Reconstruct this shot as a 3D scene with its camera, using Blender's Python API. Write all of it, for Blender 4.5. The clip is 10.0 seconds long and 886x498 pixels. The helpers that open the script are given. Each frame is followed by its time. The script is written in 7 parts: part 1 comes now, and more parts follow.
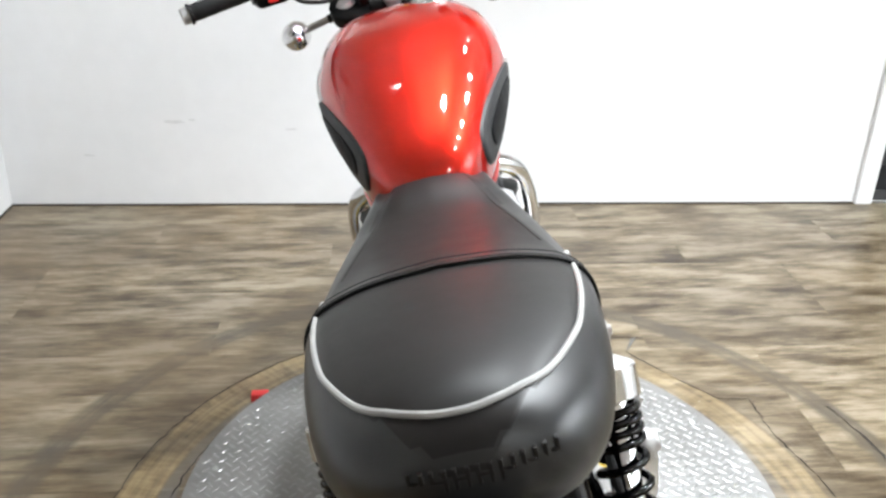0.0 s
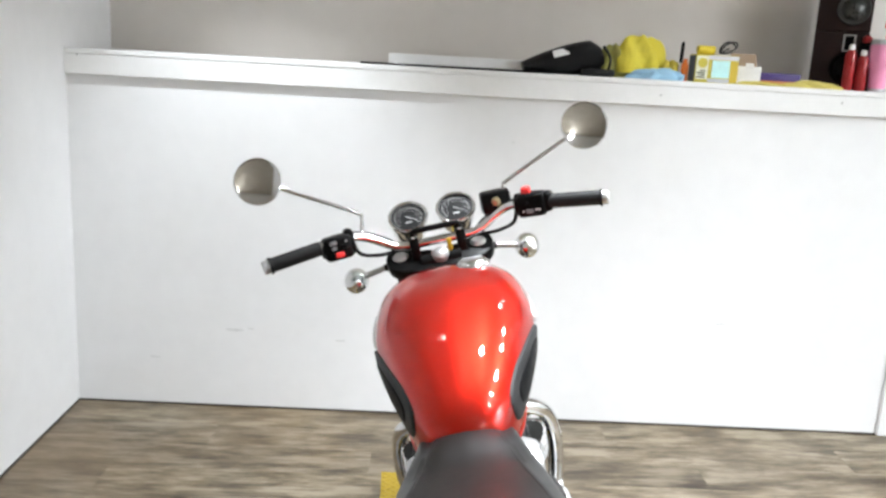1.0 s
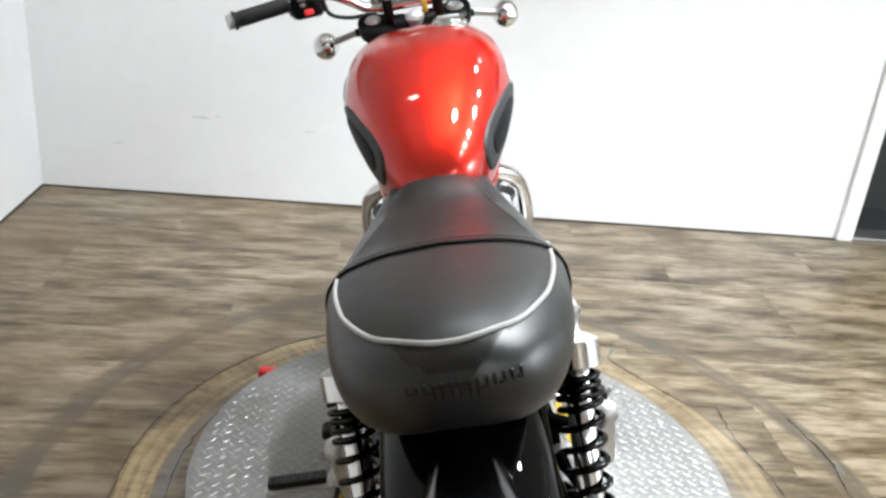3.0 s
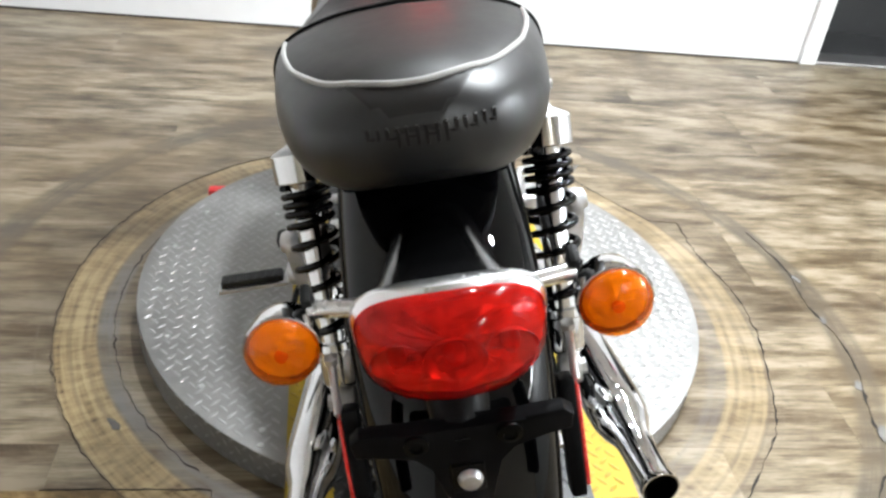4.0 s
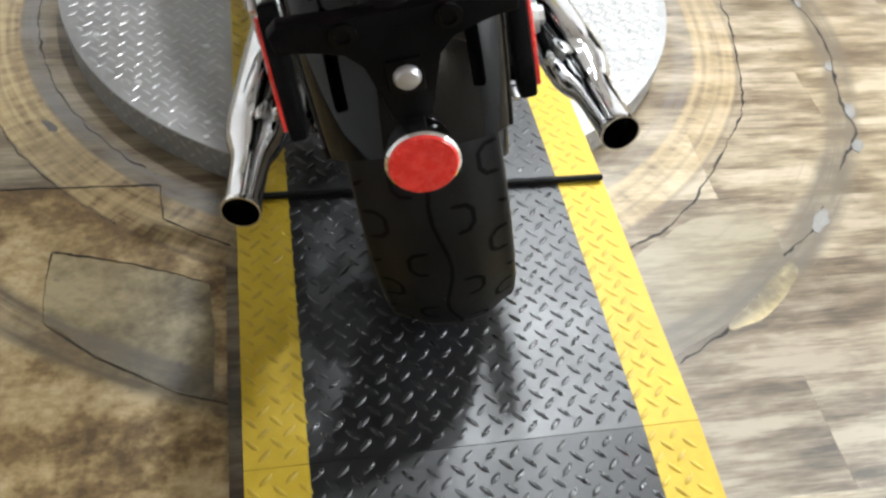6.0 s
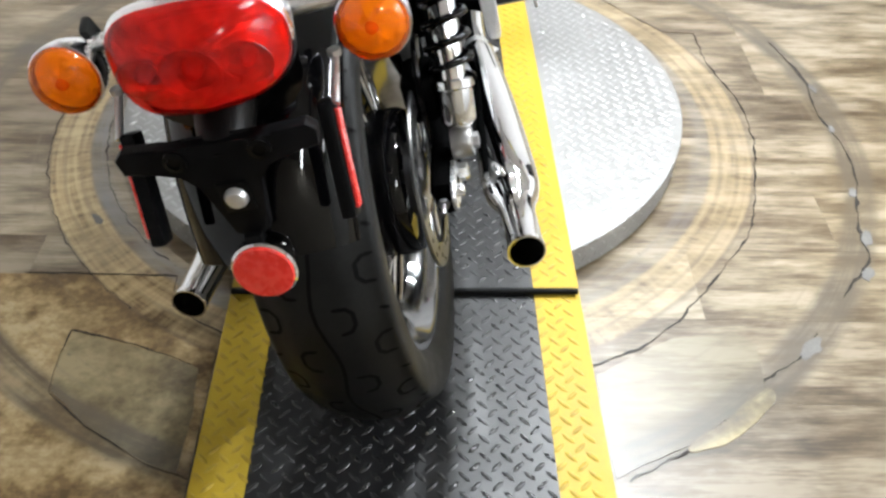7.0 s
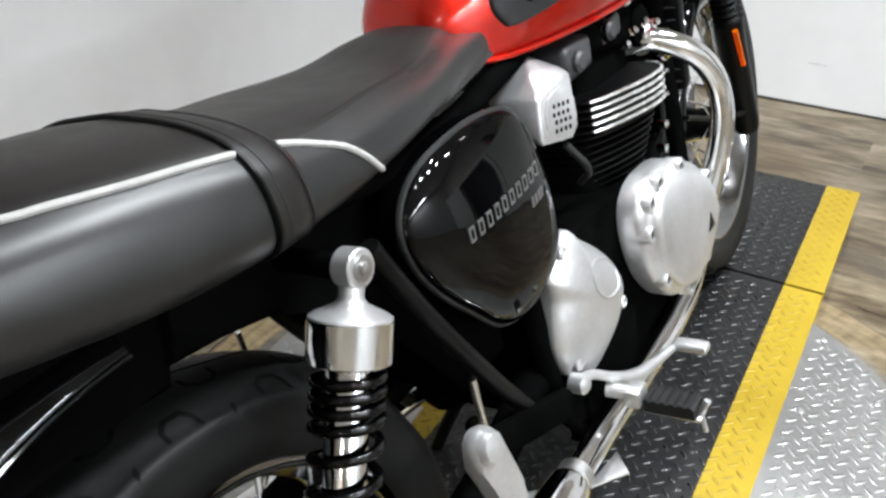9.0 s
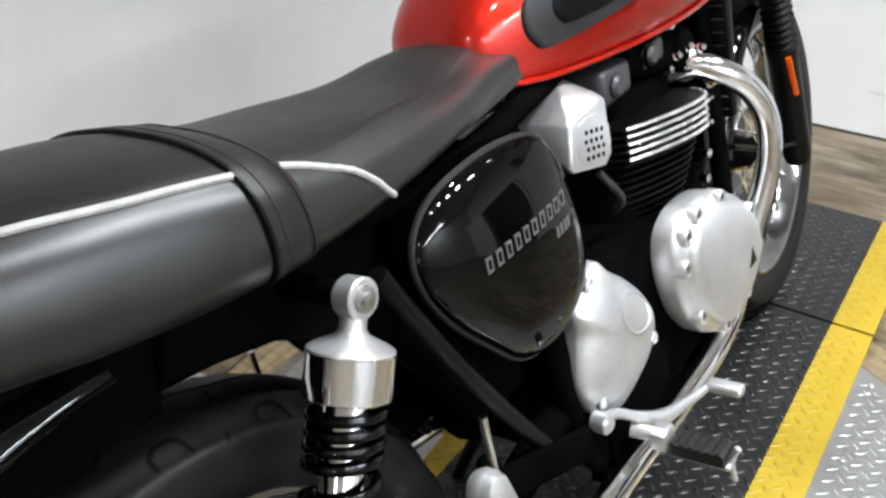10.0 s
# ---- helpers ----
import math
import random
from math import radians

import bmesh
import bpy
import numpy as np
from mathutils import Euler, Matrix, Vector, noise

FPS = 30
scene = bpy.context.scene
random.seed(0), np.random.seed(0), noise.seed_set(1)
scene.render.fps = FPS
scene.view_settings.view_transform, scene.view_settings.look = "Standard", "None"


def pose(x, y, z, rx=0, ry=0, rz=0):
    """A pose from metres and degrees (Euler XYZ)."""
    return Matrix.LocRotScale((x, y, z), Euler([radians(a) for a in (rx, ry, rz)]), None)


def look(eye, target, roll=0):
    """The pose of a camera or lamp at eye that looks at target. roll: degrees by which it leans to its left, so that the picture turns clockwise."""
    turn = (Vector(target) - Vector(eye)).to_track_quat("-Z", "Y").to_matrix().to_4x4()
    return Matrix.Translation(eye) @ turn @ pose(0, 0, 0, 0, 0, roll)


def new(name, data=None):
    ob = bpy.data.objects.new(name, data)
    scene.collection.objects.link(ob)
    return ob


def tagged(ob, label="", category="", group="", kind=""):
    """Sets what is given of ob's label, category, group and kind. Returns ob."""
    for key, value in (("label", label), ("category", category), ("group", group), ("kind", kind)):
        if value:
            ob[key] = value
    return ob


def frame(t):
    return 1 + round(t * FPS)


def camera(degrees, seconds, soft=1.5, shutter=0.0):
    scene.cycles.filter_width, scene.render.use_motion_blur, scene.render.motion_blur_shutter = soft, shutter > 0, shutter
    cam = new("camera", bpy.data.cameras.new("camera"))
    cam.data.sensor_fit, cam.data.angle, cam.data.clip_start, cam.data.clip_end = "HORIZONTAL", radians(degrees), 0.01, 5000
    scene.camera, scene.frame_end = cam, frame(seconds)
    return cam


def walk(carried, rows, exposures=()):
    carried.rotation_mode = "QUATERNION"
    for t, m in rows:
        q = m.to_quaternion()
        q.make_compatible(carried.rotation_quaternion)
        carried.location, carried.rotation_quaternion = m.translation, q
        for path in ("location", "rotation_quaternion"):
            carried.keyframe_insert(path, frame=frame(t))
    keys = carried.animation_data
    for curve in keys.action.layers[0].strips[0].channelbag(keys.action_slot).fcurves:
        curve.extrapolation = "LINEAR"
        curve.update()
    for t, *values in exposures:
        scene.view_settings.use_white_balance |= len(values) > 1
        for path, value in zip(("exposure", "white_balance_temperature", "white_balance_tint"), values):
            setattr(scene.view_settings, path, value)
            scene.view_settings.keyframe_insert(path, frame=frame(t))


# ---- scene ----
cam = camera(54.6, 10.0, soft=2.7)
PATH = [
    (0, (-0.247, -1.373, 1.255), (-0.046, 0.432, 0.417), 1.6),
    (0.2, (-0.27, -1.434, 1.321), (-0.088, 0.125, 0.672), 0.1),
    (0.3, (-0.28, -1.47, 1.347), (-0.084, 0.39, 0.637), -0.7),
    (0.5, (-0.288, -1.518, 1.391), (-0.103, 0.388, 0.814), 0.7),
    (0.7, (-0.282, -1.544, 1.424), (-0.149, 0.095, 0.991), 2.5),
    (1, (-0.273, -1.567, 1.449), (-0.163, 0.382, 1.013), 3.2),
    (1.5, (-0.267, -1.595, 1.448), (-0.176, 0.364, 1.053), 4.6),
    (2, (-0.282, -1.59, 1.431), (-0.164, 0.361, 1.007), 5.1),
    (2.5, (-0.276, -1.581, 1.364), (-0.132, 0.32, 0.761), 4.4),
    (2.7, (-0.267, -1.575, 1.337), (-0.109, 0.295, 0.646), 4.7),
    (3.8, (-0.265, -1.546, 1.194), (0.042, 0.138, 0.16), 7.3),
    (4, (-0.262, -1.54, 1.173), (0.053, 0.105, 0.079), 7.2),
    (4.5, (-0.249, -1.536, 1.118), (0.087, -0.028, -0.151), 7.7),
    (5, (-0.24, -1.54, 1.073), (0.124, -0.157, -0.325), 9.1),
    (5.5, (-0.23, -1.552, 1.044), (0.172, -0.251, -0.42), 10.1),
    (5.7, (-0.229, -1.561, 1.034), (0.17, -0.306, -0.472), 9.7),
    (6.8, (-0.069, -1.609, 1.08), (0.104, -0.26, -0.386), 3.1),
    (7, (0.027, -1.645, 1.116), (0.085, -0.186, -0.25), 1.7),
    (7.2, (0.099, -1.643, 1.133), (0.062, -0.328, 0.057), -1.2),
    (7.5, (0.15, -1.586, 1.146), (-0.065, -0.047, -0.113), -5.0),
    (7.7, (0.178, -1.51, 1.156), (-0.03, -0.206, 0.086), -4.4),
    (8, (0.207, -1.389, 1.165), (-0.071, 0.173, -0.052), -4.5),
    (8.3, (0.258, -1.246, 1.15), (-0.204, 0.292, -0.043), -3.8),
    (8.5, (0.282, -1.144, 1.139), (-0.377, 0.376, 0.016), -2.7),
    (8.7, (0.33, -1.08, 1.15), (-0.453, 0.377, 0.036), -2.1),
    (9, (0.376, -0.99, 1.148), (-0.498, 0.434, 0.049), -2.0),
    (9.3, (0.384, -0.939, 1.144), (-0.395, 0.262, 0.226), -1.5),
    (9.5, (0.39, -0.93, 1.157), (-0.565, 0.463, 0.085), -1.7),
    (10, (0.382, -0.942, 1.141), (-0.596, 0.435, 0.07), -1.5),
]
walk(cam, [(t, look(eye, target, roll)) for t, eye, target, roll in PATH],
     exposures=[(0.0, 0.42), (0.5, 0.52), (1.0, 0.3), (1.5, 0.18), (2.0, 0.18), (2.7, 0.25), (3.8, 0.6), (5.7, 0.68), (6.8, 0.62), (8.0, 0.3), (9.0, 0.05), (10.0, 0.05)])

# ---- world, lamps ----
world = bpy.data.worlds.new("world")
scene.world = world
world.use_nodes = True
world.node_tree.nodes["Background"].inputs[0].default_value = (0.8, 0.86, 1.0, 1)
world.node_tree.nodes["Background"].inputs[1].default_value = 0.03
scene.view_settings.exposure = 0.0

# the last spot is added behind the row, to brighten the rear floor
LAMP_PLACES = [(-0.8, 1.1, 88), (-0.05, 0.63, 94), (0.72, 1.6, 6), (1.0, 1.22, 32), (0.97, 0.85, 72), (0.88, 0.45, 84), (0.75, 0.0, 88), (0.62, -0.5, 34)]
LAMP_Z = 2.6


def spot(x, y, power, aim, cone):
    data = bpy.data.lights.new("spot_bulb", "SPOT")
    data.energy, data.spot_size, data.spot_blend, data.shadow_soft_size = power, radians(cone), 0.95, 0.06
    data.color = (0.90, 0.955, 1.0)
    ob = new("spot_bulb", data)
    ob.matrix_world = look((x, y, LAMP_Z - 0.05), aim)
    return ob


for lamp_x, lamp_y, power in LAMP_PLACES:
    at_wall = lamp_x < -0.5
    aim = (-0.85, 1.78, 0.55) if at_wall else (lamp_x * 0.8, lamp_y * 0.7 - 0.25, 0.0)
    spot(lamp_x, lamp_y, power * 1.42, aim, 66 if at_wall else 106)


# long strip lamps under the unseen ceiling of the room's other half; the last is added rear fill
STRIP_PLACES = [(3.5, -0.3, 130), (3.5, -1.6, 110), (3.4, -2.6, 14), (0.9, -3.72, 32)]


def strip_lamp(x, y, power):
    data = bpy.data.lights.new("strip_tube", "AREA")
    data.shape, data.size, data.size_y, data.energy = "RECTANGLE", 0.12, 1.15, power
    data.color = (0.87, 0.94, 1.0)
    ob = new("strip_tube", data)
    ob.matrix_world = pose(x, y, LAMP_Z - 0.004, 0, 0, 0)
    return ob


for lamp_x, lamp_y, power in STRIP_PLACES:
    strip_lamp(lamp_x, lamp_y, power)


# ---- materials ----
def material(name, base, rough=0.5, metal=0.0, coat=0.0, **more):
    """A principled material; returns it with its node tree and shader."""
    m = bpy.data.materials.new(name)
    m.use_nodes = True
    b = m.node_tree.nodes["Principled BSDF"]
    b.inputs["Base Color"].default_value = (*base, 1)
    b.inputs["Roughness"].default_value = rough
    b.inputs["Metallic"].default_value = metal
    b.inputs["Coat Weight"].default_value = coat
    b.inputs["Coat Roughness"].default_value = 0.03
    for key, value in more.items():
        b.inputs[key.replace("_", " ")].default_value = value
    return m


def nodes_of(m):
    return m.node_tree.nodes, m.node_tree.links, m.node_tree.nodes["Principled BSDF"]


def noise_node(m, scale, detail=4.0, where="Object", stretch=(1, 1, 1), rough=0.55):
    n, l, _ = nodes_of(m)
    co = n.new("ShaderNodeTexCoord")
    mp = n.new("ShaderNodeMapping")
    mp.inputs["Scale"].default_value = stretch
    tex = n.new("ShaderNodeTexNoise")
    tex.inputs["Scale"].default_value, tex.inputs["Detail"].default_value, tex.inputs["Roughness"].default_value = scale, detail, rough
    l.new(co.outputs[where], mp.inputs[0])
    l.new(mp.outputs[0], tex.inputs["Vector"])
    return tex


def ramp_node(m, source, stops):
    n, l, _ = nodes_of(m)
    r = n.new("ShaderNodeValToRGB")
    el = r.color_ramp.elements
    while len(el) < len(stops):
        el.new(0.5)
    for e, (at, c) in zip(el, stops):
        e.position, e.color = at, (*c, 1) if len(c) == 3 else c
    l.new(source, r.inputs[0])
    return r


def bumpy(m, tex, strength, distance=0.001):
    n, l, b = nodes_of(m)
    bump = n.new("ShaderNodeBump")
    bump.inputs["Strength"].default_value, bump.inputs["Distance"].default_value = strength, distance
    l.new(tex.outputs[0], bump.inputs["Height"])
    l.new(bump.outputs[0], b.inputs["Normal"])
    return m


def worn(m, scale, low, high, rough_low, rough_high, bump=0.0, dist=0.0005, detail=5.0, stretch=(1, 1, 1)):
    """Lets colour and roughness wander between two values, at two scales."""
    n, l, b = nodes_of(m)
    big, fine = noise_node(m, scale, detail, stretch=stretch), noise_node(m, scale * 9, 3.0, stretch=stretch)
    mix = n.new("ShaderNodeMath")
    mix.operation = "MULTIPLY_ADD"
    mix.inputs[1].default_value, mix.inputs[2].default_value = 0.35, 0.0
    l.new(fine.outputs[0], mix.inputs[0])
    add = n.new("ShaderNodeMath")
    add.operation = "MULTIPLY_ADD"
    add.inputs[1].default_value = 0.65
    l.new(big.outputs[0], add.inputs[0])
    l.new(mix.outputs[0], add.inputs[2])
    c = ramp_node(m, add.outputs[0], [(0.32, low), (0.68, high)])
    l.new(c.outputs[0], b.inputs["Base Color"])
    r = ramp_node(m, add.outputs[0], [(0.3, (rough_low,) * 3), (0.7, (rough_high,) * 3)])
    l.new(r.outputs[0], b.inputs["Roughness"])
    if bump:
        bumpy(m, fine, bump, dist)
    return m


M = {}
M["wall"] = worn(material("white_wall_paint", (0.8, 0.8, 0.8)), 1.3, (0.76, 0.76, 0.765), (0.83, 0.83, 0.835), 0.55, 0.7, 0.12, 0.0008)
M["beige"] = worn(material("beige_wall_paint", (0.6, 0.52, 0.44)), 1.0, (0.60, 0.56, 0.52), (0.66, 0.62, 0.58), 0.6, 0.75, 0.1, 0.0008)
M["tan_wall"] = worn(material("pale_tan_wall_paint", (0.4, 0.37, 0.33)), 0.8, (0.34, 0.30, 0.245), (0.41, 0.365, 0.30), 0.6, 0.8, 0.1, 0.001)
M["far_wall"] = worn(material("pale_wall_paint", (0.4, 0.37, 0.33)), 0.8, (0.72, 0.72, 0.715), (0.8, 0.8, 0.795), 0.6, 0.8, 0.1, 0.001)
M["trim"] = worn(material("white_trim_paint", (0.8, 0.8, 0.8)), 4.0, (0.76, 0.76, 0.75), (0.82, 0.82, 0.82), 0.35, 0.5, 0.08, 0.0006)
M["ceiling"] = worn(material("ceiling_paint", (0.6, 0.6, 0.59), 0.8), 1.1, (0.66, 0.66, 0.65), (0.72, 0.72, 0.71), 0.75, 0.9)
M["dark_room"] = worn(material("unlit_room_black", (0.02, 0.02, 0.02)), 3.0, (0.012, 0.012, 0.013), (0.03, 0.03, 0.03), 0.6, 0.8)
M["subfloor"] = material("subfloor", (0.05, 0.045, 0.04), 0.9)
M["chrome"] = worn(material("chrome", (0.9, 0.9, 0.9), 0.06, 1.0), 14, (0.7, 0.7, 0.71), (0.8, 0.8, 0.8), 0.04, 0.1)
# chrome with a lowered base: the rim's dark reflections put into the colour
M["rim_chrome"] = worn(material("darkened_chrome", (0.5, 0.5, 0.5), 0.1, 1.0), 14, (0.17, 0.17, 0.175), (0.27, 0.27, 0.27), 0.07, 0.16)
M["alloy"] = worn(material("satin_alloy", (0.6, 0.6, 0.6), 0.35, 0.75), 16, (0.46, 0.46, 0.465), (0.6, 0.6, 0.605), 0.3, 0.42, 0.1, 0.0003)
M["fin_alloy"] = worn(material("polished_fin_alloy", (0.8, 0.8, 0.8), 0.25, 0.8), 40, (0.66, 0.66, 0.665), (0.8, 0.8, 0.805), 0.2, 0.32)
M["disc_steel"] = worn(material("worn_disc_steel", (0.25, 0.25, 0.25), 0.35, 1.0), 30, (0.09, 0.09, 0.09), (0.16, 0.16, 0.16), 0.25, 0.4)
M["dark_chrome"] = worn(material("dark_chrome", (0.3, 0.3, 0.3), 0.15, 1.0), 30, (0.16, 0.16, 0.16), (0.3, 0.3, 0.3), 0.12, 0.25)
M["steel"] = worn(material("dull_steel", (0.4, 0.4, 0.4), 0.4, 1.0), 30, (0.36, 0.35, 0.34), (0.5, 0.5, 0.5), 0.3, 0.5)
M["gloss_black"] = material("gloss_black_paint", (0.001, 0.001, 0.0012), 0.12, 0.0, 0.5, Specular_IOR_Level=0.0)
M["guard_black"] = material("mudguard_black_paint", (0.001, 0.001, 0.0012), 0.12, 0.0, 0.55, Specular_IOR_Level=0.0)
# darker copy of satin_black: shade among the inner parts, put into the colour
M["shaded_black"] = worn(material("inner_shade_paint", (0.002, 0.002, 0.002), Specular_IOR_Level=0.0), 20, (0.001, 0.001, 0.001), (0.003, 0.003, 0.003), 0.35, 0.5)
M["satin_black"] = worn(material("satin_black_paint", (0.003, 0.003, 0.003), Specular_IOR_Level=0.1), 20, (0.0015, 0.0015, 0.0016), (0.004, 0.004, 0.004), 0.3, 0.45)
M["plastic"] = worn(material("black_plastic", (0.02, 0.02, 0.02), Specular_IOR_Level=0.05), 40, (0.002, 0.002, 0.0023), (0.006, 0.006, 0.0065), 0.4, 0.55, 0.15, 0.0003)
M["cap_plastic"] = worn(material("grey_cap_plastic", (0.03, 0.03, 0.032), Specular_IOR_Level=0.4), 40, (0.016, 0.016, 0.018), (0.03, 0.03, 0.033), 0.35, 0.5, 0.1, 0.0003)
M["rubber"] = worn(material("tyre_rubber", (0.02, 0.02, 0.02), Specular_IOR_Level=0.16), 18, (0.003, 0.003, 0.0031), (0.0085, 0.0084, 0.0083), 0.40, 0.62, 0.2, 0.0004)
# flat near-black for grooves and holes: their inner shade as a colour
M["hollow_shade"] = material("shaded_hollow_black", (0.0015, 0.0015, 0.0015), 0.9, Specular_IOR_Level=0.1)
M["grip"] = worn(material("grip_rubber", (0.02, 0.02, 0.02), Specular_IOR_Level=0.25), 60, (0.006, 0.006, 0.006), (0.014, 0.014, 0.014), 0.5, 0.65)
M["vinyl"] = worn(material("seat_vinyl", (0.02, 0.02, 0.02), Specular_IOR_Level=0.34), 30, (0.0050, 0.0039, 0.0034), (0.0080, 0.0066, 0.0060), 0.40, 0.48, 0.15, 0.0003)
M["vinyl_side"] = worn(material("smooth_seat_vinyl", (0.02, 0.02, 0.02), Specular_IOR_Level=0.55), 30, (0.0045, 0.0045, 0.0048), (0.007, 0.007, 0.0074), 0.34, 0.42, 0.1, 0.0002)
M["piping"] = worn(material("piping_vinyl", (0.7, 0.7, 0.68)), 50, (0.29, 0.285, 0.275), (0.38, 0.375, 0.36), 0.4, 0.5)
M["stitch"] = material("seam_thread", (0.01, 0.01, 0.01), 0.7)
M["pad"] = worn(material("knee_pad_rubber", (0.03, 0.03, 0.03), Specular_IOR_Level=0.3), 40, (0.010, 0.010, 0.0105), (0.02, 0.02, 0.021), 0.45, 0.6, 0.2, 0.0003)
M["key_grey"] = material("grey_switch_key", (0.16, 0.16, 0.165), 0.4)
M["red_plastic"] = material("red_switch_plastic", (0.75, 0.03, 0.03), 0.4)


def clear_lens(name, body, tint, share):
    """Tinted clear plastic: most light goes straight through, the skin is glossy."""
    m = material(name, body, 0.12, 0.0, 1.0)
    n, l, b = nodes_of(m)
    thin, mix = n.new("ShaderNodeBsdfTransparent"), n.new("ShaderNodeMixShader")
    thin.inputs[0].default_value = (*tint, 1)
    mix.inputs[0].default_value = share
    l.new(thin.outputs[0], mix.inputs[1])
    l.new(b.outputs[0], mix.inputs[2])
    l.new(mix.outputs[0], n["Material Output"].inputs[0])
    return m


M["red_lens"] = clear_lens("red_lens", (0.95, 0.016, 0.012), (1.0, 0.10, 0.07), 0.18)
M["amber_deep"] = material("amber_bulb", (0.8, 0.25, 0.02), 0.2)
M["lamp_bowl"] = worn(material("lamp_bowl", (0.9, 0.9, 0.9), 0.2, 0.6), 60, (0.2, 0.2, 0.2), (0.85, 0.85, 0.85), 0.12, 0.25, 0.3, 0.001)
M["red_deep"] = material("red_lens_inner", (0.32, 0.12, 0.09), 0.2, 0.0, 1.0)
M["bright_trim"] = worn(material("bright_trim_chrome", (0.85, 0.85, 0.85), 0.22, 1.0), 14, (0.8, 0.8, 0.8), (0.9, 0.9, 0.9), 0.2, 0.3)
M["hump_black"] = worn(material("satin_bracket_black", (0.02, 0.02, 0.02), Specular_IOR_Level=0.5), 12, (0.0012, 0.0012, 0.0013), (0.003, 0.003, 0.0032), 0.1, 0.16)
M["red_reflector"] = worn(material("red_reflector", (0.7, 0.02, 0.015), 0.25, 0.0, 0.6), 90, (0.6, 0.015, 0.012), (0.8, 0.035, 0.025), 0.2, 0.35)
M["amber"] = clear_lens("amber_lens", (1.0, 0.21, 0.001), (1.0, 0.48, 0.012), 0.3)
M["amber_bowl"] = worn(material("white_lamp_bowl", (0.9, 0.9, 0.9), 0.3), 60, (0.82, 0.82, 0.82), (0.95, 0.95, 0.95), 0.2, 0.4, 0.2, 0.001)
M["dial"] = material("dial_face", (0.008, 0.008, 0.0085), 0.45, Specular_IOR_Level=0.12)
M["white"] = material("white_marking", (0.8, 0.8, 0.8), 0.5)
M["dial_mark"] = material("dial_marking", (0.34, 0.34, 0.34), 0.5)
M["grey_mark"] = material("grey_lettering", (0.12, 0.12, 0.12), 0.35, 0.5)
M["mirror"] = material("mirror_glass", (0.7, 0.68, 0.64), 0.01, 1.0)
M["brass"] = material("brass_tint_steel", (0.55, 0.48, 0.3), 0.35, 1.0)

# candy red: a metallic base under a clear coat
m = material("candy_red_paint", (0.5, 0.02, 0.01), 0.4, 0.85, 1.0, Specular_Tint=(0.7, 0.04, 0.02, 1))
n, l, b = nodes_of(m)
flake = noise_node(m, 900, 1.0)
l.new(ramp_node(m, flake.outputs[0], [(0.35, (0.41, 0.011, 0.005)), (0.7, (0.56, 0.020, 0.009))]).outputs[0], b.inputs["Base Color"])
M["red_paint"] = m

# diamond plate surfaces
M["plate_black"] = worn(material("black_plate_paint", (0.03, 0.03, 0.03), Specular_IOR_Level=0.45), 7, (0.003, 0.003, 0.0032), (0.009, 0.009, 0.0096), 0.32, 0.46, 0.3, 0.0006)
M["plate_yellow"] = worn(material("yellow_tape", (0.75, 0.5, 0.03), Specular_IOR_Level=0.25), 8, (0.30, 0.20, 0.012), (0.38, 0.265, 0.02), 0.42, 0.55, 0.2, 0.0005)
M["plate_steel"] = worn(material("bright_plate_steel", (0.6, 0.6, 0.6), 0.4, 0.6), 5, (0.20, 0.196, 0.191), (0.285, 0.281, 0.275), 0.36, 0.48, 0.25, 0.0005)

# tape over the treads, a little darker than the flat tape
M["tape_tread"] = worn(material("tread_tape", (0.3, 0.22, 0.02), Specular_IOR_Level=0.35), 60, (0.21, 0.135, 0.008), (0.35, 0.245, 0.016), 0.35, 0.5)
M["tread_black"] = worn(material("rubbed_tread_paint", (0.03, 0.03, 0.03)), 25, (0.004, 0.004, 0.0042), (0.014, 0.014, 0.0148), 0.22, 0.36)
M["tread_steel"] = worn(material("polished_tread_steel", (0.6, 0.6, 0.6), 0.3, 0.9), 20, (0.27, 0.267, 0.262), (0.35, 0.348, 0.342), 0.36, 0.46)


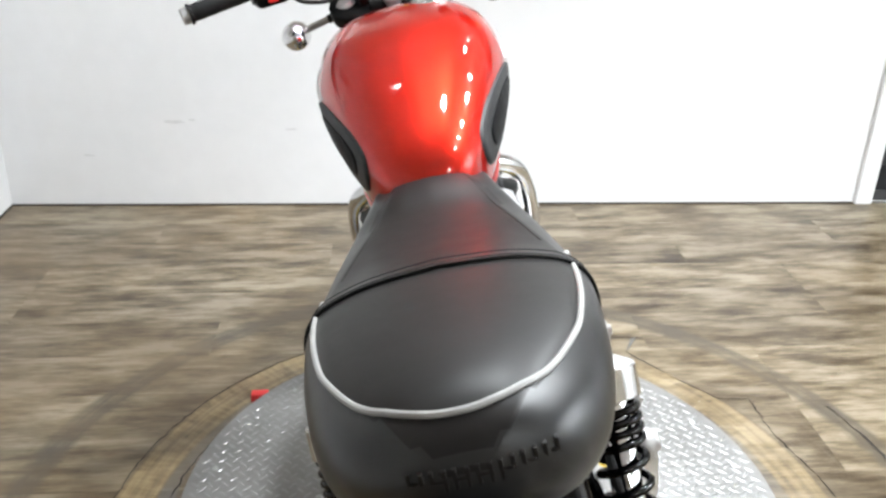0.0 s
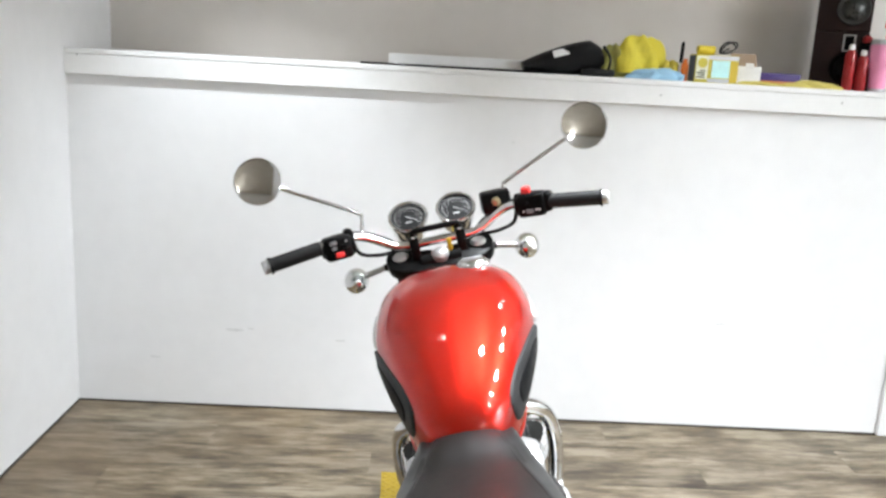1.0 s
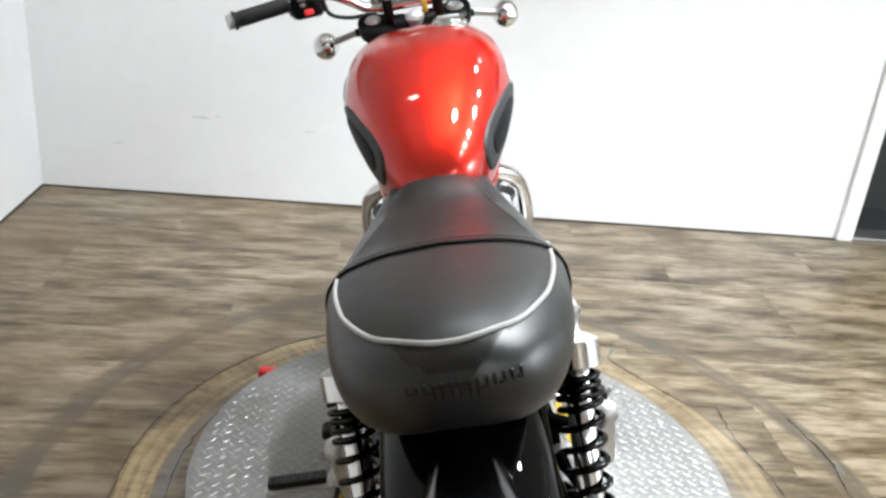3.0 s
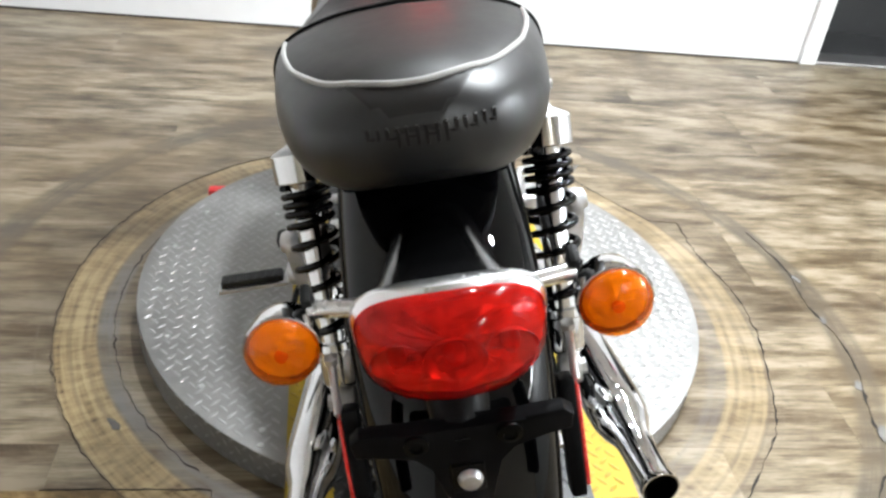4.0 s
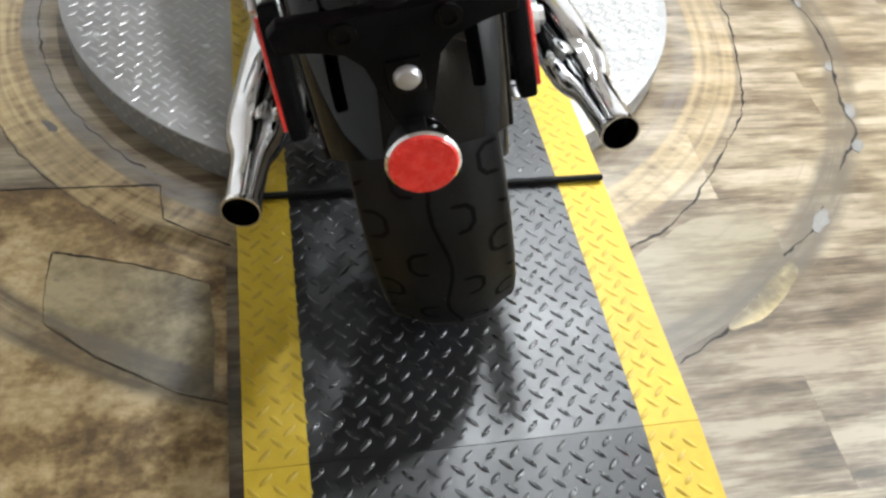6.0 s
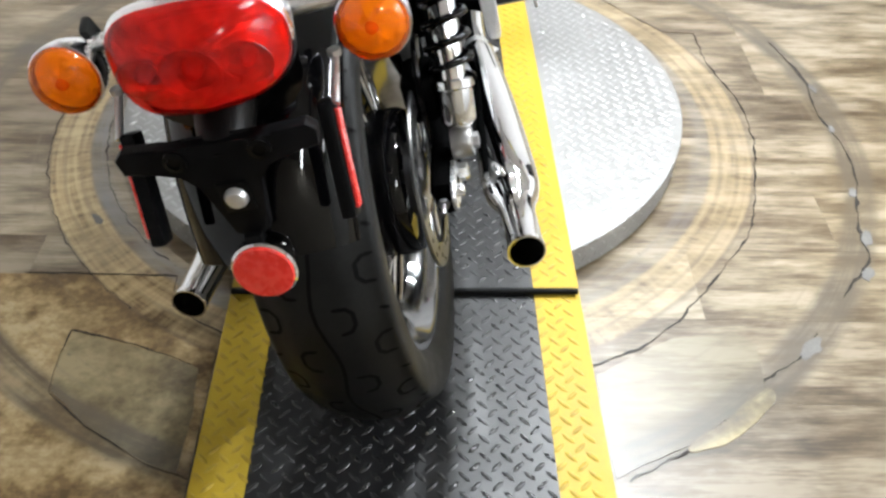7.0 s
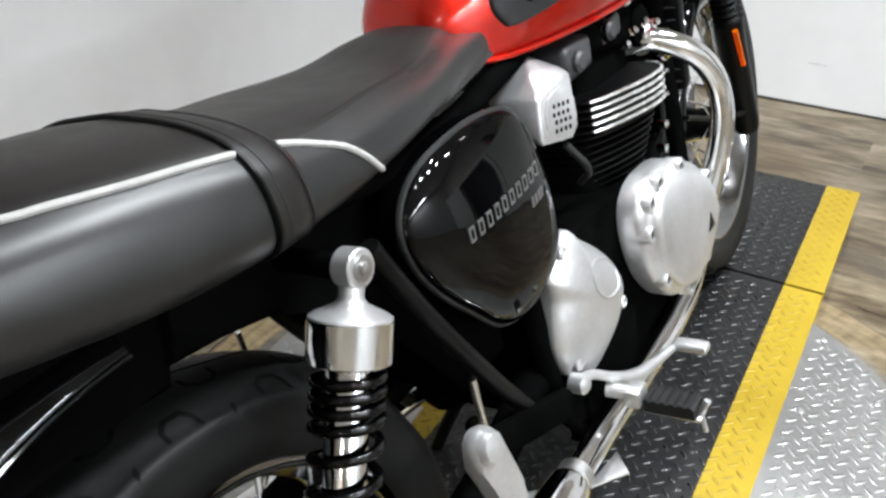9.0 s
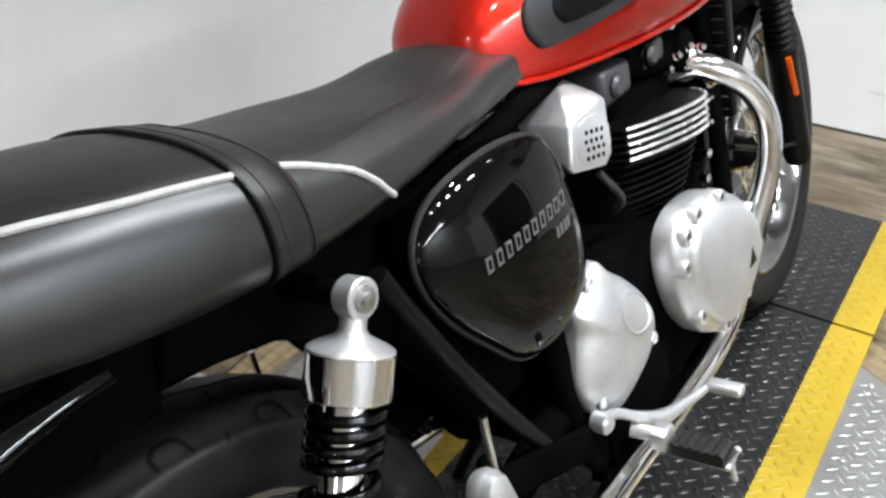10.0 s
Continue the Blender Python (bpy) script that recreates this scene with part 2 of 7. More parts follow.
def plank_material(name, tones, stretch, stain, streak=26.0, gloss=0.5):
    """Worn floor, printed oak or bare; worn rings run round the turntable."""
    m = material(name, (0.4, 0.32, 0.22), 0.45, Specular_IOR_Level=gloss)
    n, l, b = nodes_of(m)
    geo, info = n.new("ShaderNodeNewGeometry"), n.new("ShaderNodeObjectInfo")
    shift = n.new("ShaderNodeVectorMath")
    shift.operation = "MULTIPLY_ADD"
    shift.inputs[1].default_value = (1, 1, 1)
    scatter = n.new("ShaderNodeVectorMath")
    scatter.operation = "SCALE"
    scatter.inputs[0].default_value = (7.3, 3.1, 0)
    l.new(info.outputs["Random"], scatter.inputs["Scale"])
    l.new(geo.outputs["Position"], shift.inputs[0])
    l.new(scatter.outputs[0], shift.inputs[2])

    def grain(stretch, scale, detail, source):
        mp, tex = n.new("ShaderNodeMapping"), n.new("ShaderNodeTexNoise")
        mp.inputs["Scale"].default_value = stretch
        mp.inputs["Rotation"].default_value = (0, 0, radians(3.2))
        tex.inputs["Scale"].default_value, tex.inputs["Detail"].default_value, tex.inputs["Roughness"].default_value = scale, detail, 0.6
        l.new(source, mp.inputs[0])
        l.new(mp.outputs[0], tex.inputs["Vector"])
        return tex.outputs[0]

    def calc(kind, a, bb, c=None):
        k = n.new("ShaderNodeMath")
        k.operation = kind
        for slot, v in zip(k.inputs, (a, bb, c)):
            if v is None:
                continue
            if isinstance(v, (int, float)):
                slot.default_value = v
            else:
                l.new(v, slot)
        return k.outputs[0]

    def mixed(fac, a, c):
        k = n.new("ShaderNodeMix")
        k.data_type = "RGBA"
        for slot, v in ((k.inputs[0], fac), (k.inputs[6], a), (k.inputs[7], c)):
            if isinstance(v, tuple):
                slot.default_value = (*v, 1)
            elif isinstance(v, (int, float)):
                slot.default_value = v
            else:
                l.new(v, slot)
        return k.outputs[2]

    moved = shift.outputs[0]
    broad = grain((stretch[0], stretch[1], 1), 1.5, 7, moved)
    blotch = grain((2.0, 5.5, 1), 1.9, 5, moved)
    fine = grain((3.0 if streak > 20 else streak, streak * 0.9, 1), 2.2, 6, moved)
    grit = grain((7.0 if streak > 20 else streak * 3, streak * 3.6, 1), 2.4, 4, moved)
    value = calc("MULTIPLY_ADD", fine, 0.24, calc("MULTIPLY_ADD", broad, 0.34, calc("MULTIPLY_ADD", grit, 0.16, calc("MULTIPLY", blotch, 0.26))))
    colour = ramp_node(m, value, list(zip((0.42, 0.468, 0.512, 0.56), tones))).outputs[0]
    knots = ramp_node(m, grain((5.0, 15.0, 1), 1.7, 5, moved), [(0.66, (0, 0, 0)), (0.74, (1, 1, 1))]).outputs[0]
    colour = mixed(calc("MULTIPLY", knots, 0.75), colour, tones[0])
    tone = ramp_node(m, info.outputs["Random"], [(0.0, (0.74, 0.72, 0.69)), (0.5, (1, 0.99, 0.96)), (1.0, (1.14, 1.14, 1.08))]).outputs[0]
    k = n.new("ShaderNodeMix")
    k.data_type, k.blend_type = "RGBA", "MULTIPLY"
    k.inputs[0].default_value = 1.0
    l.new(colour, k.inputs[6])
    l.new(tone, k.inputs[7])
    colour = k.outputs[2]
    # distance from the turntable's axle
    sep = n.new("ShaderNodeSeparateXYZ")
    l.new(geo.outputs["Position"], sep.inputs[0])
    radius = calc("SQRT", calc("ADD", calc("POWER", sep.outputs[0], 2.0), calc("POWER", sep.outputs[1], 2.0)), 0)
    patch = grain((1, 1, 1), 2.3, 4, geo.outputs["Position"])
    wob = calc("MULTIPLY_ADD", patch, 0.03, radius)

    def ring(inner, outer, soft):
        r = n.new("ShaderNodeMapRange")
        r.interpolation_type = "SMOOTHSTEP"
        r.inputs[1].default_value, r.inputs[2].default_value = inner - soft, inner + soft
        l.new(wob, r.inputs[0])
        q = n.new("ShaderNodeMapRange")
        q.interpolation_type = "SMOOTHSTEP"
        q.inputs[1].default_value, q.inputs[2].default_value = outer - soft, outer + soft
        l.new(wob, q.inputs[0])
        return calc("SUBTRACT", r.outputs[0], q.outputs[0])

    breaks = ramp_node(m, grain((1, 1, 1), 3.1, 3, geo.outputs["Position"]), [(0.3, (0.4,) * 3), (0.5, (1,) * 3)]).outputs[0]
    # scratches that follow the turning, and short cross cracks
    angle = calc("ARCTAN2", sep.outputs[1], sep.outputs[0])
    polar = n.new("ShaderNodeCombineXYZ")
    l.new(calc("MULTIPLY", angle, 1.3), polar.inputs[0])
    l.new(calc("MULTIPLY", radius, 45.0), polar.inputs[1])
    arcs = grain((1, 1, 1), 1.6, 5, polar.outputs[0])
    spokes = n.new("ShaderNodeCombineXYZ")
    l.new(calc("MULTIPLY", angle, 26.0), spokes.inputs[0])
    l.new(calc("MULTIPLY", radius, 9.0), spokes.inputs[1])
    cross = grain((1, 1, 1), 1.5, 5, spokes.outputs[0])
    scratch = ramp_node(m, arcs, [(0.55, (0, 0, 0)), (0.68, (1, 1, 1))]).outputs[0]
    colour = mixed(calc("MULTIPLY", ring(0.62, 1.06, 0.03), calc("MULTIPLY", scratch, 0.4)), colour, (0.13, 0.105, 0.075))
    gold = ramp_node(m, calc("MULTIPLY_ADD", cross, 0.5, calc("MULTIPLY", arcs, 0.5)), [(0.38, (0.09, 0.056, 0.025)), (0.45, (0.24, 0.172, 0.085)), (0.6, (0.42, 0.325, 0.175))]).outputs[0]
    west_grade = n.new("ShaderNodeMapRange")
    for slot, v in zip(west_grade.inputs[1:5], (-0.5, 0.5, 1.0, 0.38)):
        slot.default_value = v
    l.new(sep.outputs[0], west_grade.inputs[0])
    colour = mixed(calc("MULTIPLY", ring(0.70, 0.785, 0.004), calc("MULTIPLY", calc("MULTIPLY", breaks, 0.95), west_grade.outputs[0])), colour, gold)
    colour = mixed(calc("MULTIPLY", ring(0.782, 0.790, 0.003), calc("MULTIPLY", breaks, 0.5)), colour, (0.07, 0.05, 0.035))
    rubbed = ramp_node(m, calc("MULTIPLY_ADD", arcs, 0.5, calc("MULTIPLY", grain((1, 1, 1), 9, 5, geo.outputs["Position"]), 0.5)), [(0.4, (0.15,) * 3), (0.56, (1,) * 3)]).outputs[0]
    colour = mixed(calc("MULTIPLY", ring(0.66, 0.698, 0.008), calc("MULTIPLY", calc("MULTIPLY", rubbed, 0.8), west_grade.outputs[0])), colour, (0.15, 0.148, 0.15))
    colour = mixed(calc("MULTIPLY", ring(0.965, 1.03, 0.012), calc("MULTIPLY_ADD", rubbed, 0.55, 0.35)), colour, (0.055, 0.047, 0.036))
    lines = calc("ADD", ring(0.716, 0.724, 0.003), ring(0.750, 0.757, 0.003))
    colour = mixed(calc("MULTIPLY", lines, calc("MULTIPLY", rubbed, 0.45)), colour, (0.08, 0.058, 0.038))
    # stains, stronger to the west: the dimmer side is put into the colour
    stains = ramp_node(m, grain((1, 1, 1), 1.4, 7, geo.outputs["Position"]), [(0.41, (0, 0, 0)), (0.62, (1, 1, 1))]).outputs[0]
    colour = mixed(calc("MULTIPLY", stains, calc("MULTIPLY", west_grade.outputs[0], stain * 1.35)), colour, (0.15, 0.092, 0.034))
    specks = ramp_node(m, grain((1, 1, 1), 26, 4, geo.outputs["Position"]), [(0.68, (0, 0, 0)), (0.74, (1, 1, 1))]).outputs[0]
    colour = mixed(calc("MULTIPLY", specks, 0.6), colour, (0.05, 0.04, 0.03))
    l.new(colour, b.inputs["Base Color"])
    rough = ramp_node(m, calc("MULTIPLY_ADD", patch, 0.6, calc("MULTIPLY", fine, 0.4)), [(0.3, (0.27,) * 3), (0.7, (0.44,) * 3)])
    l.new(rough.outputs[0], b.inputs["Roughness"])
    bump = n.new("ShaderNodeBump")
    bump.inputs["Strength"].default_value, bump.inputs["Distance"].default_value = 0.25, 0.0008
    l.new(fine, bump.inputs["Height"])
    l.new(bump.outputs[0], b.inputs["Normal"])
    return m


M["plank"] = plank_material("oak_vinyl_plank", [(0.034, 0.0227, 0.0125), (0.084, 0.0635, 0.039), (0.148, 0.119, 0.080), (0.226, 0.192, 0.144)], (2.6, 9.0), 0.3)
M["crack"] = material("floor_crack_dirt", (0.014, 0.011, 0.008), 0.9)
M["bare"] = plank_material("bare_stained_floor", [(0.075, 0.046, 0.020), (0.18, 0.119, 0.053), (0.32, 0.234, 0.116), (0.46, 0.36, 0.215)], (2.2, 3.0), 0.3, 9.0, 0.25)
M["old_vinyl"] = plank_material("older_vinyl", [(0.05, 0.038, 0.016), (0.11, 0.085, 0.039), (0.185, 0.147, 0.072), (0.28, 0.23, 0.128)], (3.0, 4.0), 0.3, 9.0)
# paler tones: the glare on this cut piece, put into its colour
M["pale_vinyl"] = plank_material("glare_vinyl_piece", [(0.075, 0.060, 0.036), (0.110, 0.090, 0.057), (0.150, 0.126, 0.084), (0.195, 0.170, 0.122)], (1.5, 5.0), 0.15)
M["grey_scuff"] = worn(material("grey_adhesive", (0.25, 0.25, 0.25)), 22, (0.07, 0.066, 0.062), (0.14, 0.132, 0.12), 0.6, 0.8, 0.3, 0.001)


# ---- mesh helpers ----
def mesh_object(name, bm, mat, smooth=40.0):
    me = bpy.data.meshes.new(name)
    bmesh.ops.recalc_face_normals(bm, faces=bm.faces)
    bm.to_mesh(me)
    bm.free()
    for one in mat if isinstance(mat, (list, tuple)) else [mat]:
        me.materials.append(one)
    if smooth:
        me.shade_smooth()
        me.set_sharp_from_angle(angle=radians(smooth))
    return new(name, me)


def part(name, bm, mat, parent, label="", smooth=40.0):
    """One mesh under a thing or a part, in the thing's own coordinates."""
    ob = mesh_object(name, bm, mat, smooth)
    ob.parent = parent
    return tagged(ob, label)


def thing(name, m, label, category, group="", kind=""):
    ob = new(name)
    ob.matrix_world = m
    ob.empty_display_size = 0.1
    return tagged(ob, label, category, group, kind)


def empty_bm():
    return bmesh.new()


def box(bm, lo, hi, bevel=0.0, seg=2, m=None):
    made = bmesh.ops.create_cube(bm, size=1.0)["verts"]
    size, mid = [h - a for a, h in zip(lo, hi)], [(h + a) / 2 for a, h in zip(lo, hi)]
    bmesh.ops.transform(bm, matrix=Matrix.Translation(mid) @ Matrix.Diagonal((*size, 1)), verts=made)
    if bevel:
        edges = {e for v in made for e in v.link_edges}
        out = bmesh.ops.bevel(bm, geom=list(edges), offset=bevel, segments=seg, profile=0.5, affect="EDGES")
        made = out["verts"]
        made = list({v for f in out["faces"] for v in f.verts} | set(made))
    if m is not None:
        bmesh.ops.transform(bm, matrix=m, verts=[v for v in made if v.is_valid])
    return bm


def basis(way):
    way = Vector(way).normalized()
    side = way.cross(Vector((0, 0, 1)) if abs(way.z) < 0.95 else Vector((1, 0, 0))).normalized()
    return side, way.cross(side).normalized(), way


def rings(bm, loops, closed=True, caps=(True, True), loop_closed=False, mat=0):
    """Skins rings of points, one after the other."""
    rows = [[bm.verts.new(p) for p in loop] for loop in loops]
    pairs = list(zip(rows, rows[1:])) + ([(rows[-1], rows[0])] if loop_closed else [])
    for a, b in pairs:
        count = len(a)
        for i in range(count if closed else count - 1):
            j = (i + 1) % count
            f = bm.faces.new((a[i], a[j], b[j], b[i]))
            f.material_index = mat
    if closed and not loop_closed:
        for flag, row in ((caps[0], rows[0]), (caps[1], rows[-1])):
            if flag:
                bm.faces.new(row).material_index = mat
    return rows


def spin(bm, profile, origin, way, seg=32, mat=0, caps=(True, True), arc=(0.0, 1.0)):
    """Turns a profile of (radius, along) round an axis."""
    u, v, w = basis(way)
    o = Vector(origin)
    loops = []
    for r, a in profile:
        loops.append([o + w * a + (u * math.cos(t) + v * math.sin(t)) * r for t in (2 * math.pi * i / seg for i in range(seg))])
    rings(bm, loops, True, caps, mat=mat)
    return bm


def curve_points(points, per=6):
    """A smooth line through the points."""
    p = [Vector(q) for q in points]
    if len(p) < 3:
        return p
    p = [2 * p[0] - p[1], *p, 2 * p[-1] - p[-2]]
    out = []
    for a, b, c, d in zip(p, p[1:], p[2:], p[3:]):
        for i in range(per):
            t = i / per
            out.append(0.5 * (2 * b + (c - a) * t + (2 * a - 5 * b + 4 * c - d) * t * t + (3 * b - a - 3 * c + d) * t ** 3))
    return [*out, p[-2]]


def tube(bm, points, radius, seg=12, per=6, smooth=True, mat=0, closed=False):
    """A round tube along a line; radius is one number or one for each given point."""
    line = curve_points(points, per) if smooth else [Vector(q) for q in points]
    if isinstance(radius, (int, float)):
        radii = [radius] * len(line)
    else:
        k = np.linspace(0, len(radius) - 1, len(line))
        radii = np.interp(k, range(len(radius)), radius).tolist()
    loops, side = [], None
    for i, p in enumerate(line):
        way = (line[min(i + 1, len(line) - 1)] - line[max(i - 1, 0)]).normalized()
        if side is None:
            side = basis(way)[0]
        side = (side - way * side.dot(way)).normalized()
        other = way.cross(side)
        loops.append([p + (side * math.cos(t) + other * math.sin(t)) * radii[i] for t in (2 * math.pi * j / seg for j in range(seg))])
    rings(bm, loops, True, (True, True), loop_closed=closed, mat=mat)
    return bm


def rod(bm, a, b, radius, seg=12, mat=0):
    return tube(bm, [a, b], radius, seg, smooth=False, mat=mat)


def smooth_value(xs, ys, x):
    """A smooth curve through the table's values."""
    if x <= xs[0]:
        return ys[0]
    if x >= xs[-1]:
        return ys[-1]
    i = max(k for k in range(len(xs) - 1) if xs[k] <= x)
    def slope(k):
        a, b = max(k - 1, 0), min(k + 1, len(xs) - 1)
        return (ys[b] - ys[a]) / (xs[b] - xs[a])
    h = xs[i + 1] - xs[i]
    t = (x - xs[i]) / h
    return ((2 * t**3 - 3 * t**2 + 1) * ys[i] + (t**3 - 2 * t**2 + t) * h * slope(i) + (-2 * t**3 + 3 * t**2) * ys[i + 1] + (t**3 - t**2) * h * slope(i + 1))


def slab(bm, outline, a, b, way="x", bevel=0.0, seg=2, mat=0):
    """A flat piece with an outline in two axes, from a to b along the third."""
    def at(p, d):
        return {"x": (d, p[0], p[1]), "y": (p[0], d, p[1]), "z": (p[0], p[1], d)}[way]
    lo = [bm.verts.new(at(p, a)) for p in outline]
    hi = [bm.verts.new(at(p, b)) for p in outline]
    count = len(outline)
    faces = [bm.faces.new(lo), bm.faces.new(hi)]
    faces += [bm.faces.new((lo[i], lo[(i + 1) % count], hi[(i + 1) % count], hi[i])) for i in range(count)]
    for f in faces:
        f.material_index = mat
    if bevel:
        edges = [e for e in bm.edges if all(v in lo for v in e.verts) or all(v in hi for v in e.verts)]
        bmesh.ops.bevel(bm, geom=edges, offset=bevel, segments=seg, profile=0.5, affect="EDGES")
    return bm


def rounded(points, per=5):
    """A closed smooth outline through 2D points."""
    p = [Vector((*q, 0)) for q in points]
    out, count = [], len(p)
    for i in range(count):
        a, b, c, d = p[i - 1], p[i], p[(i + 1) % count], p[(i + 2) % count]
        for k in range(per):
            t = k / per
            q = 0.5 * (2 * b + (c - a) * t + (2 * a - 5 * b + 4 * c - d) * t * t + (3 * b - a - 3 * c + d) * t**3)
            out.append((q.x, q.y))
    return out


def dome(bm, outline, x0, bulge, side=1, rim=0.012, power=2.4, steps=(1.0, 0.995, 0.98, 0.955, 0.92, 0.86, 0.78, 0.66, 0.5, 0.3, 0.12), lean=(0, 0), mat=0):
    """A bulging cover over an outline in y and z, standing out along x."""
    cy, cz = np.mean([p[0] for p in outline]), np.mean([p[1] for p in outline])
    loops = [[(side * (x0 - rim), y, z) for y, z in outline]]
    for s in steps:
        x = x0 + bulge * (1 - s**power) ** 0.6
        loops.append([(side * (x + lean[0] * (y - cy) + lean[1] * (z - cz)), cy + (y - cy) * s, cz + (z - cz) * s) for y, z in outline])
    rings(bm, loops, True, (True, True), mat=mat)
    return bm

# ---- the room: its corner lies behind the bike's front, to its left ----
ROOM = pose(-1.54, 1.792, 0, 0, 0, -1.56)
WIDE, DEEP, HIGH, LEDGE = 5.6, 5.8, 2.75, 1.408


def structure(name, bm, mat, label, category, smooth=0.0):
    ob = mesh_object(name, bm, mat, smooth)
    ob.matrix_world = ROOM
    return tagged(ob, label, category, kind="structure")


DOOR_A, DOOR_B = 3.385, 4.285
bm = empty_bm()
box(bm, (-0.0, 0.0, 0.0), (DOOR_A - 0.01, 0.12, LEDGE - 0.02))
structure("wall_north", bm, M["wall"], "white painted low wall with faint scuffs", "wall")
bm = empty_bm()
box(bm, (DOOR_B + 0.01, 0.0, 0.0), (WIDE, 0.12, LEDGE - 0.02))
structure("wall_north", bm, M["wall"], "white painted low wall beside the dark doorway", "wall")
bm = empty_bm()
box(bm, (-0.12, -DEEP, 0.0), (0.0, 0.6, HIGH))
structure("wall_west", bm, M["wall"], "white painted side wall", "wall")
bm = empty_bm()
# unseen wall, near white so that it bounces light onto the right side
box(bm, (WIDE, -DEEP, 0.0), (WIDE + 0.12, 0.6, HIGH))
structure("wall_east", bm, M["far_wall"], "unseen wall, kept pale to throw light on the right side", "wall")
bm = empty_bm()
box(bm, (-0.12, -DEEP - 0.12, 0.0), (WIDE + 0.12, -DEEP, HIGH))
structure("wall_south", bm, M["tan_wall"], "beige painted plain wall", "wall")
bm = empty_bm()
box(bm, (0.0, 0.48, LEDGE - 0.02), (WIDE, 0.6, HIGH))
structure("wall_upper", bm, M["beige"], "beige painted wall set back above the ledge", "wall")
bm = empty_bm()
box(bm, (-0.12, -DEEP - 0.12, HIGH), (WIDE + 0.12, 0.6, HIGH + 0.1))
structure("ceiling", bm, M["ceiling"], "plain off-white ceiling", "ceiling")
bm = empty_bm()
box(bm, (0.0, -0.022, LEDGE - 0.02), (WIDE, 0.48, LEDGE), 0.003)
structure("ledge", bm, M["trim"], "white painted ledge board along the top of the low wall", "ledge")
bm = empty_bm()
box(bm, (0.0, -0.02, 1.312), (WIDE, -0.001, LEDGE - 0.0205), 0.003)
structure("trim", bm, M["trim"], "white painted fascia board under the ledge", "trim")
# doorway
bm = empty_bm()
box(bm, (DOOR_A - 0.07, -0.015, 0.0), (DOOR_A, -0.001, 1.31), 0.003)
box(bm, (DOOR_A - 0.0099, 0.0, 0.0), (DOOR_A, 0.13, 1.3), 0.0)
structure("door_trim", bm, M["trim"], "white painted doorway casing", "trim")
bm = empty_bm()
box(bm, (DOOR_B, -0.015, 0.0), (DOOR_B + 0.07, -0.001, 1.31), 0.003)
structure("door_trim", bm, M["trim"], "white painted doorway casing", "trim")
bm = empty_bm()
box(bm, (DOOR_A + 0.001, 0.0, 0.0), (DOOR_B, 0.12, 0.012), 0.003)
structure("threshold", bm, M["steel"], "worn metal threshold strip in the doorway", "threshold")
# near-black boxes: the unlit room's darkness is put into their colour
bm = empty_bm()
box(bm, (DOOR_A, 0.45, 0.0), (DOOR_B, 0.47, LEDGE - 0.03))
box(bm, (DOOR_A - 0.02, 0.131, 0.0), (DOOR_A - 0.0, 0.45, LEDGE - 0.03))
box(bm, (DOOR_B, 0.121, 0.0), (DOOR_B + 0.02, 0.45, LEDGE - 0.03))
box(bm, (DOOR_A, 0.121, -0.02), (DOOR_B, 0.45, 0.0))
structure("door_recess", bm, M["dark_room"], "near-black recess standing in for the unlit room behind the doorway", "doorway")
bm = empty_bm()
box(bm, (-0.12, -DEEP - 0.12, -0.05), (WIDE + 0.12, 0.12, -0.006))
floor = structure("floor", bm, M["subfloor"], "worn oak-look vinyl plank floor with circular scuff rings round the turntable", "floor")

bm = empty_bm()
box(bm, (0.0, -0.005, 0.0), (DOOR_A - 0.075, -0.0005, 0.007))
structure("floor_gap", bm, M["subfloor"], "dark gap between the floor and the low wall", "gap")
bm = empty_bm()
box(bm, (0.0005, -DEEP, 0.0), (0.005, -0.006, 0.007))
structure("floor_gap", bm, M["subfloor"], "dark gap between the floor and the side wall", "gap")

# planks, laid along the long wall
PLANK_W, PLANK_L = 0.182, 1.22
plank_meshes = {}


def plank_mesh(length, width):
    key = (round(length, 3), round(width, 3))
    if key not in plank_meshes:
        bm = empty_bm()
        w, h, e = width - 0.0001, 0.006, 0.0002
        rows = []
        for inset, z in ((0.0, -h), (0.0, -e), (e, 0.0)):
            rows.append([(inset, inset, z), (length - 0.0001 - inset, inset, z), (length - 0.0001 - inset, w - inset, z), (inset, w - inset, z)])
        rings(bm, rows, True, (False, True))
        me = bpy.data.meshes.new("plank")
        bm.to_mesh(me)
        bm.free()
        me.materials.append(M["plank"])
        plank_meshes[key] = me
    return plank_meshes[key]


def lay_planks():
    rng = random.Random(4)
    v, row = -0.001, 0
    while v > -DEEP + 0.02:
        width = min(PLANK_W, v + DEEP)
        u = -rng.choice([0.0, 0.3, 0.61, 0.9])
        while u < WIDE - 0.01:
            a, b = max(u, 0.0), min(u + PLANK_L, WIDE)
            if b - a > 0.05:
                ob = new("plank", plank_mesh(b - a, width))
                ob.parent = floor
                ob.location = (a, v - width, 0)
            u += PLANK_L
        v -= width
        row += 1


# ---- turntable and ramp ----
DISC_R, DISC_Z, RAMP_Z, RAMP_W, RAMP_L, TAPE = 0.607, 0.066, 0.064, 0.302, 0.288, 0.078


